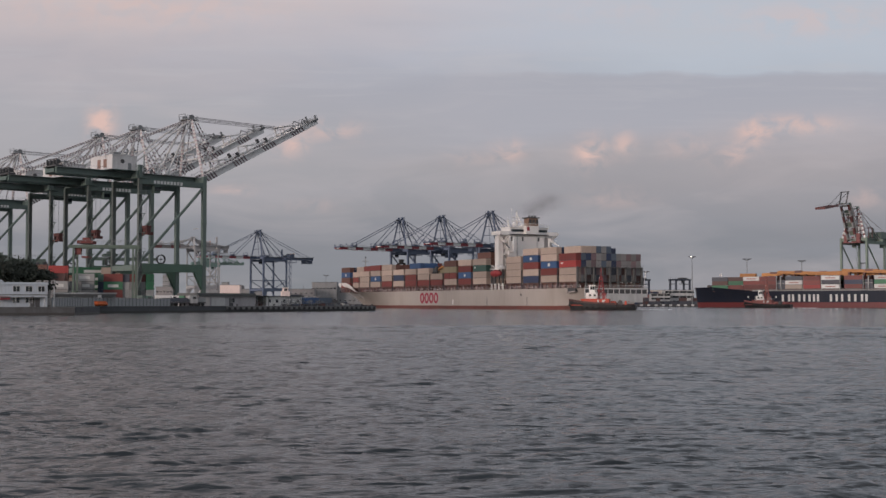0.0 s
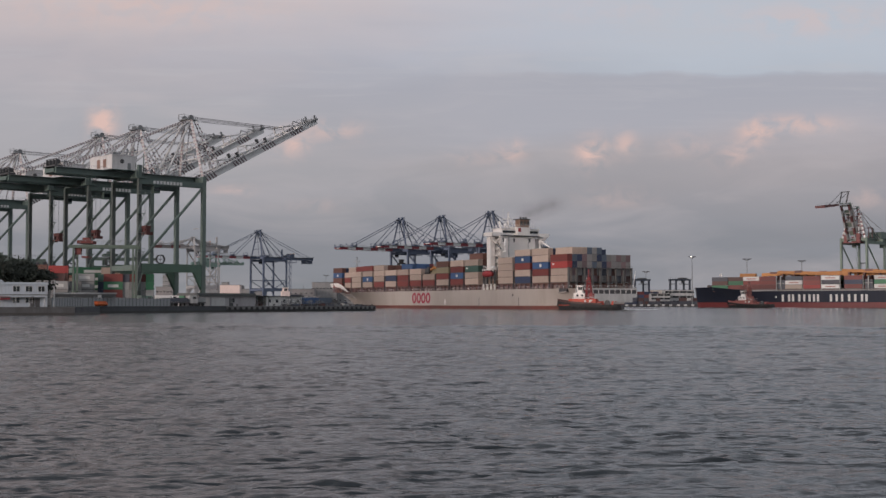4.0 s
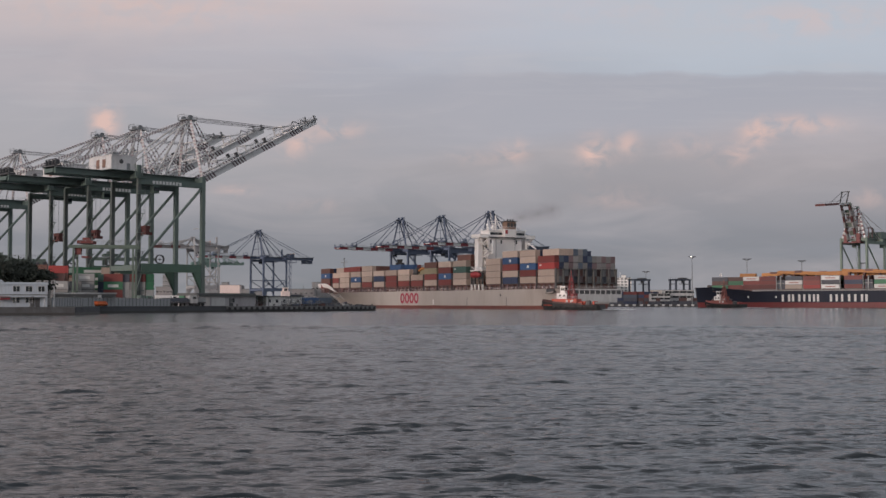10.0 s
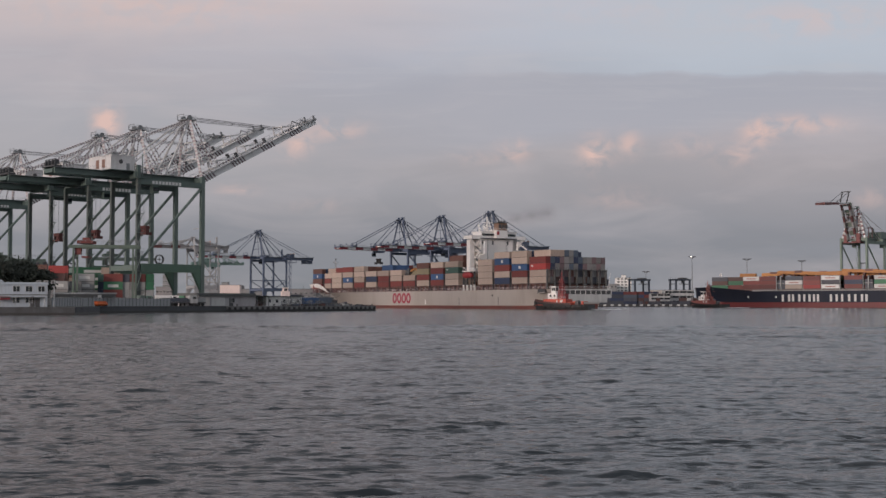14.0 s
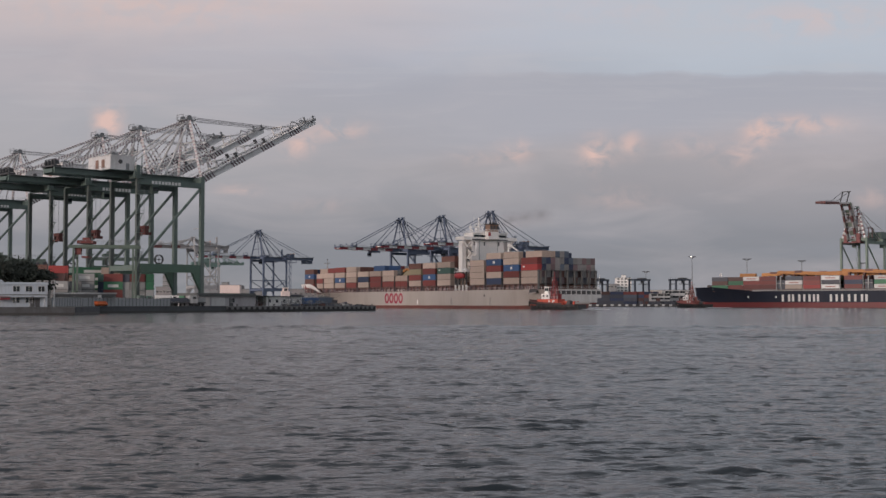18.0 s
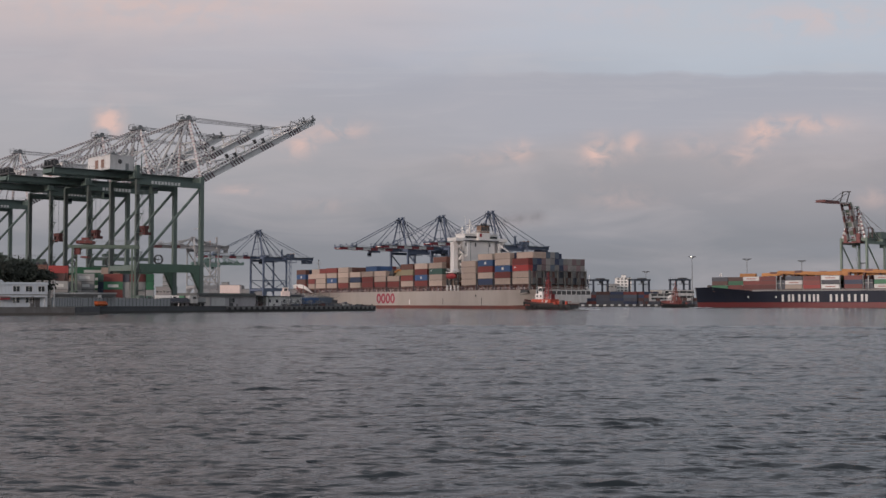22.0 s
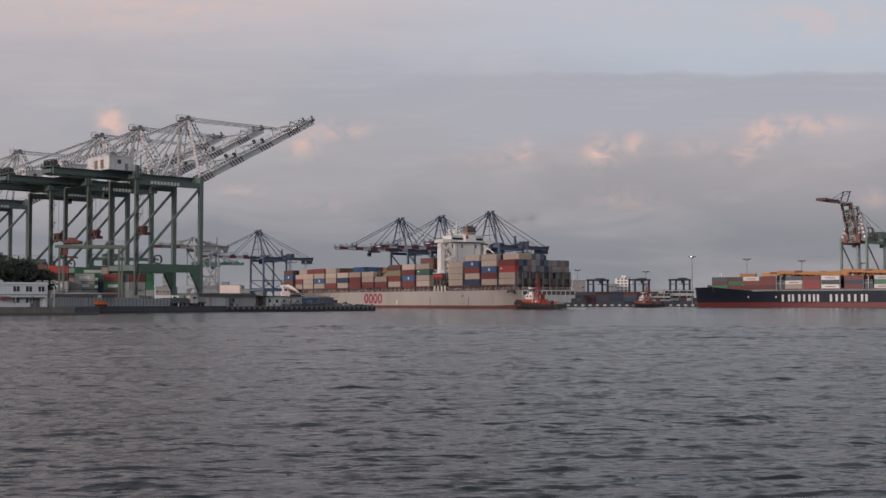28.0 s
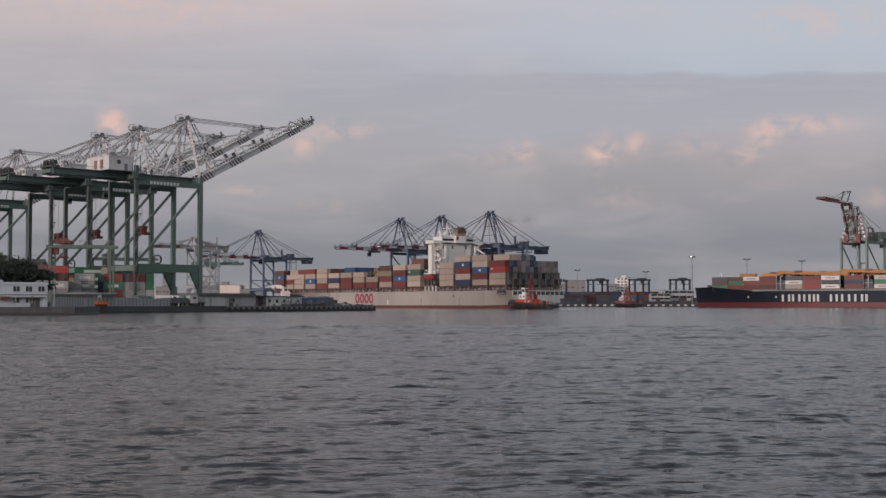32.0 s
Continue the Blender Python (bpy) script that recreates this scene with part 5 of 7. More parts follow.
part("arm_stay", Geo().tube((3, -2.2, 0.6), (-1, -2.2, 7.5), 0.42, 5).tube((-1, -2.2, 7.5), (16, -2.2, 0.8), 0.16, 5), DARK, outer_r)
part("arm_stay", Geo().tube((3, 2.2, 0.6), (-1, 2.2, 7.5), 0.42, 5).tube((-1, 2.2, 7.5), (16, 2.2, 0.8), 0.16, 5).beam((-1, -3.0, 7.4), (-1, 3.0, 7.4), 0.5), DARK, outer_r)
part("arm_tip", Geo().box(31.0, 32.2, -3.2, 3.2, -0.6, 0.8), MATS["boom_faded_red"], outer_r)


# ---- tugs: local x forward ----
def tug(name, label, house_mat, deckhouse, mast_mat, side_mat):
    t = thing(name, pose(0, 0, 0), label, "tugboat", "harbour tugs")
    rings = []
    for x, hb, d in ((-14, 3.6, 2.0), (-12.5, 4.4, 2.0), (-6, 4.8, 1.9), (2, 4.8, 2.2), (8, 4.2, 2.6), (12, 2.4, 3.1), (14.4, 0.4, 3.5)):
        rings.append([(x, hb, d), (x - 0.1 * d, hb * 0.98, d * 0.5), (x - 0.25 * d, hb * 0.85, -0.8), (x - 0.25 * d, -hb * 0.85, -0.8), (x - 0.1 * d, -hb * 0.98, d * 0.5), (x, -hb, d)])
    h = part("hull", Geo().loft(rings), TUGBLACK, t)
    for i, sd in ((0, 1), (5, -1)):
        run = [r[i] for r in rings]
        part("rubbing_strake", Geo().loft([[(x, y - sd * 0.1, z - 0.4), (x, y + sd * 0.25, z - 0.4), (x, y + sd * 0.25, z + 0.1), (x, y - sd * 0.1, z + 0.1)] for x, y, z in run], closed=True), RUBBER, t)
    part("main_deck", Geo().prism([(r[0][0], r[0][1] * 0.97) for r in rings] + [(r[0][0], -r[0][1] * 0.97) for r in reversed(rings)], 1.7, 1.95), house_mat, t)
    for i, sd in ((0, 1), (5, -1)):
        run = [rings[k][i] for k in range(2, len(rings))]
        strip = [[(x, y * 0.99, z - 0.1), (x, y * 0.99, z + 0.8), (x, y * 0.99 - sd * min(0.12, abs(y) * 0.5), z + 0.8), (x, y * 0.99 - sd * min(0.12, abs(y) * 0.5), z - 0.1)] for x, y, z in run]
        part("bulwark", Geo().loft(strip, closed=True), side_mat, t)
    part("bow_fender", Geo().tube((13.6, -1.5, 2.7), (13.6, 1.5, 2.7), 0.7, 10).tube((14.0, -1.0, 1.8), (14.0, 1.0, 1.8), 0.6, 8), RUBBER, t)
    part("deckhouse", Geo().prism([(-3, -3.2), (7.5, -3.2), (9.2, -1.8), (9.2, 1.8), (7.5, 3.2), (-3, 3.2)], 1.9, 4.3), house_mat, t)
    dh = part("upper_house", Geo().prism([(1.9, -2.5), (6.2, -2.5), (7.0, -1.6), (7.0, 1.6), (6.2, 2.5), (1.9, 2.5)], 4.3, 6.6), deckhouse, t)
    for x in (2.6, 4.6):
        for s in (-1, 1):
            part("porthole", Geo().box(x, x + 0.9, s * 2.5, s * 2.54, 5.2, 6.0), GLASS, dh)
            part("house_door", Geo().box(x - 3.4, x - 2.7, s * 3.2, s * 3.24, 2.2, 3.8), LETTER, t)
    w = part("wheelhouse", Geo().prism([(3.1, -1.5), (5.0, -1.5), (5.6, -1.0), (5.6, 1.0), (5.0, 1.5), (3.1, 1.5)], 6.5, 9.4), deckhouse, t)
    part("wheelhouse_roof", Geo().prism([(2.9, -1.7), (5.1, -1.7), (5.9, -1.2), (5.9, 1.2), (5.1, 1.7), (2.9, 1.7)], 9.4, 9.6), deckhouse, t)
    for x in (3.25, 4.2):
        for s in (-1, 1):
            part("wheelhouse_window", Geo().box(x, x + 0.8, s * 1.5, s * 1.54, 7.7, 9.0), GLASS, w)
    part("wheelhouse_window", Geo().box(5.55, 5.64, -0.9, 0.9, 7.9, 9.1), GLASS, w)
    for y in (-1.05, 0.15):
        part("wheelhouse_window", Geo().box(3.06, 3.12, y, y + 0.9, 7.7, 9.0), GLASS, w)
    rl = Geo()
    for s in (-1, 1):
        for z in (4.8, 5.3):
            rl.tube((-3, s * 3.1, z), (7.2, s * 3.1, z), 0.05, 4)
        for k in range(8):
            rl.tube((-3 + k * 1.45, s * 3.1, 4.3), (-3 + k * 1.45, s * 3.1, 5.3), 0.05, 4)
    part("deck_rail", rl, LETTER, t)
    part("fire_monitor", Geo().tube((1.4, -1.2, 4.3), (1.4, -1.2, 7.2), 0.14, 6).tube((1.4, -1.2, 7.2), (2.4, -1.4, 7.8), 0.12, 6).tube((1.4, 1.2, 4.3), (1.4, 1.2, 7.2), 0.14, 6).tube((1.4, 1.2, 7.2), (2.4, 1.4, 7.8), 0.12, 6), mast_mat, t)
    part("deck_locker", Geo().box(-5.6, -3.4, -2.2, -0.8, 1.9, 3.4).box(-5.2, -3.6, 0.8, 2.4, 1.9, 3.0), house_mat, t)
    for s in (-1, 1):
        part("funnel", Geo().box(-1.4, 0.0, s * 2.6, s * 1.4, 4.3, 6.2).box(-1.5, 0.1, s * 2.7, s * 1.3, 6.2, 6.5), mast_mat, t)
    g = Geo().tube((0.6, 0, 11.6), (0.6, 0, 16.0), 0.3, 8, r2=0.16)
    feet = [(-0.9, -1.5), (1.9, -1.5), (1.9, 1.5), (-0.9, 1.5)]

    def mast_at(k, z):
        f = (z - 4.3) / 8.6
        return (0.6 + (feet[k % 4][0] - 0.6) * (1 - 0.68 * f), feet[k % 4][1] * (1 - 0.68 * f), z)
    for k in range(4):
        g.tube(mast_at(k, 4.3), mast_at(k, 12.9), 0.2, 6, r2=0.14)
        for z in (5.9, 7.5, 9.1, 10.7, 12.3):
            g.tube(mast_at(k, z), mast_at(k + 1, z), 0.11, 5)
            g.tube(mast_at(k, z - 1.6), mast_at(k + 1, z), 0.09, 5)
    g.box(-0.5, 1.7, -1.5, 1.5, 11.4, 11.6).box(0.3, 0.9, -1.9, 1.9, 13.4, 13.6).box(0.4, 0.8, -1.0, 1.0, 14.8, 14.95)
    ms = part("mast", g, mast_mat, t, "lattice signal mast")
    for y in (-1.7, 1.7):
        part("navigation_lamp", Geo().tube((0.6, y, 13.6), (0.6, y, 14.2), 0.2, 8), DARK, ms)
    part("radar_scanner", Geo().box(1.1, 1.4, -1.1, 1.1, 12.2, 12.45), LETTER, ms)
    part("tow_winch", Geo().tube((-7.5, -1.2, 2.9), (-7.5, 1.2, 2.9), 0.9, 10).box(-8.4, -6.6, -1.5, 1.5, 1.9, 2.5), DARK, t)
    part("tow_hook", Geo().box(-10.2, -9.4, -0.4, 0.4, 1.9, 3.4).beam((-11.2, -2, 3.2), (-11.2, 2, 3.2), 0.25), house_mat, t)
    for i in range(8):
        x = -11 + i * 2.6
        for s in (-1, 1):
            part("tyre", Geo().tube((x, s * 4.78, 1.1), (x, s * 5.05, 1.1), 0.55, 10), RUBBER, t)
    rg = random.Random(len(label))
    g = Geo()
    for i in range(46):
        d, w = rg.uniform(0, 15), rg.uniform(0.2, 0.75)
        x, y, q = -13.6 - d, rg.gauss(0, 1.2 + 0.12 * d), rg.uniform(0.6, 1.8)
        g.loft([[(x - q, y - w * 0.2, 0.06), (x - q, y + w * 0.2, 0.06), (x - q, y, 0.1)], [(x, y - w, 0.06), (x, y + w, 0.06), (x, y, 0.1 + 0.2 * w)], [(x + q, y - w * 0.2, 0.06), (x + q, y + w * 0.2, 0.06), (x + q, y, 0.1)]], closed=True)
    part("wake_foam", g, paint("wake_foam", (0.55, 0.57, 0.58), rough=0.6, dirt=0.0), t, "broken white wake foam", kind="stuff")
    for o in t.children_recursive:
        o.data.transform(Matrix.Diagonal((0.9, 0.96, 1.0, 1.0)))
    for s in (-1, 1):
        part("life_ring", Geo().tube((-1.0, s * 3.2, 3.6), (-1.0, s * 3.3, 3.6), 0.38, 12), LETTER, t)
    return t


tug_a = tug("tugboat", "orange-red harbour tug with black hull and white wheelhouse", ORANGE, WHITE, paint("tug_mast_crimson", (0.28, 0.045, 0.05), dirt=0.2), paint("tug_bulwark_dark", (0.075, 0.03, 0.028), dirt=0.35))
tug_b = tug("tugboat", "faded red harbour tug with white wheelhouse", paint("tug_faded_red", (0.30, 0.095, 0.085), dirt=0.35), WHITE, paint("tug_mast_red", (0.34, 0.12, 0.10), dirt=0.3), paint("tug_faded_red", (0.30, 0.095, 0.085)))


# ---- buildings ----
PALEBLUE = paint("wall_bluish_white", (0.43, 0.48, 0.54), rough=0.8, dirt=0.3, dirt_rgb=(0.2, 0.19, 0.18), scale=0.3)
GREYWALL = paint("wall_grey_render", (0.29, 0.29, 0.295), rough=0.85, dirt=0.45, scale=0.25)
PANEL = paint("wall_panel_grey", (0.33, 0.34, 0.35), rough=0.75, dirt=0.4, scale=0.4)
ROOF = paint("dark_sheet_roof", (0.11, 0.115, 0.115), rough=0.7, dirt=0.3)
PALEWALL = paint("wall_pale_render", (0.50, 0.50, 0.50), rough=0.85, dirt=0.4, scale=0.4)
# albedo raised in place of light on walls turned from the sun
LITWHITE = paint("wall_lit_white", (0.76, 0.74, 0.72), rough=0.85, dirt=0.35, dirt_rgb=(0.2, 0.18, 0.16), scale=0.5)
PINKWALL = paint("wall_pinkish_render", (0.275, 0.262, 0.265), rough=0.85, dirt=0.3, scale=0.1)
CREAMWALL = paint("wall_cream_tile", (0.46, 0.43, 0.40), rough=0.8, dirt=0.3, scale=0.1)
DULLPINK = paint("wall_dull_pink_render", (0.42, 0.40, 0.41), rough=0.85, dirt=0.4, scale=0.35)
# the low sun's pink is put into this wall colour
SUNPINK = paint("wall_sunlit_pink", (0.80, 0.66, 0.62), rough=0.85, dirt=0.2, scale=0.4)
CANVAS = paint("pale_tarpaulin", (0.62, 0.58, 0.55), rough=0.9, dirt=0.25)
MAROON = paint("maroon_awning", (0.22, 0.035, 0.045), dirt=0.2)


def building(name, x, y, w, d, h, label, wall, floors=1, bays=4, win=(0.9, 1.0), roof=None, yaw=0.0, z=QZ, eave=0.25, skip=(), category="building", parapet=0.0):
    """A block with real window recesses on its front (towards -y) and sides, sills and a roof slab; origin at the middle of its front foot."""
    b = thing(name, pose(x, y, z, 0, 0, yaw), label, category)
    part("wall", Geo().box(-w / 2, w / 2, 0, d, 0, h), wall, b)
    r = part("roof", Geo().box(-w / 2 - eave, w / 2 + eave, -eave, d + eave, h, h + 0.25), roof or ROOF, b)
    if parapet:
        g = Geo().box(-w / 2, w / 2, -0.02, 0.2, h + 0.25, h + 0.25 + parapet).box(-w / 2, w / 2, d - 0.2, d, h + 0.25, h + 0.25 + parapet)
        g.box(-w / 2, -w / 2 + 0.2, 0.2, d - 0.2, h + 0.25, h + 0.25 + parapet).box(w / 2 - 0.2, w / 2, 0.2, d - 0.2, h + 0.25, h + 0.25 + parapet)
        part("parapet", g, wall, b)
    ww, wh = win
    fh = h / floors
    for f in range(floors):
        for i in range(bays):
            if (f, i) in skip:
                continue
            cx = -w / 2 + w * (i + 0.5) / bays
            z0 = f * fh + fh * 0.38
            wn_ = part("window", Geo().box(cx - ww / 2, cx + ww / 2, -0.03, 0.1, z0, z0 + wh), GLASS, b)
            g = Geo().box(cx - ww / 2 - 0.08, cx - ww / 2, -0.07, 0.02, z0 - 0.08, z0 + wh + 0.08).box(cx + ww / 2, cx + ww / 2 + 0.08, -0.07, 0.02, z0 - 0.08, z0 + wh + 0.08)
            g.box(cx - ww / 2, cx + ww / 2, -0.07, 0.02, z0 + wh, z0 + wh + 0.08).box(cx - 0.03, cx + 0.03, -0.06, 0.02, z0, z0 + wh)
            part("window_frame", g, LETTER, wn_)
            part("window_sill", Geo().box(cx - ww / 2 - 0.1, cx + ww / 2 + 0.1, -0.14, 0.02, z0 - 0.1, z0), wall, wn_)
    return b


def door_on(b, x, w, h, mat, name="door"):
    d = part(name, Geo().box(x - w / 2, x + w / 2, -0.05, 0.05, 0.02, h), mat, b)
    part("handle", Geo().box(x + w * 0.3, x + w * 0.36, -0.12, -0.05, h * 0.45, h * 0.52), STEEL, d)


office = building("office_building", -91.9, 272, 10.4, 9, 4.9, "bluish white two-storey harbour office with flat roof", PALEBLUE, floors=2, bays=4, win=(1.35, 1.15), roof=PALEBLUE, yaw=19, skip=((0, 0), (0, 3), (1, 0)), parapet=0.25)
door_on(office, 3.1, 1.0, 1.9, DARK)
part("canopy", Geo().box(-4.8, 4.7, -1.2, 0, 2.05, 2.2), ROOF, office)
part("awning", Geo().add([(-6.4, -1.6, 1.7), (-2.6, -1.6, 1.7), (-2.6, -0.02, 2.3), (-6.4, -0.02, 2.3), (-6.4, -1.6, 1.62), (-2.6, -1.6, 1.62), (-2.6, -0.02, 2.2), (-6.4, -0.02, 2.2)],
     [(0, 1, 2, 3), (7, 6, 5, 4), (0, 4, 5, 1), (1, 5, 6, 2), (2, 6, 7, 3), (3, 7, 4, 0)]), MAROON, office)
part("string_course", Geo().box(-5.25, 5.25, -0.1, 0.0, 2.55, 2.75), ROOF, office)
part("arched_porch", Geo().prism([(1.6, -0.06), (2.5, -0.06), (2.5, 0.02), (1.6, 0.02)], 0.02, 1.9).tube((2.05, -0.06, 1.9), (2.05, 0.02, 1.9), 0.45, 14), DARK, office)
for x in (-4.6, -1.5, 1.5, 4.6):
    part("canopy_post", Geo().tube((x, -1.1, 0), (x, -1.1, 2.05), 0.06, 6), STEEL, office)
annex = building("office_building", -101.9, 268.8, 12.4, 9, 5.5, "bluish white harbour office block with dark windows", PALEBLUE, floors=2, bays=5, win=(0.9, 1.2), roof=PALEBLUE, yaw=19, parapet=0.2)
door_on(annex, 4.6, 1.1, 2.0, MAROON)
for i in range(3):
    w_ = thing("air_conditioner", pose(-89.5 + i * 1.6, 275.5, QZ + 5.15), "small grey rooftop air conditioner", "air conditioner", "air conditioners on the office roof")
    part("casing", Geo().box(-0.45, 0.45, -0.3, 0.3, 0, 0.7), STEEL, w_)
    part("fan_grille", Geo().tube((0, -0.32, 0.36), (0, -0.3, 0.36), 0.27, 10), DARK, w_)


# long panelled boundary wall along the quay, of upright slabs between posts
def panel_wall(name, x0, y0, x1, y1, h, step, label):
    wl_ = thing(name, pose(x0, y0, QZ, 0, 0, math.degrees(math.atan2(y1 - y0, x1 - x0))), label, "wall")
    length = math.hypot(x1 - x0, y1 - y0)
    n_ = round(length / step)
    slab = Geo().box(0.06, step - 0.06, 0.03, 0.13, 0.0, h).box(0.06, step - 0.06, 0.0, 0.03, h - 0.3, h - 0.18).box(step / 2 - 0.05, step / 2 + 0.05, 0.0, 0.03, 0.0, h - 0.3).mesh("panel", PANEL)
    post = Geo().box(-0.09, 0.09, 0, 0.18, 0, h + 0.12).mesh("post", ROOF)
    for i in range(n_):
        part("panel", slab, None, wl_, at=pose(i * step, 0, 0))
        part("post", post, None, wl_, at=pose(i * step, 0, 0))
    part("coping", Geo().box(0, length, -0.02, 0.2, h + 0.12, h + 0.2), GREYWALL, wl_)
    return wl_


panel_wall("boundary_wall", -94.4, 300, -91.1, 316, 2.1, 1.3, "dark grey panelled boundary wall on the quay")
panel_wall("boundary_wall", -91.6, 318, -75.3, 345, 2.1, 1.3, "pale grey panelled boundary wall on the quay")


shed = thing("open_shed", pose(-93.7, 325, QZ, 0, 0, 18), "flat-roofed open shed with dark steel roof", "shed")
part("roof", Geo().box(-8, 8, -3.5, 3.5, 3.2, 3.6), PALEWALL, shed)
# dark strip painted for the shade beneath the thin roof
part("fascia", Geo().box(-7.8, 7.8, -3.3, -3.1, 2.4, 3.2), ROOF, shed)
for x in (-7.6, -2.5, 2.5, 7.6):
    for y in (-3.2, 3.2):
        part("post", Geo().box(x - 0.12, x + 0.12, y - 0.12, y + 0.12, 0, 2.7), STEEL, shed)
part("notice_board", Geo().box(3.2, 4.2, -3.66, -3.56, 1.9, 3.0), LETTER, shed)


boatshed = building("warehouse", -63.2, 366, 21.5, 10, 3.0, "low grey quayside warehouse with white shutters and dark roof", DULLPINK, floors=1, bays=6, win=(1.3, 1.2), yaw=50, skip=((0, 0), (0, 1), (0, 2), (0, 4), (0, 5)), roof=ROOF, eave=0.8)
part("shutter", Geo().box(-10.4, -6.9, -0.06, 0.05, 0.05, 2.6), CANVAS, boatshed)
part("shutter", Geo().box(-6.2, -1.2, -0.06, 0.05, 0.05, 2.6), BOXES["white"], boatshed)
# flat dark panel on the wall, coloured like a bay in shade
part("open_bay", Geo().box(0.4, 1.9, -0.05, 0.04, 0.05, 2.3), DARK, boatshed, "dark panel painted as the shade in an open bay")
part("roof_ridge", Geo().prism([(-11.2, 0.5), (11.2, 0.5), (11.2, 9.5), (-11.2, 9.5)], 3.0 + 0.25, 3.8), ROOF, boatshed)
pump = building("warehouse", -49.3, 386, 15.5, 7, 2.8, "small white jetty house with dark windows and roof", LITWHITE, floors=1, bays=5, win=(0.95, 0.95), yaw=52, roof=ROOF, eave=0.5)
for k, (x, y, c) in enumerate(((-42.4, 394.6, "blue"), (-38.6, 399.6, "steelblue"))):
    b_ = tagged(part("shipping_container", container_mesh(c, 6.06, 2.59), None), c + " twenty-foot container on the jetty", "container", "loose containers on the quay")
    b_.matrix_basis = pose(x, y, QZ + 0.03, 0, 0, 52)


lean_to = thing("lean_to_shed", pose(-56.2, 374.4, QZ, 0, 0, 62), "dark open lean-to shed between the quayside houses", "shed")
part("roof", Geo().box(-0.3, 6.4, -0.6, 4.6, 2.9, 3.15), ROOF, lean_to)
part("back_wall", Geo().box(0, 6.2, 4.2, 4.4, 0, 2.9), DARK, lean_to)
for x in (0.1, 3.0, 6.0):
    part("post", Geo().box(x, x + 0.15, -0.3, -0.15, 0, 2.9), STEEL, lean_to)
for x, w_, h_ in ((0.8, 1.2, 1.0), (2.4, 1.0, 1.6), (4.2, 1.4, 0.8)):
    part("stored_bin", Geo().box(x, x + w_, 1.6, 2.8, 0, h_), BOXES["rust"], lean_to)


tower = thing("control_tower", pose(-50.3, 397, QZ, 0, 0, 20), "small pinkish white jetty lookout tower with stepped top", "tower")
part("tower_base", Geo().box(-1.25, 1.25, -1.1, 1.1, 0, 4.6), SUNPINK, tower)
part("tower_top", Geo().box(-0.8, 0.7, -0.8, 0.8, 4.6, 5.7), SUNPINK, tower)
part("tower_roof", Geo().box(-1.0, 0.9, -1.0, 1.0, 5.7, 5.9), PALEWALL, tower)
part("tower_window", Geo().box(-0.5, 0.4, -0.84, -0.78, 4.8, 5.5), GLASS, tower)
part("aerial", Geo().tube((0, 0, 5.9), (0, 0, 6.8), 0.05, 5), STEEL, tower)


rng = random.Random(21)
for i in range(20):
    u = rng.uniform(0.42, 0.98)
    x, y = -48 + 24 * u, 377 + 32 * u + rng.uniform(2, 6)
    hgt, wid = rng.uniform(0.4, 1.3) * (1.25 - u), rng.uniform(0.8, 2.4)
    c_ = thing("cargo_crate", pose(x, y, QZ + 0.03, 0, 0, rng.uniform(0, 180)), "dark weathered gear crate stacked on the jetty", "crate", "gear on the jetty")
    part("crate_body", Geo().box(-wid / 2, wid / 2, -0.6, 0.6, 0, hgt), rng.choice([DARK, BOXES["slate"], BOXES["rust"], STEEL, BOXES["ash"]]), c_)
    part("crate_lid", Geo().box(-wid / 2 - 0.05, wid / 2 + 0.05, -0.65, 0.65, hgt, hgt + 0.08), DARK, c_)
for i in range(9):
    u = i / 8
    b_ = thing("mooring_bollard", pose(-60 + 36.5 * u, 362.5 + 49.5 * u, QZ), "squat black mooring bollard", "bollard", "bollards along the jetty")
    part("bollard_post", Geo().tube((0, 0, 0), (0, 0, 0.5), 0.2, 10), DARK, b_)
    part("bollard_cap", Geo().tube((0, 0, 0.5), (0, 0, 0.62), 0.32, 10), DARK, b_)


# workboats moored behind the jetty head
def workboat(x, y, yaw, hull_mat, house_mat, scale):
    b = thing("workboat", pose(x, y, 0, 0, 0, yaw), "small weathered workboat moored behind the jetty", "boat", "workboats behind the jetty")
    k = scale
    rings = [[(px * k, hb * k, d * k), (px * k, hb * 0.8 * k, -0.5), (px * k, -hb * 0.8 * k, -0.5), (px * k, -hb * k, d * k)] for px, hb, d in ((-7, 1.9, 1.7), (-2, 2.2, 1.6), (4, 1.9, 2.0), (7.5, 0.3, 2.8))]
    part("hull", Geo().loft(rings), hull_mat, b)
    h = part("wheelhouse", Geo().box(-5 * k, -1 * k, -1.4 * k, 1.4 * k, 1.6 * k, 4.4 * k).box(-5.3 * k, -0.7 * k, -1.6 * k, 1.6 * k, 4.4 * k, 4.6 * k), house_mat, b)
    part("cabin_window", Geo().box(-4.4 * k, -1.4 * k, -1.44 * k, -1.38 * k, 3.2 * k, 3.9 * k), GLASS, h)
    part("mast", Geo().tube((0.4 * k, 0, 1.6 * k), (0.4 * k, 0, 7.2 * k), 0.07 * k, 6), STEEL, b)
    part("derrick", Geo().tube((0.4 * k, 0, 2.6 * k), (4.6 * k, 0, 4.9 * k), 0.06 * k, 6), STEEL, b)
    part("net_pile", Geo().loft([[(px * k, 1.1 * w * math.cos(a) * k, (1.7 + 0.8 * w * math.sin(a)) * k) for a in [i * math.pi / 4 for i in range(8)]] for px, w in ((1.2, 0.4), (2.2, 1.0), (3.6, 0.9), (4.6, 0.3))], closed=True), DARK, b)


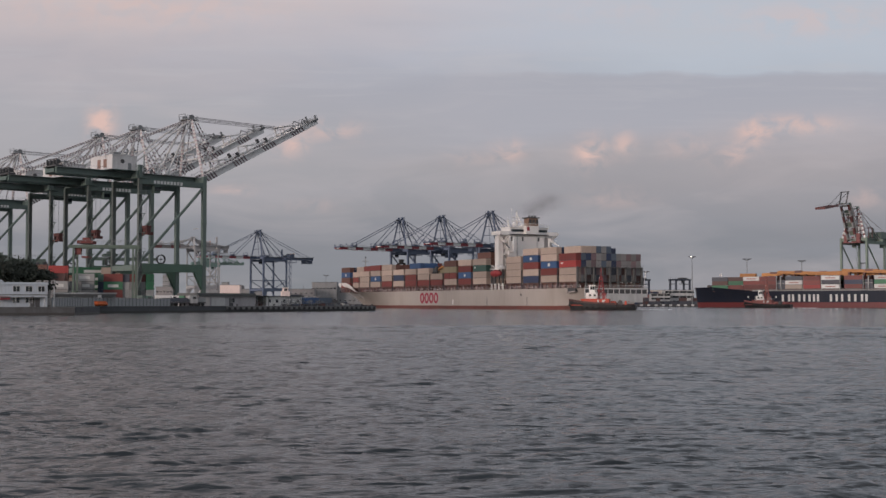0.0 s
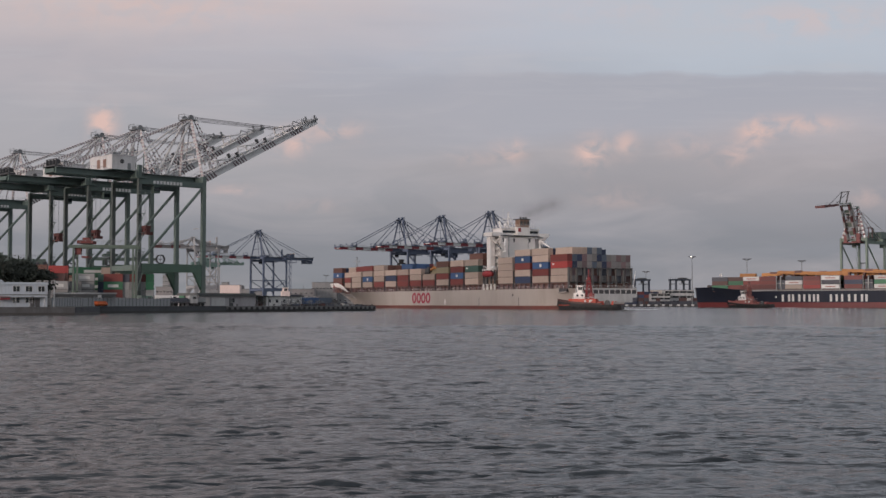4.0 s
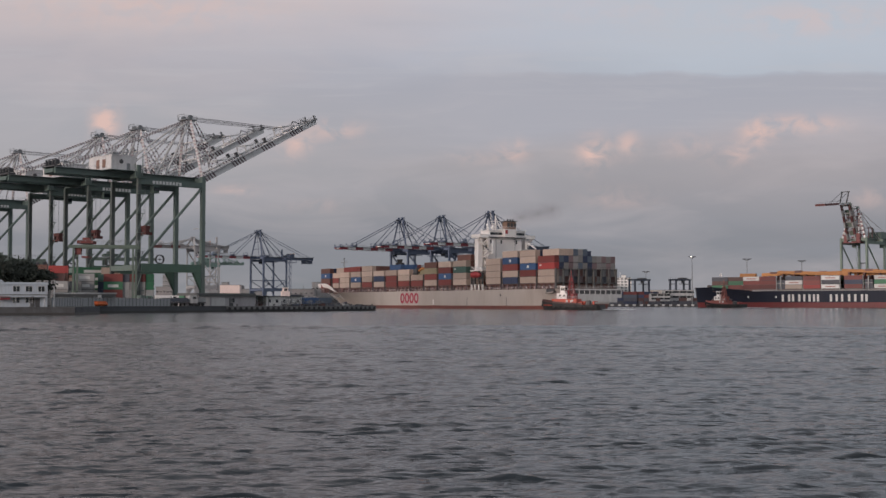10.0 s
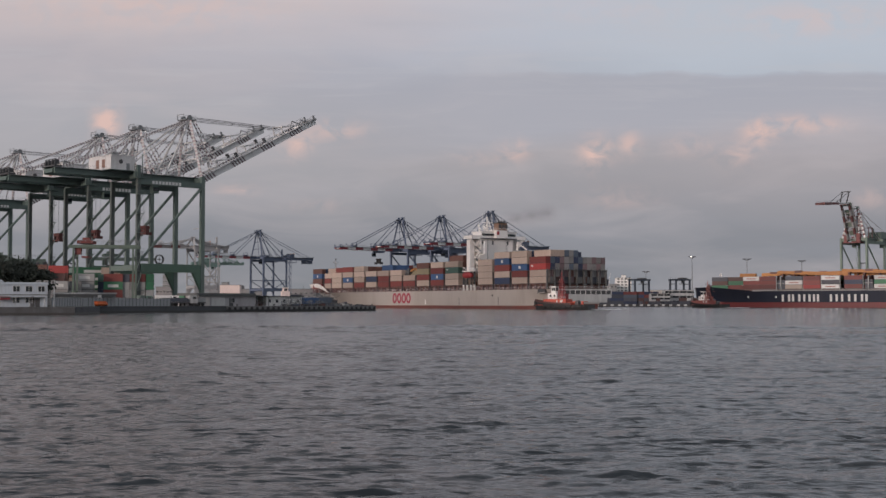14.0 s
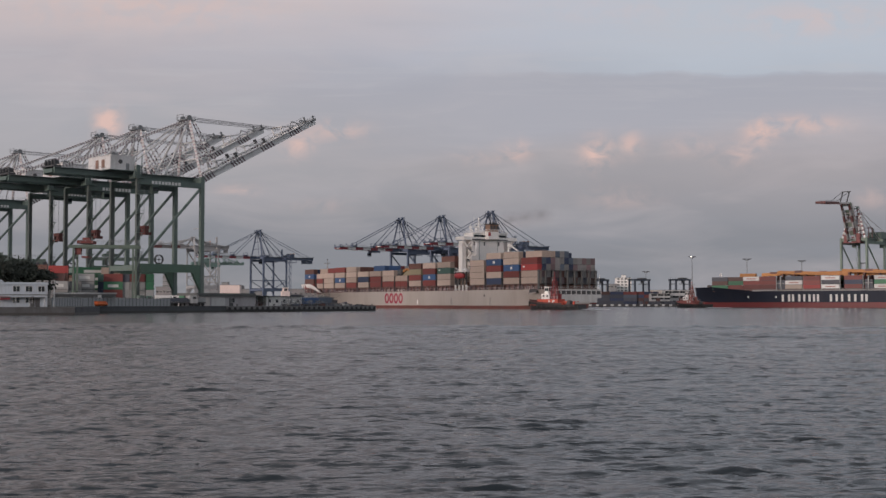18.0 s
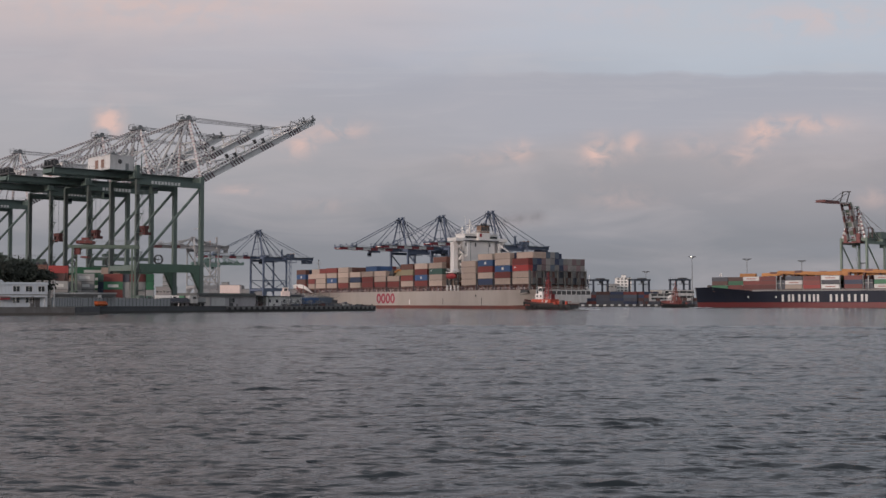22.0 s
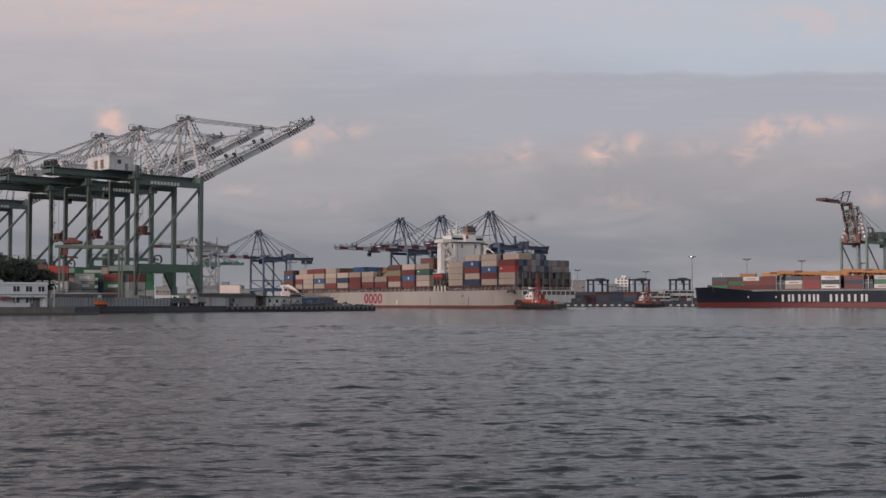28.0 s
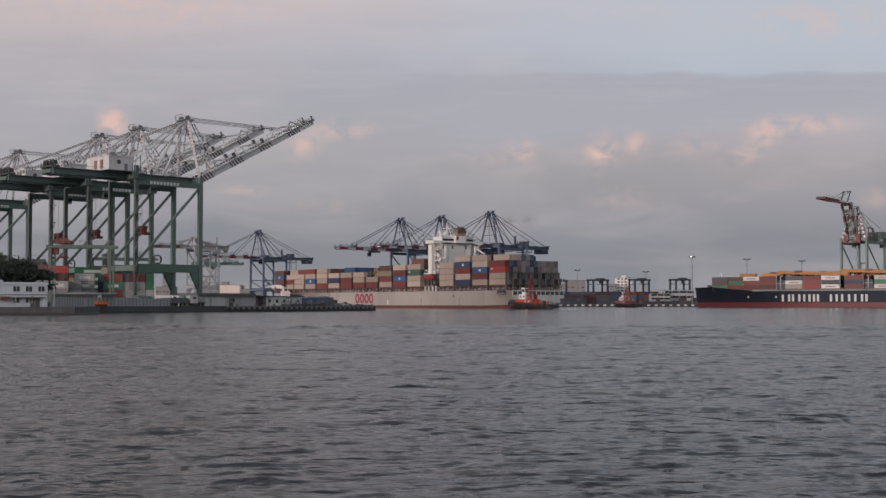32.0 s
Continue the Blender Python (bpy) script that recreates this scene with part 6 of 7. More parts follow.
workboat(-43.5, 420, 30, BOXES["navy"], BOXES["grey"], 1.0)
workboat(-40.9, 433, 205, BOXES["brown"], DARK, 0.8)
workboat(-42.2, 458, 40, BOXES["navy"], PINKWALL, 1.1)
workboat(-48.4, 428, 35, TUGBLACK, BOXES["slate"], 1.2)
workboat(-51.1, 418, 215, BOXES["slate"], BOXES["ash"], 1.0)
workboat(-47.4, 440, 20, BOXES["rust"], PALEWALL, 1.1)
workboat(-43.6, 444, 140, TUGBLACK, BOXES["ash"], 1.0)
workboat(-46.3, 462, 60, BOXES["slate"], BOXES["steelblue"], 1.1)
rng = random.Random(33)
for i in range(34):
    u = rng.random()
    x, y = -50 + 13 * u, 376 + 18 * u + rng.uniform(1, 6)
    g_ = thing("gear_rack", pose(x, y, QZ + 0.03, 0, 0, rng.uniform(0, 180)), "dark rack of poles and netting on the jetty", "rack", "gear on the jetty")
    hh, ww_ = rng.uniform(0.9, 2.6) * (1.2 - 0.5 * u), rng.uniform(0.6, 1.6)
    for s_ in (-1, 1):
        part("rack_post", Geo().tube((s_ * ww_, 0, 0), (s_ * ww_ * rng.uniform(0.6, 1), rng.uniform(-0.3, 0.3), hh), 0.06, 5), STEEL if i % 3 else DARK, g_)
    part("rack_bar", Geo().tube((-ww_ * 0.8, 0, hh * 0.8), (ww_ * 0.8, 0, hh * rng.uniform(0.6, 0.95)), 0.06, 5), STEEL, g_)
    part("netting", Geo().loft([[(xx * ww_, 0.35 * q * math.cos(a), 0.35 + 0.4 * q * math.sin(a)) for a in [k * math.pi / 3 for k in range(6)]] for xx, q in ((-0.8, 0.5), (-0.2, 1.0), (0.4, 0.8), (0.8, 0.3))], closed=True), rng.choice([DARK, BOXES["slate"], BOXES["rust"], BOXES["ash"], BOXES["steelblue"]]), g_)


raft = thing("rescue_boat", pose(-85.7, 312, QZ + 0.03, 0, 0, 62), "orange covered rescue boat standing on the quay", "boat")
part("boat_hull", Geo().loft([[(x, 0.85 * k * math.cos(a), 0.62 + 0.52 * k * math.sin(a)) for a in [i * math.pi / 5 for i in range(10)]] for x, k in ((-2.2, 0.3), (-1.7, 0.85), (0, 1.0), (1.6, 0.85), (2.3, 0.2))], closed=True), paint("boat_orange", (0.62, 0.13, 0.03), dirt=0.2), raft)
part("canopy", Geo().box(-1.9, 1.2, -0.55, 0.55, 0.9, 1.3), paint("boat_orange", (0.62, 0.13, 0.03)), raft)
for x in (-1.2, 1.2):
    part("cradle", Geo().box(x - 0.1, x + 0.1, -0.8, 0.8, 0, 0.35), DARK, raft)
flag = thing("lamp_post", pose(-89.1, 285, QZ), "thin white quay lamp post", "lamp post")
part("pole", Geo().tube((0, 0, 0), (0, 0, 4.6), 0.12, 8), WHITE, flag)
part("lamp_head", Geo().box(-0.5, 0.5, -0.12, 0.12, 4.6, 4.8), STEEL, flag)



# ---- container yard: place of the foot, heading, containers from the ground up ----
def yard_stack(x, y, yaw, colours, length=12.19, label=True):
    for i, c in enumerate(colours.split()):
        ob = part("shipping_container", container_mesh(c, length, 2.59), None)
        ob.matrix_basis = pose(x, y, QZ + 0.03 + i * 2.6, 0, 0, yaw)
        size = "forty-foot" if length > 7 else "twenty-foot"
        if c in ("green", "teal", "grey", "white") and i:
            part("livery_panel", Geo().box(-length * 0.28, length * 0.28, -1.236, -1.222, 0.8, 1.75), LETTER if c != "white" else BOXES["grey"], ob)
        tagged(ob, f"{c} ribbed {size} shipping container in a yard stack", "container", "containers in the yard")



yard_stack(-105.4, 414, 102, "grey grey grey slate", 12.19)
yard_stack(-109.3, 428, 102, "grey grey grey slate", 12.19)
yard_stack(-102.8, 414, 102, "grey grey grey maroon", 12.19)
yard_stack(-106.7, 428, 102, "grey grey grey maroon", 12.19)
yard_stack(-100.2, 414, 102, "grey grey grey maroon", 12.19)
yard_stack(-104.1, 428, 102, "grey grey grey maroon", 12.19)
yard_stack(-97.5, 414, 102, "grey grey green green", 12.19)
yard_stack(-101.4, 428, 102, "grey grey green green", 12.19)
yard_stack(-108.1, 408, 10, "grey red green red", 6.06)
yard_stack(-113.3, 424, 10, "grey red green red cream", 6.06)
yard_stack(-115.8, 402, 10, "grey grey grey grey", 6.06)
yard_stack(-112.5, 411, 100, "grey navy navy teal", 6.06)
yard_stack(-118.7, 398, 10, "grey grey ash", 6.06)
yard_stack(-121.8, 394, 10, "grey ash grey", 6.06)
yard_stack(-124.9, 404, 10, "grey grey grey brown scarlet", 6.06)
yard_stack(-126.4, 395, 10, "grey brown brown rust", 12.19)
yard_stack(-127.9, 392, 10, "grey grey brown brown brown", 6.06)
yard_stack(-132.6, 392, 10, "grey brown brown brown", 12.19)
yard_stack(-119.6, 425, 30, "grey grey green green green", 12.19)
yard_stack(-111.8, 452, 40, "grey grey teal green green", 12.19)
yard_stack(-145.9, 420, 134, "grey brown red grey red", 12.19)
yard_stack(-151.7, 410, 134, "grey red grey brown", 12.19)
yard_stack(-144.8, 440, 134, "grey green red brown grey", 12.19)
yard_stack(-139.9, 450, 134, "grey grey brown red red", 12.19)
yard_stack(-137.6, 470, 134, "grey blue red cream brown", 12.19)
yard_stack(97.5, 1012, 0, "slate navy steelblue navy", 12.19)
yard_stack(103.0, 1012, 8, "slate slate rust", 12.19)
yard_stack(112.1, 1045, 8, "slate steelblue navy slate", 12.19)
yard_stack(114.1, 1012, 95, "slate slate rust", 12.19)
yard_stack(119.6, 1012, 8, "maroon navy maroon slate", 12.19)
yard_stack(129.2, 1045, 0, "rust navy slate", 12.19)
yard_stack(130.6, 1012, 8, "slate slate slate rust", 12.19)
yard_stack(138.6, 1030, 95, "slate slate navy steelblue", 12.19)
yard_stack(141.7, 1012, 8, "slate navy slate navy", 12.19)
yard_stack(152.0, 1045, 95, "navy maroon steelblue rust", 12.19)
yard_stack(152.7, 1012, 0, "navy slate steelblue maroon", 12.19)
yard_stack(161.1, 1030, 95, "maroon rust maroon navy", 12.19)
yard_stack(163.8, 1012, 0, "slate rust navy maroon", 12.19)
yard_stack(169.3, 1012, 8, "slate slate maroon navy", 12.19)
yard_stack(161.4, 992, 90, "rust", 12.19)
yard_stack(166.1, 990, 4, "slate", 12.19)
yard_stack(171.2, 991, 90, "slate rust", 6.06)
yard_stack(176.3, 992, 90, "slate", 12.19)
yard_stack(181.3, 992, 0, "slate", 12.19)
yard_stack(186.6, 994, 0, "slate", 6.06)
yard_stack(191.2, 992, 0, "slate rust", 6.06)
yard_stack(196.1, 992, 4, "slate", 6.06)
yard_stack(201.3, 993, 0, "slate rust", 6.06)
yard_stack(186.7, 863, 145, "red red red orange", 12.19)
yard_stack(207.0, 879, 145, "orange red white orange", 12.19)
yard_stack(221.5, 870, 145, "red red brown white", 12.19)
yard_stack(240.8, 880, 145, "orange white orange orange", 12.19)
yard_stack(255.8, 874, 145, "white white red orange", 12.19)
yard_stack(272.2, 873, 145, "white orange white orange", 12.19)
yard_stack(289.5, 875, 145, "orange red red brown", 12.19)
yard_stack(303.8, 868, 145, "orange orange orange white", 12.19)
yard_stack(-183.5, 1109, 50, "maroon", 12.19)
yard_stack(-174.1, 1107, 134, "slate navy", 12.19)
yard_stack(-164.7, 1105, 50, "steelblue", 12.19)
yard_stack(-157.5, 1118, 134, "maroon slate", 12.19)
yard_stack(-147.7, 1113, 134, "slate maroon slate", 12.19)
yard_stack(-137.5, 1104, 50, "rust slate slate", 12.19)
yard_stack(-128.9, 1108, 50, "slate steelblue navy", 12.19)
yard_stack(-122.2, 1130, 134, "slate rust", 12.19)
yard_stack(-111.3, 1113, 10, "slate", 12.19)
yard_stack(-41.3, 967, 135, "slate rust slate rust", 12.19)
yard_stack(-31.7, 970, 135, "maroon navy navy slate", 12.19)
yard_stack(-21.9, 965, 135, "navy navy slate", 12.19)
yard_stack(-12.7, 998, 135, "slate maroon navy", 12.19)
yard_stack(-2.7, 993, 135, "slate maroon navy", 12.19)
yard_stack(7.0, 965, 135, "navy slate rust slate", 12.19)
yard_stack(17.0, 984, 135, "navy slate navy", 12.19)
yard_stack(26.3, 964, 135, "maroon slate slate", 12.19)
yard_stack(36.8, 988, 135, "rust slate navy", 12.19)
yard_stack(46.7, 987, 135, "steelblue maroon steelblue", 12.19)


# ---- yard gantry cranes on tyres: local x along the beam ----
def yard_gantry(name, m, label, span, clear, leg, cab, group="", base=6.4, trolley_at=0.3, stout=0.32):
    c = thing(name, m, label, "yard crane", group)
    for x in (-span / 2, span / 2):
        for y in (-base / 2, base / 2):
            part("leg", Geo().box(x - stout, x + stout, y - stout, y + stout, 1.4, clear), leg, c)
            for k in (-0.9, 0.9):
                part("wheel", Geo().tube((x - 0.35, y + k, 0.75), (x + 0.35, y + k, 0.75), 0.75, 12), RUBBER, c)
        part("sill_beam", Geo().box(x - 0.5, x + 0.5, -base / 2 - 1.4, base / 2 + 1.4, 1.3, 2.2), leg, c)
        part("side_tie", Geo().box(x - 0.3, x + 0.3, -base / 2, base / 2, clear - 3.2, clear - 2.6), leg, c)
    for y in (-base / 2, base / 2):
        part("top_beam", Geo().box(-span / 2 - 1.4, span / 2 + 1.4, y - stout - 0.03, y + stout + 0.03, clear, clear + 0.6 + 1.25 * stout), leg, c)
        g = Geo().tube((-span / 2 - 1.4, y * 1.2, clear + 2.4), (span / 2 + 1.4, y * 1.2, clear + 2.4), 0.05, 4)
        for i in range(13):
            x = -span / 2 - 1.4 + (span + 2.8) * i / 12
            g.tube((x, y * 1.2, clear + 1.4), (x, y * 1.2, clear + 2.4), 0.05, 4)
        part("handrail", g, STEEL, c)
    part("power_house", Geo().box(-span / 2 - 0.9, -span / 2 + 0.9, -2.2, 2.2, 2.2, 4.6), leg, c)
    tr = new("trolley")
    tr.parent = c
    tr.empty_display_size = 0.4
    tr.matrix_basis = pose(-span / 2 + span * trolley_at, 0, clear + 1.4)
    part("trolley_frame", Geo().box(-2.4, 2.4, -base / 2, base / 2, 0, 0.9).box(-1.1, 1.1, -1.3, 1.3, 0.9, 1.9 if stout < 0.5 else 1.2), cab, tr)
    part("cab", Geo().box(-3.0, -1.2, -base / 2 + 0.3, -base / 2 + 2.1, -3.4, -1.3), cab, tr)
    part("headblock", Geo().box(-1.0, 1.0, -3.0, 3.0, -4.4, -3.9), cab, tr)
    for x in (-0.8, 0.8):
        for y in (-1.5, 1.5):
            part("rope", Geo().tube((x, y, -3.9), (x, y, 0), 0.04, 4), STEEL, tr)
    return c, tr



RTG_X, RTG_Y, RTG_TOP = -104.7, 385, 17.8 + 1.4
rtg, rtg_trolley = yard_gantry("yard_gantry", pose(RTG_X, RTG_Y, QZ, 0, 0, 6), "green rubber-tyred yard gantry with red trolley", 17.9, 17.8, paint("gantry_dark_green", (0.105, 0.145, 0.118), dirt=0.35), RED, stout=0.27)
rtg_far, _tr = yard_gantry("yard_gantry", pose(198.1, 1040, QZ, 0, 0, 38), "dark blue yard gantry crane", 17.0, 19.9, paint("gantry_slate", (0.05, 0.06, 0.085)), DARK, "blue yard gantries on the far terminal", trolley_at=0.7, stout=0.62)
for x, y in ((132.0, 1060), (165.6, 1050), (98.7, 1080), (-210.6, 640)):
    copy_thing(rtg_far, pose(x, y, QZ, 0, 0, 38))
rtg_b, _tr = yard_gantry("yard_gantry", pose(-121.6, 470, QZ, 0, 0, 25), "green rubber-tyred yard gantry among container stacks", 22, 17, GREEN, DGREEN)
rtg_c = copy_thing(rtg_b, pose(-166.7, 480, QZ, 0, 0, 25))



def light_mast(x, y, h, lit=False):
    m = thing("light_mast", pose(x, y, QZ), "tall steel yard light mast with lamp crown", "light mast", "light masts on the terminals")
    part("pole", Geo().tube((0, 0, 0), (0, 0, h), 0.42, 10, r2=0.2), STEEL, m)
    part("lamp_ring", Geo().tube((0, 0, h), (0, 0, h + 0.3), 1.1, 10), STEEL, m)
    for i in range(6):
        a = i * math.pi / 3
        g = Geo().beam((math.cos(a), math.sin(a), h + 0.2), (2.6 * math.cos(a), 2.6 * math.sin(a), h + 0.9), 0.25).box(2.6 * math.cos(a) - 0.5, 2.6 * math.cos(a) + 0.5, 2.6 * math.sin(a) - 0.5, 2.6 * math.sin(a) + 0.5, h + 0.7, h + 1.2)
        part("floodlight", g, LAMP if lit and i == 4 else DARK, m)
    return m


LAMP = bpy.data.materials.new("lit_floodlight")
LAMP.use_nodes = True
LAMP.node_tree.nodes["Principled BSDF"].inputs["Emission Color"].default_value = (1.0, 0.85, 0.72, 1)
LAMP.node_tree.nodes["Principled BSDF"].inputs["Emission Strength"].default_value = 1.6

light_mast(198.4, 990, 37.0, True)
light_mast(220.1, 900, 32.0, False)
light_mast(277.1, 960, 32.8, False)
light_mast(323.3, 960, 31.1, False)
light_mast(116.8, 1080, 29.0, False)
light_mast(177.9, 1090, 27.8, False)
light_mast(-117.6, 1250, 28.3, False)


# ---- distant town and terminal buildings ----
building("apartment_block", 196.4, 1350, 16.0, 14, 28.7, "white apartment block with dark window rows", WHITE, floors=9, bays=4, win=(2.4, 1.25))
building("apartment_block", 197.5, 1356, 4.3, 6, 31.6, "white stair tower of an apartment block", WHITE, floors=1, bays=1, win=(1.0, 1.0))
building("terminal_building", 175.0, 1000, 15.5, 14, 8.7, "cream three-storey terminal building with dark window bands", PALEWALL, floors=3, bays=3, win=(4.6, 1.5))
building("terminal_building", 192.3, 1012, 23.9, 14, 11.6, "cream terminal building with long dark window bands", PALEWALL, floors=3, bays=4, win=(5.4, 1.7))
building("warehouse", 133.0, 1250, 20.5, 16, 23.8, "pinkish flat-roofed warehouse block", PINKWALL, floors=2, bays=4, win=(2.0, 1.2))
building("warehouse", 225.1, 1300, 17.7, 16, 14.6, "pale warehouse with low roof", CREAMWALL, floors=1, bays=4, win=(2, 1.2))
building("warehouse", 181.1, 1330, 10.3, 16, 21.6, "grey town block with small windows", GREYWALL, floors=4, bays=3, win=(1.6, 1.1))
building("warehouse", 220.8, 1400, 24.2, 16, 13.8, "pinkish town block with small windows", PINKWALL, floors=3, bays=5, win=(1.8, 1.1))
building("warehouse", 120.1, 1420, 38.7, 16, 21.7, "grey town block behind the quay", GREYWALL, floors=3, bays=8, win=(1.6, 1.1))
building("warehouse", -201.7, 900, 12.3, 16, 12.8, "pinkish warehouse beyond the yard", PINKWALL, floors=2, bays=5, win=(1.6, 1.2))
building("warehouse", -289.5, 1300, 7.1, 12, 30.6, "grey tower block beyond the yard", GREYWALL, floors=7, bays=3, win=(1.4, 1.0))
building("warehouse", -227.5, 1300, 34.3, 18, 19.4, "pale grey block with flat roof", PINKWALL, floors=3, bays=7, win=(2.2, 1.4))
building("warehouse", -231.6, 1320, 7.2, 8, 23.2, "grey roof house on a block", GREYWALL, floors=1, bays=2, win=(1.4, 1.2))
building("warehouse", -214.8, 1250, 21.0, 10, 19.2, "sunlit salmon-pink block with flat roof", SUNPINK, floors=1, bays=3, win=(1.4, 1.2))
building("warehouse", -187.3, 1230, 23.5, 12, 15.0, "low grey shed with flat roof", GREYWALL, floors=1, bays=4, win=(1.4, 1.2))
building("warehouse", -124.1, 1300, 26.0, 18, 22.9, "grey warehouse with dark windows", GREYWALL, floors=2, bays=7, win=(2.2, 1.6))
building("warehouse", -146.0, 1280, 26.8, 16, 15.6, "dull pinkish warehouse behind the jetty", PINKWALL, floors=2, bays=5, win=(1.8, 1.3))
building("warehouse", -100.6, 1310, 29.8, 16, 18.3, "long grey warehouse behind the quay", GREYWALL, floors=2, bays=6, win=(1.8, 1.3))
building("warehouse", -53.5, 1400, 76.4, 16, 18.2, "grey long warehouse behind the cranes", PINKWALL, floors=2, bays=10, win=(1.8, 1.3))

tent = thing("storage_tent", pose(-82.5, 372, QZ, 0, 0, 20), "pale pitched storage tent beside the crane", "tent")
part("canvas", Geo().add([(-3.5, -2.5, 1.6), (3.5, -2.5, 1.6), (3.5, 2.5, 1.6), (-3.5, 2.5, 1.6), (-3.5, 0, 3.2), (3.5, 0, 3.2)], [(0, 1, 5, 4), (2, 3, 4, 5), (1, 2, 5), (3, 0, 4), (3, 2, 1, 0)]), CANVAS, tent)
for x in (-3.3, 3.3):
    for y in (-2.3, 2.3):
        part("tent_pole", Geo().tube((x, y, 0), (x, y, 1.6), 0.08, 6), STEEL, tent)



def yard_truck(x, y, yaw, cab, box):
    t = thing("yard_truck", pose(x, y, QZ + 0.03, 0, 0, yaw), "yard truck with flat trailer parked by the quay wall", "truck", "trucks parked on the quay")
    part("chassis", Geo().box(-5.5, 2.2, -1.1, 1.1, 0.75, 1.1), DARK, t)
    c = part("cab", Geo().add([(2.2, -1.15, 0.8), (4.3, -1.15, 0.8), (4.3, -1.15, 2.0), (3.9, -1.15, 3.0), (2.2, -1.15, 3.0), (2.2, 1.15, 0.8), (4.3, 1.15, 0.8), (4.3, 1.15, 2.0), (3.9, 1.15, 3.0), (2.2, 1.15, 3.0)],
             [(0, 1, 2, 3, 4), (9, 8, 7, 6, 5), (0, 5, 6, 1), (1, 6, 7, 2), (2, 7, 8, 3), (3, 8, 9, 4), (4, 9, 5, 0)]), cab, t)
    part("windscreen", Geo().box(4.05, 4.2, -1.0, 1.0, 2.1, 2.7), GLASS, c)
    for s in (-1.17, 1.17):
        part("side_window", Geo().box(2.9, 3.8, s - 0.02, s + 0.02, 2.0, 2.7), GLASS, c)
    part("load", Geo().box(-5.4, 1.6, -1.1, 1.1, 1.15, 2.3), box, t)
    for xx in (-4.6, -3.4, 2.9):
        for s in (-1, 1):
            part("wheel", Geo().tube((xx, s * 0.75, 0.48), (xx, s * 1.1, 0.48), 0.48, 12), RUBBER, t)



yard_truck(-74.3, 354, 30, PALEWALL, BOXES["slate"])
yard_truck(-73.7, 357, 200, WHITE, BOXES["grey"])
yard_truck(-77.2, 360, 60, BOXES["green"], BOXES["white"])
yard_truck(-91.1, 372, 10, BOXES["teal"], BOXES["grey"])


# ---- trees behind the office ----
LEAF = paint("dark_leaves", (0.040, 0.049, 0.036), rough=0.7, dirt=0.0, shift=0.3, scale=3.0, bump=0, streak=0)
BARK = paint("tree_bark", (0.07, 0.055, 0.045), rough=0.9, dirt=0.3, scale=2.0)


def tree(x, y, h, r, seed):
    rg = random.Random(seed)
    t = thing("tree", pose(x, y, QZ), "dark broad-leaved tree behind the harbour office", "tree", "trees behind the office")
    g = Geo()
    g.tube((0, 0, 0), (0.2, 0.1, h * 0.45), 0.22, 8, r2=0.13)
    ends = []
    for i in range(12):
        a, k = i * 0.9 + rg.random(), rg.uniform(0.25, 0.45)
        p = Vector((0.2 * k, 0.1 * k, h * k))
        q = p + Vector((math.cos(a) * r * rg.uniform(0.2, 0.95), math.sin(a) * r * 0.6, h * rg.uniform(0.15, 0.5)))
        g.tube(p, q, 0.10, 6, r2=0.04)
        ends.append(q)
    part("trunk", g, BARK, t)
    lf = Geo()
    for i in range(1700):
        e = rg.choice(ends)
        d = Vector((rg.gauss(0, 1), rg.gauss(0, 1), rg.gauss(0, 0.75)))
        c = e + d * r * 0.25
        s = rg.uniform(0.25, 0.5)
        u = Vector((rg.gauss(0, 1), rg.gauss(0, 1), rg.gauss(0, 1))).normalized()
        v = u.orthogonal().normalized()
        lf.add([c - u * s, c + v * s * 0.5, c + u * s, c - v * s * 0.5], [(0, 1, 2, 3)])
    part("crown", lf, LEAF, t, kind="stuff")



tree(-109.6, 300, 12.7, 3.6, 3)
tree(-104.4, 296, 12.4, 3.4, 4)
tree(-104.5, 304, 11.9, 3.2, 5)
tree(-100.8, 300, 11.6, 3.1, 6)
tree(-100.4, 306, 11.0, 3.0, 7)
tree(-96.9, 302, 9.5, 2.4, 8)
tree(-104.8, 314, 11.0, 2.8, 9)
tree(-110.5, 310, 11.7, 3.2, 10)

# pale crane far behind the yard and a teal one beyond the jetty
FARGREY = paint("crane_faded_grey", (0.40, 0.39, 0.395), dirt=0.3)
crane_p, _b = gantry_crane("gantry_crane", pose(-182.5, 900, QZ, 0, 0, 215), "pale grey ship-to-shore crane far behind the yard", "", FARGREY, FARGREY, BOXES["ash"], MATS["faded_red"], slim=0.5, zg=40.0, za=47.5, gauge=18, back=10, reach=28, lift=0, half=7, house=(-14, -10, 1.6, 2.4), spreader=False, lettering=False, stairs=False)
TEAL = paint("crane_teal", (0.16, 0.25, 0.23), dirt=0.25)
crane_t, _b = gantry_crane("gantry_crane", pose(-214.0, 1180, QZ, 0, 0, 25), "pale teal ship-to-shore crane beyond the jetty", "", FARGREY, TEAL, TEAL, TEAL, slim=0.6, zg=36.8, za=46.7, gauge=16, back=8, reach=22, lift=0, half=7, house=(-14, -8, 4, 3), spreader=False, lettering=False, stairs=False)
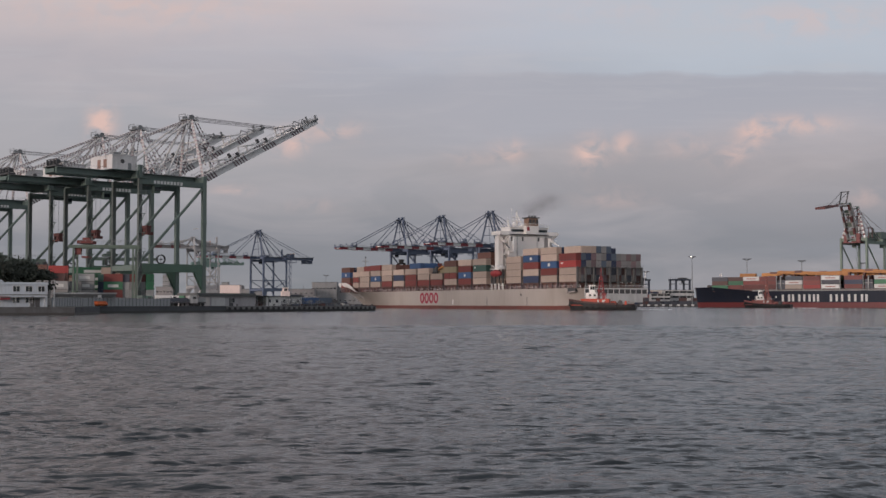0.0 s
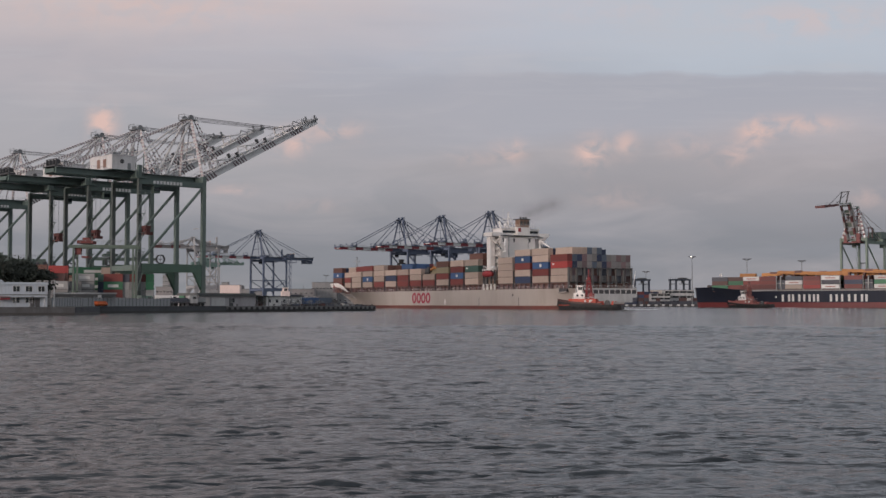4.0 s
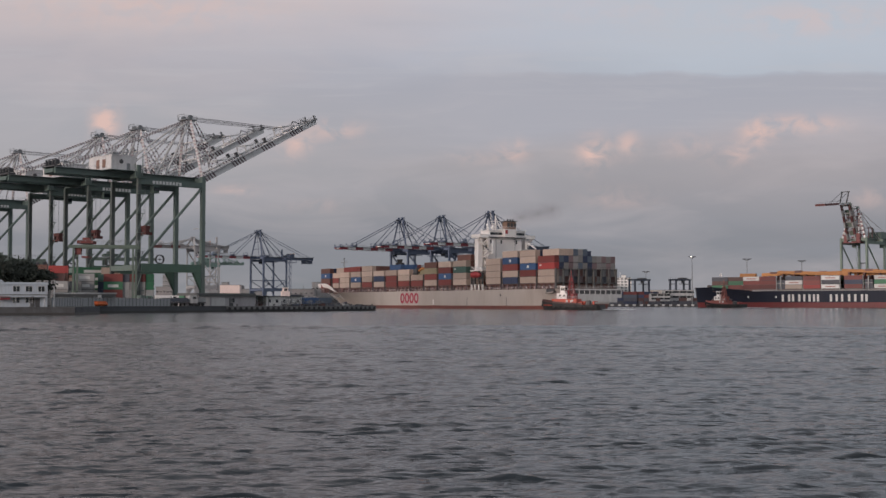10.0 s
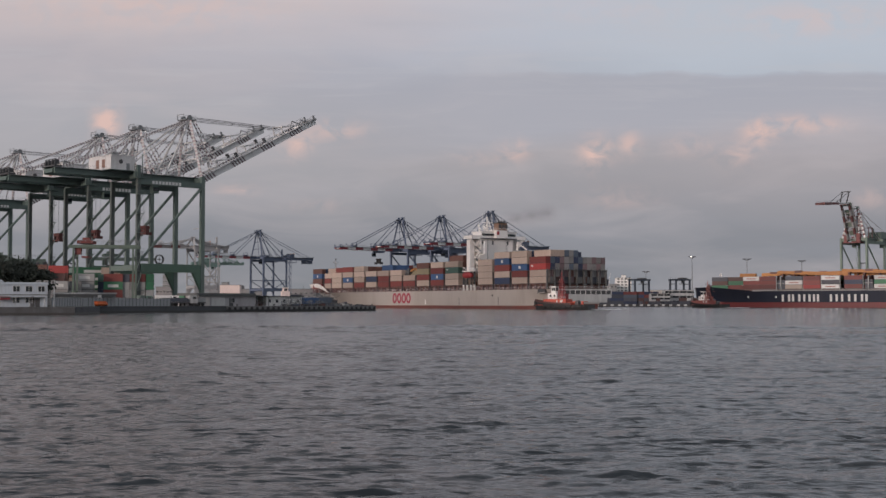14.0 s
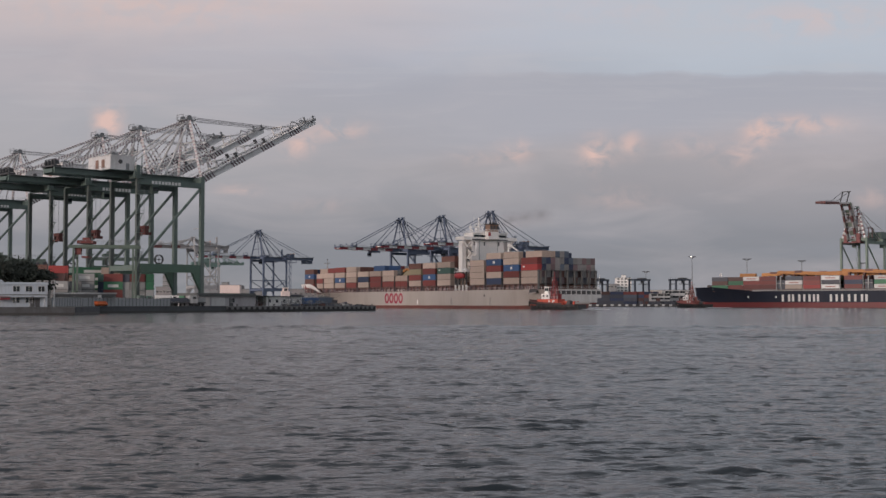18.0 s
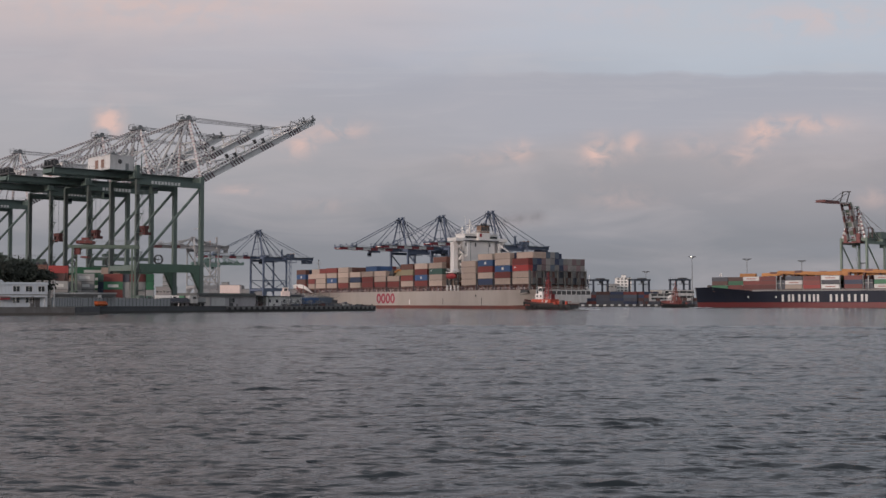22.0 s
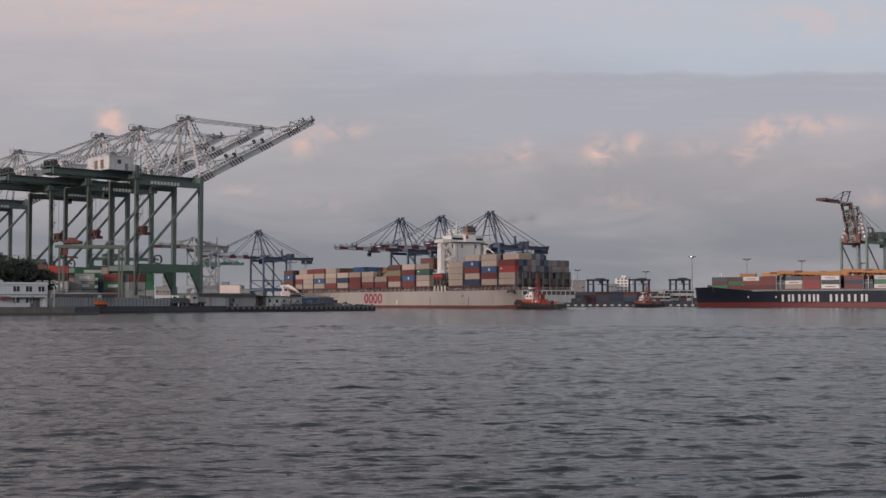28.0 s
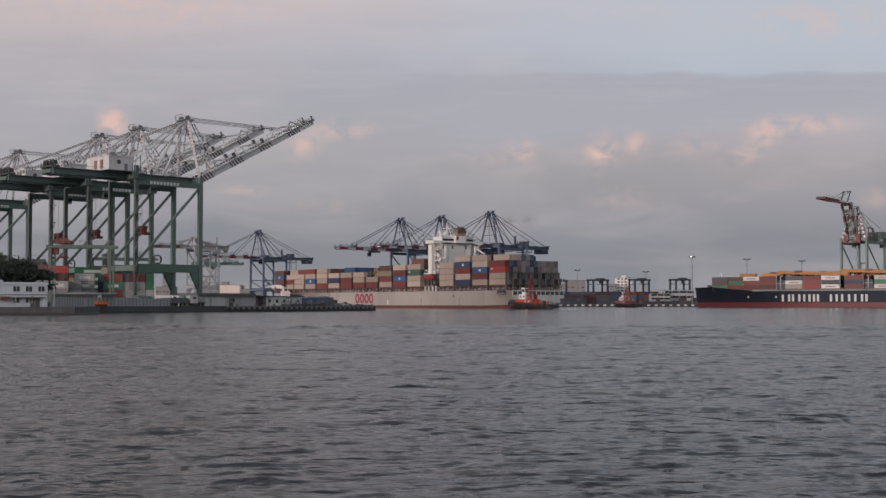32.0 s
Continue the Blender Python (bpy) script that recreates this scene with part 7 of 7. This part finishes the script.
# black and white kerb blocks along the far quay edge
kerb = thing("quay_kerb", pose(0, 0, 0), "black and white painted kerb blocks on the quay edge", "kerb")
light_, dark_ = Geo().box(0, 2.3, -0.4, 0.4, 0, 1.25).mesh("kerb_block", LETTER), Geo().box(0, 3.4, -0.4, 0.4, 0, 1.2).mesh("kerb_block", DARK)
for i in range(44):
    part("kerb_block", dark_ if i % 2 else light_, None, kerb, at=pose(92 + (i // 2) * 5.8 + (2.35 if i % 2 else 0), 984.5, 0.5))



# ---- thin funnel smoke, in soft ragged wisps ----
SMOKE = bpy.data.materials.new("thin_smoke")
SMOKE.use_nodes = True
sn, sl = SMOKE.node_tree.nodes, SMOKE.node_tree.links
sn.remove(sn["Principled BSDF"])
tr_, df_, mx_ = sn.new("ShaderNodeBsdfTransparent"), sn.new("ShaderNodeBsdfDiffuse"), sn.new("ShaderNodeMixShader")
df_.inputs[0].default_value = (0.12, 0.10, 0.10, 1)
stc, smp, sgr, sno, spw, sml = (sn.new("ShaderNode" + k) for k in ("TexCoord", "Mapping", "TexGradient", "TexNoise", "Math", "Math"))
smp.inputs["Scale"].default_value = (1 / 9.0, 0.0, 1 / 6.5)
sgr.gradient_type = "QUADRATIC_SPHERE"
sno.inputs["Scale"].default_value, sno.inputs["Detail"].default_value = 0.35, 5
spw.operation, sml.operation = "MULTIPLY", "MULTIPLY"
sl.new(stc.outputs["Object"], smp.inputs[0])
sl.new(smp.outputs[0], sgr.inputs[0])
sl.new(stc.outputs["Object"], sno.inputs["Vector"])
sl.new(sgr.outputs["Fac"], spw.inputs[0])
sl.new(sno.outputs[0], spw.inputs[1])
sl.new(spw.outputs[0], sml.inputs[0])
sml.inputs[1].default_value = 0.34
sl.new(sml.outputs[0], mx_.inputs[0])
sl.new(tr_.outputs[0], mx_.inputs[1])
sl.new(df_.outputs[0], mx_.inputs[2])
sl.new(mx_.outputs[0], sn["Material Output"].inputs[0])


def wisp():
    s = thing("smoke_wisp", pose(0, 0, 0), "thin brownish funnel smoke drifting over the ship", "smoke", "funnel smoke")
    rows_ = [[(9.0 * math.sin(ph) * math.cos(a), 3.0 * math.sin(ph) * math.sin(a), 6.5 * math.cos(ph)) for a in [j * math.pi / 12 for j in range(24)]] for ph in [math.pi * (k + 0.3) / 12.6 for k in range(13)]]
    part("puff", Geo().loft(rows_, closed=True), SMOKE, s, smooth=True).visible_shadow = False
    return s


wisps = [wisp(), wisp(), wisp()]



# ---- what moves ----
def motions():
    walk(backdrop, [(0.0, pose(-12, 4700, 0)), (32.0, pose(32, 4700, 0))])
    walk(water_waves, [(0.0, pose(5, 0.6, 0)), (32.0, pose(-6.5, -2.5, 0))])
    walk(water_swell, [(0.0, pose(-6, -1.5, 0)), (32.0, pose(7, 1.5, 0))])
    # the laden ship: after port corner of its last bay and heading, time by time
    rows = []
    for t, cx, cy, th in ((0, 53.36, 499.2, 61.9), (4, 50.9, 509.5, 61.1), (8, 48.3, 519.7, 60.3), (12, 45.6, 530.0, 59.5), (16, 42.8, 540.3, 58.7),
                          (20, 39.75, 550.8, 57.9), (24, 36.45, 561.4, 57.1), (28, 32.9, 572.2, 56.3), (32, 29.0, 583.2, 55.45)):
        a = radians(th)
        x = cx - 134 * math.cos(a) + 16.2 * math.sin(a)
        y = cy + 134 * math.sin(a) + 16.2 * math.cos(a)
        rows.append((t, pose(x, y, 0, 0, 0, 180 - th)))
    walk(ship, rows)
    walk(tug_a, [(0, pose(61.3, 478, 0, 0, 0, 167)), (6, pose(55.9, 493, 0, 0, 0, 160)), (13, pose(50.2, 511, 0, 0, 0, 150)), (19, pose(47.0, 526, 0, 0, 0, 142)), (25, pose(44.2, 543, 0, 0, 0, 139)), (32, pose(40.1, 562, 0, 0, 0, 137))])
    walk(tug_b, [(0, pose(178, 682, 0, 0, 0, 152)), (13, pose(157.8, 728, 0, 0, 0, 130)), (24, pose(138, 767, 0, 0, 0, 122)), (32, pose(117.8, 795, 0, 0, 0, 117))])
    walk(crane_a, [(0, pose(*left_place(0), QZ, 0, 0, LEFT_YAW)), (32, pose(*left_place(2.3), QZ, 0, 0, LEFT_YAW))])
    # trolley run of the working blue crane: time, place along the boom, height of the spreader
    runs = ((0, -2, 29.5), (9.6, -2, 29.5), (11, 9, 29.5), (12.5, 15.5, 29.5), (14.5, 22.2, 29.5), (15.3, 24, 28), (16.4, 25, 18), (32, 25, 14))
    walk(spreader_b, [(t, pose(x, 0, z)) for t, x, z in runs])
    walk(trolley_b, [(t, pose(x + 8, 0, 0)) for t, x, z in runs])
    walk(boom_r, [(0, pose(2.6, 0, 40.4, 0, -66.7, 0)), (32, pose(2.6, 0, 40.4, 0, -70.5, 0))])
    walk(outer_r, [(0, pose(23.7, 0, 1.2, 0, OUTER_A, 0)), (32, pose(23.7, 0, 1.2, 0, OUTER_B, 0))])
    walk(rtg, [(t, pose(RTG_X - d, RTG_Y, QZ, 0, 0, 6)) for t, d in ((0, 0), (10, 0), (20, 0), (22, 0.3), (25, 2.2), (28, 4.3), (30, 5.7), (32, 7.0))])
    walk(rtg_trolley, [(0, pose(-5.6, 0, RTG_TOP)), (32, pose(-5.6, 0, RTG_TOP))])
    # smoke rises from the funnel and trails off downwind
    for i, w_ in enumerate(wisps):
        walk(w_, [(0, pose(40 + 5 * i, 572 + 4 * i, 44.5 + 3.0 * i)), (8, pose(38.5 + 7 * i, 590 + 4 * i, 43.5 + 2.2 * i)), (16, pose(34 + 8 * i, 610 + 4 * i, 43.5 + 1.6 * i)), (32, pose(24 + 10 * i, 640 + 4 * i, 43 + 1.4 * i))])


motions()
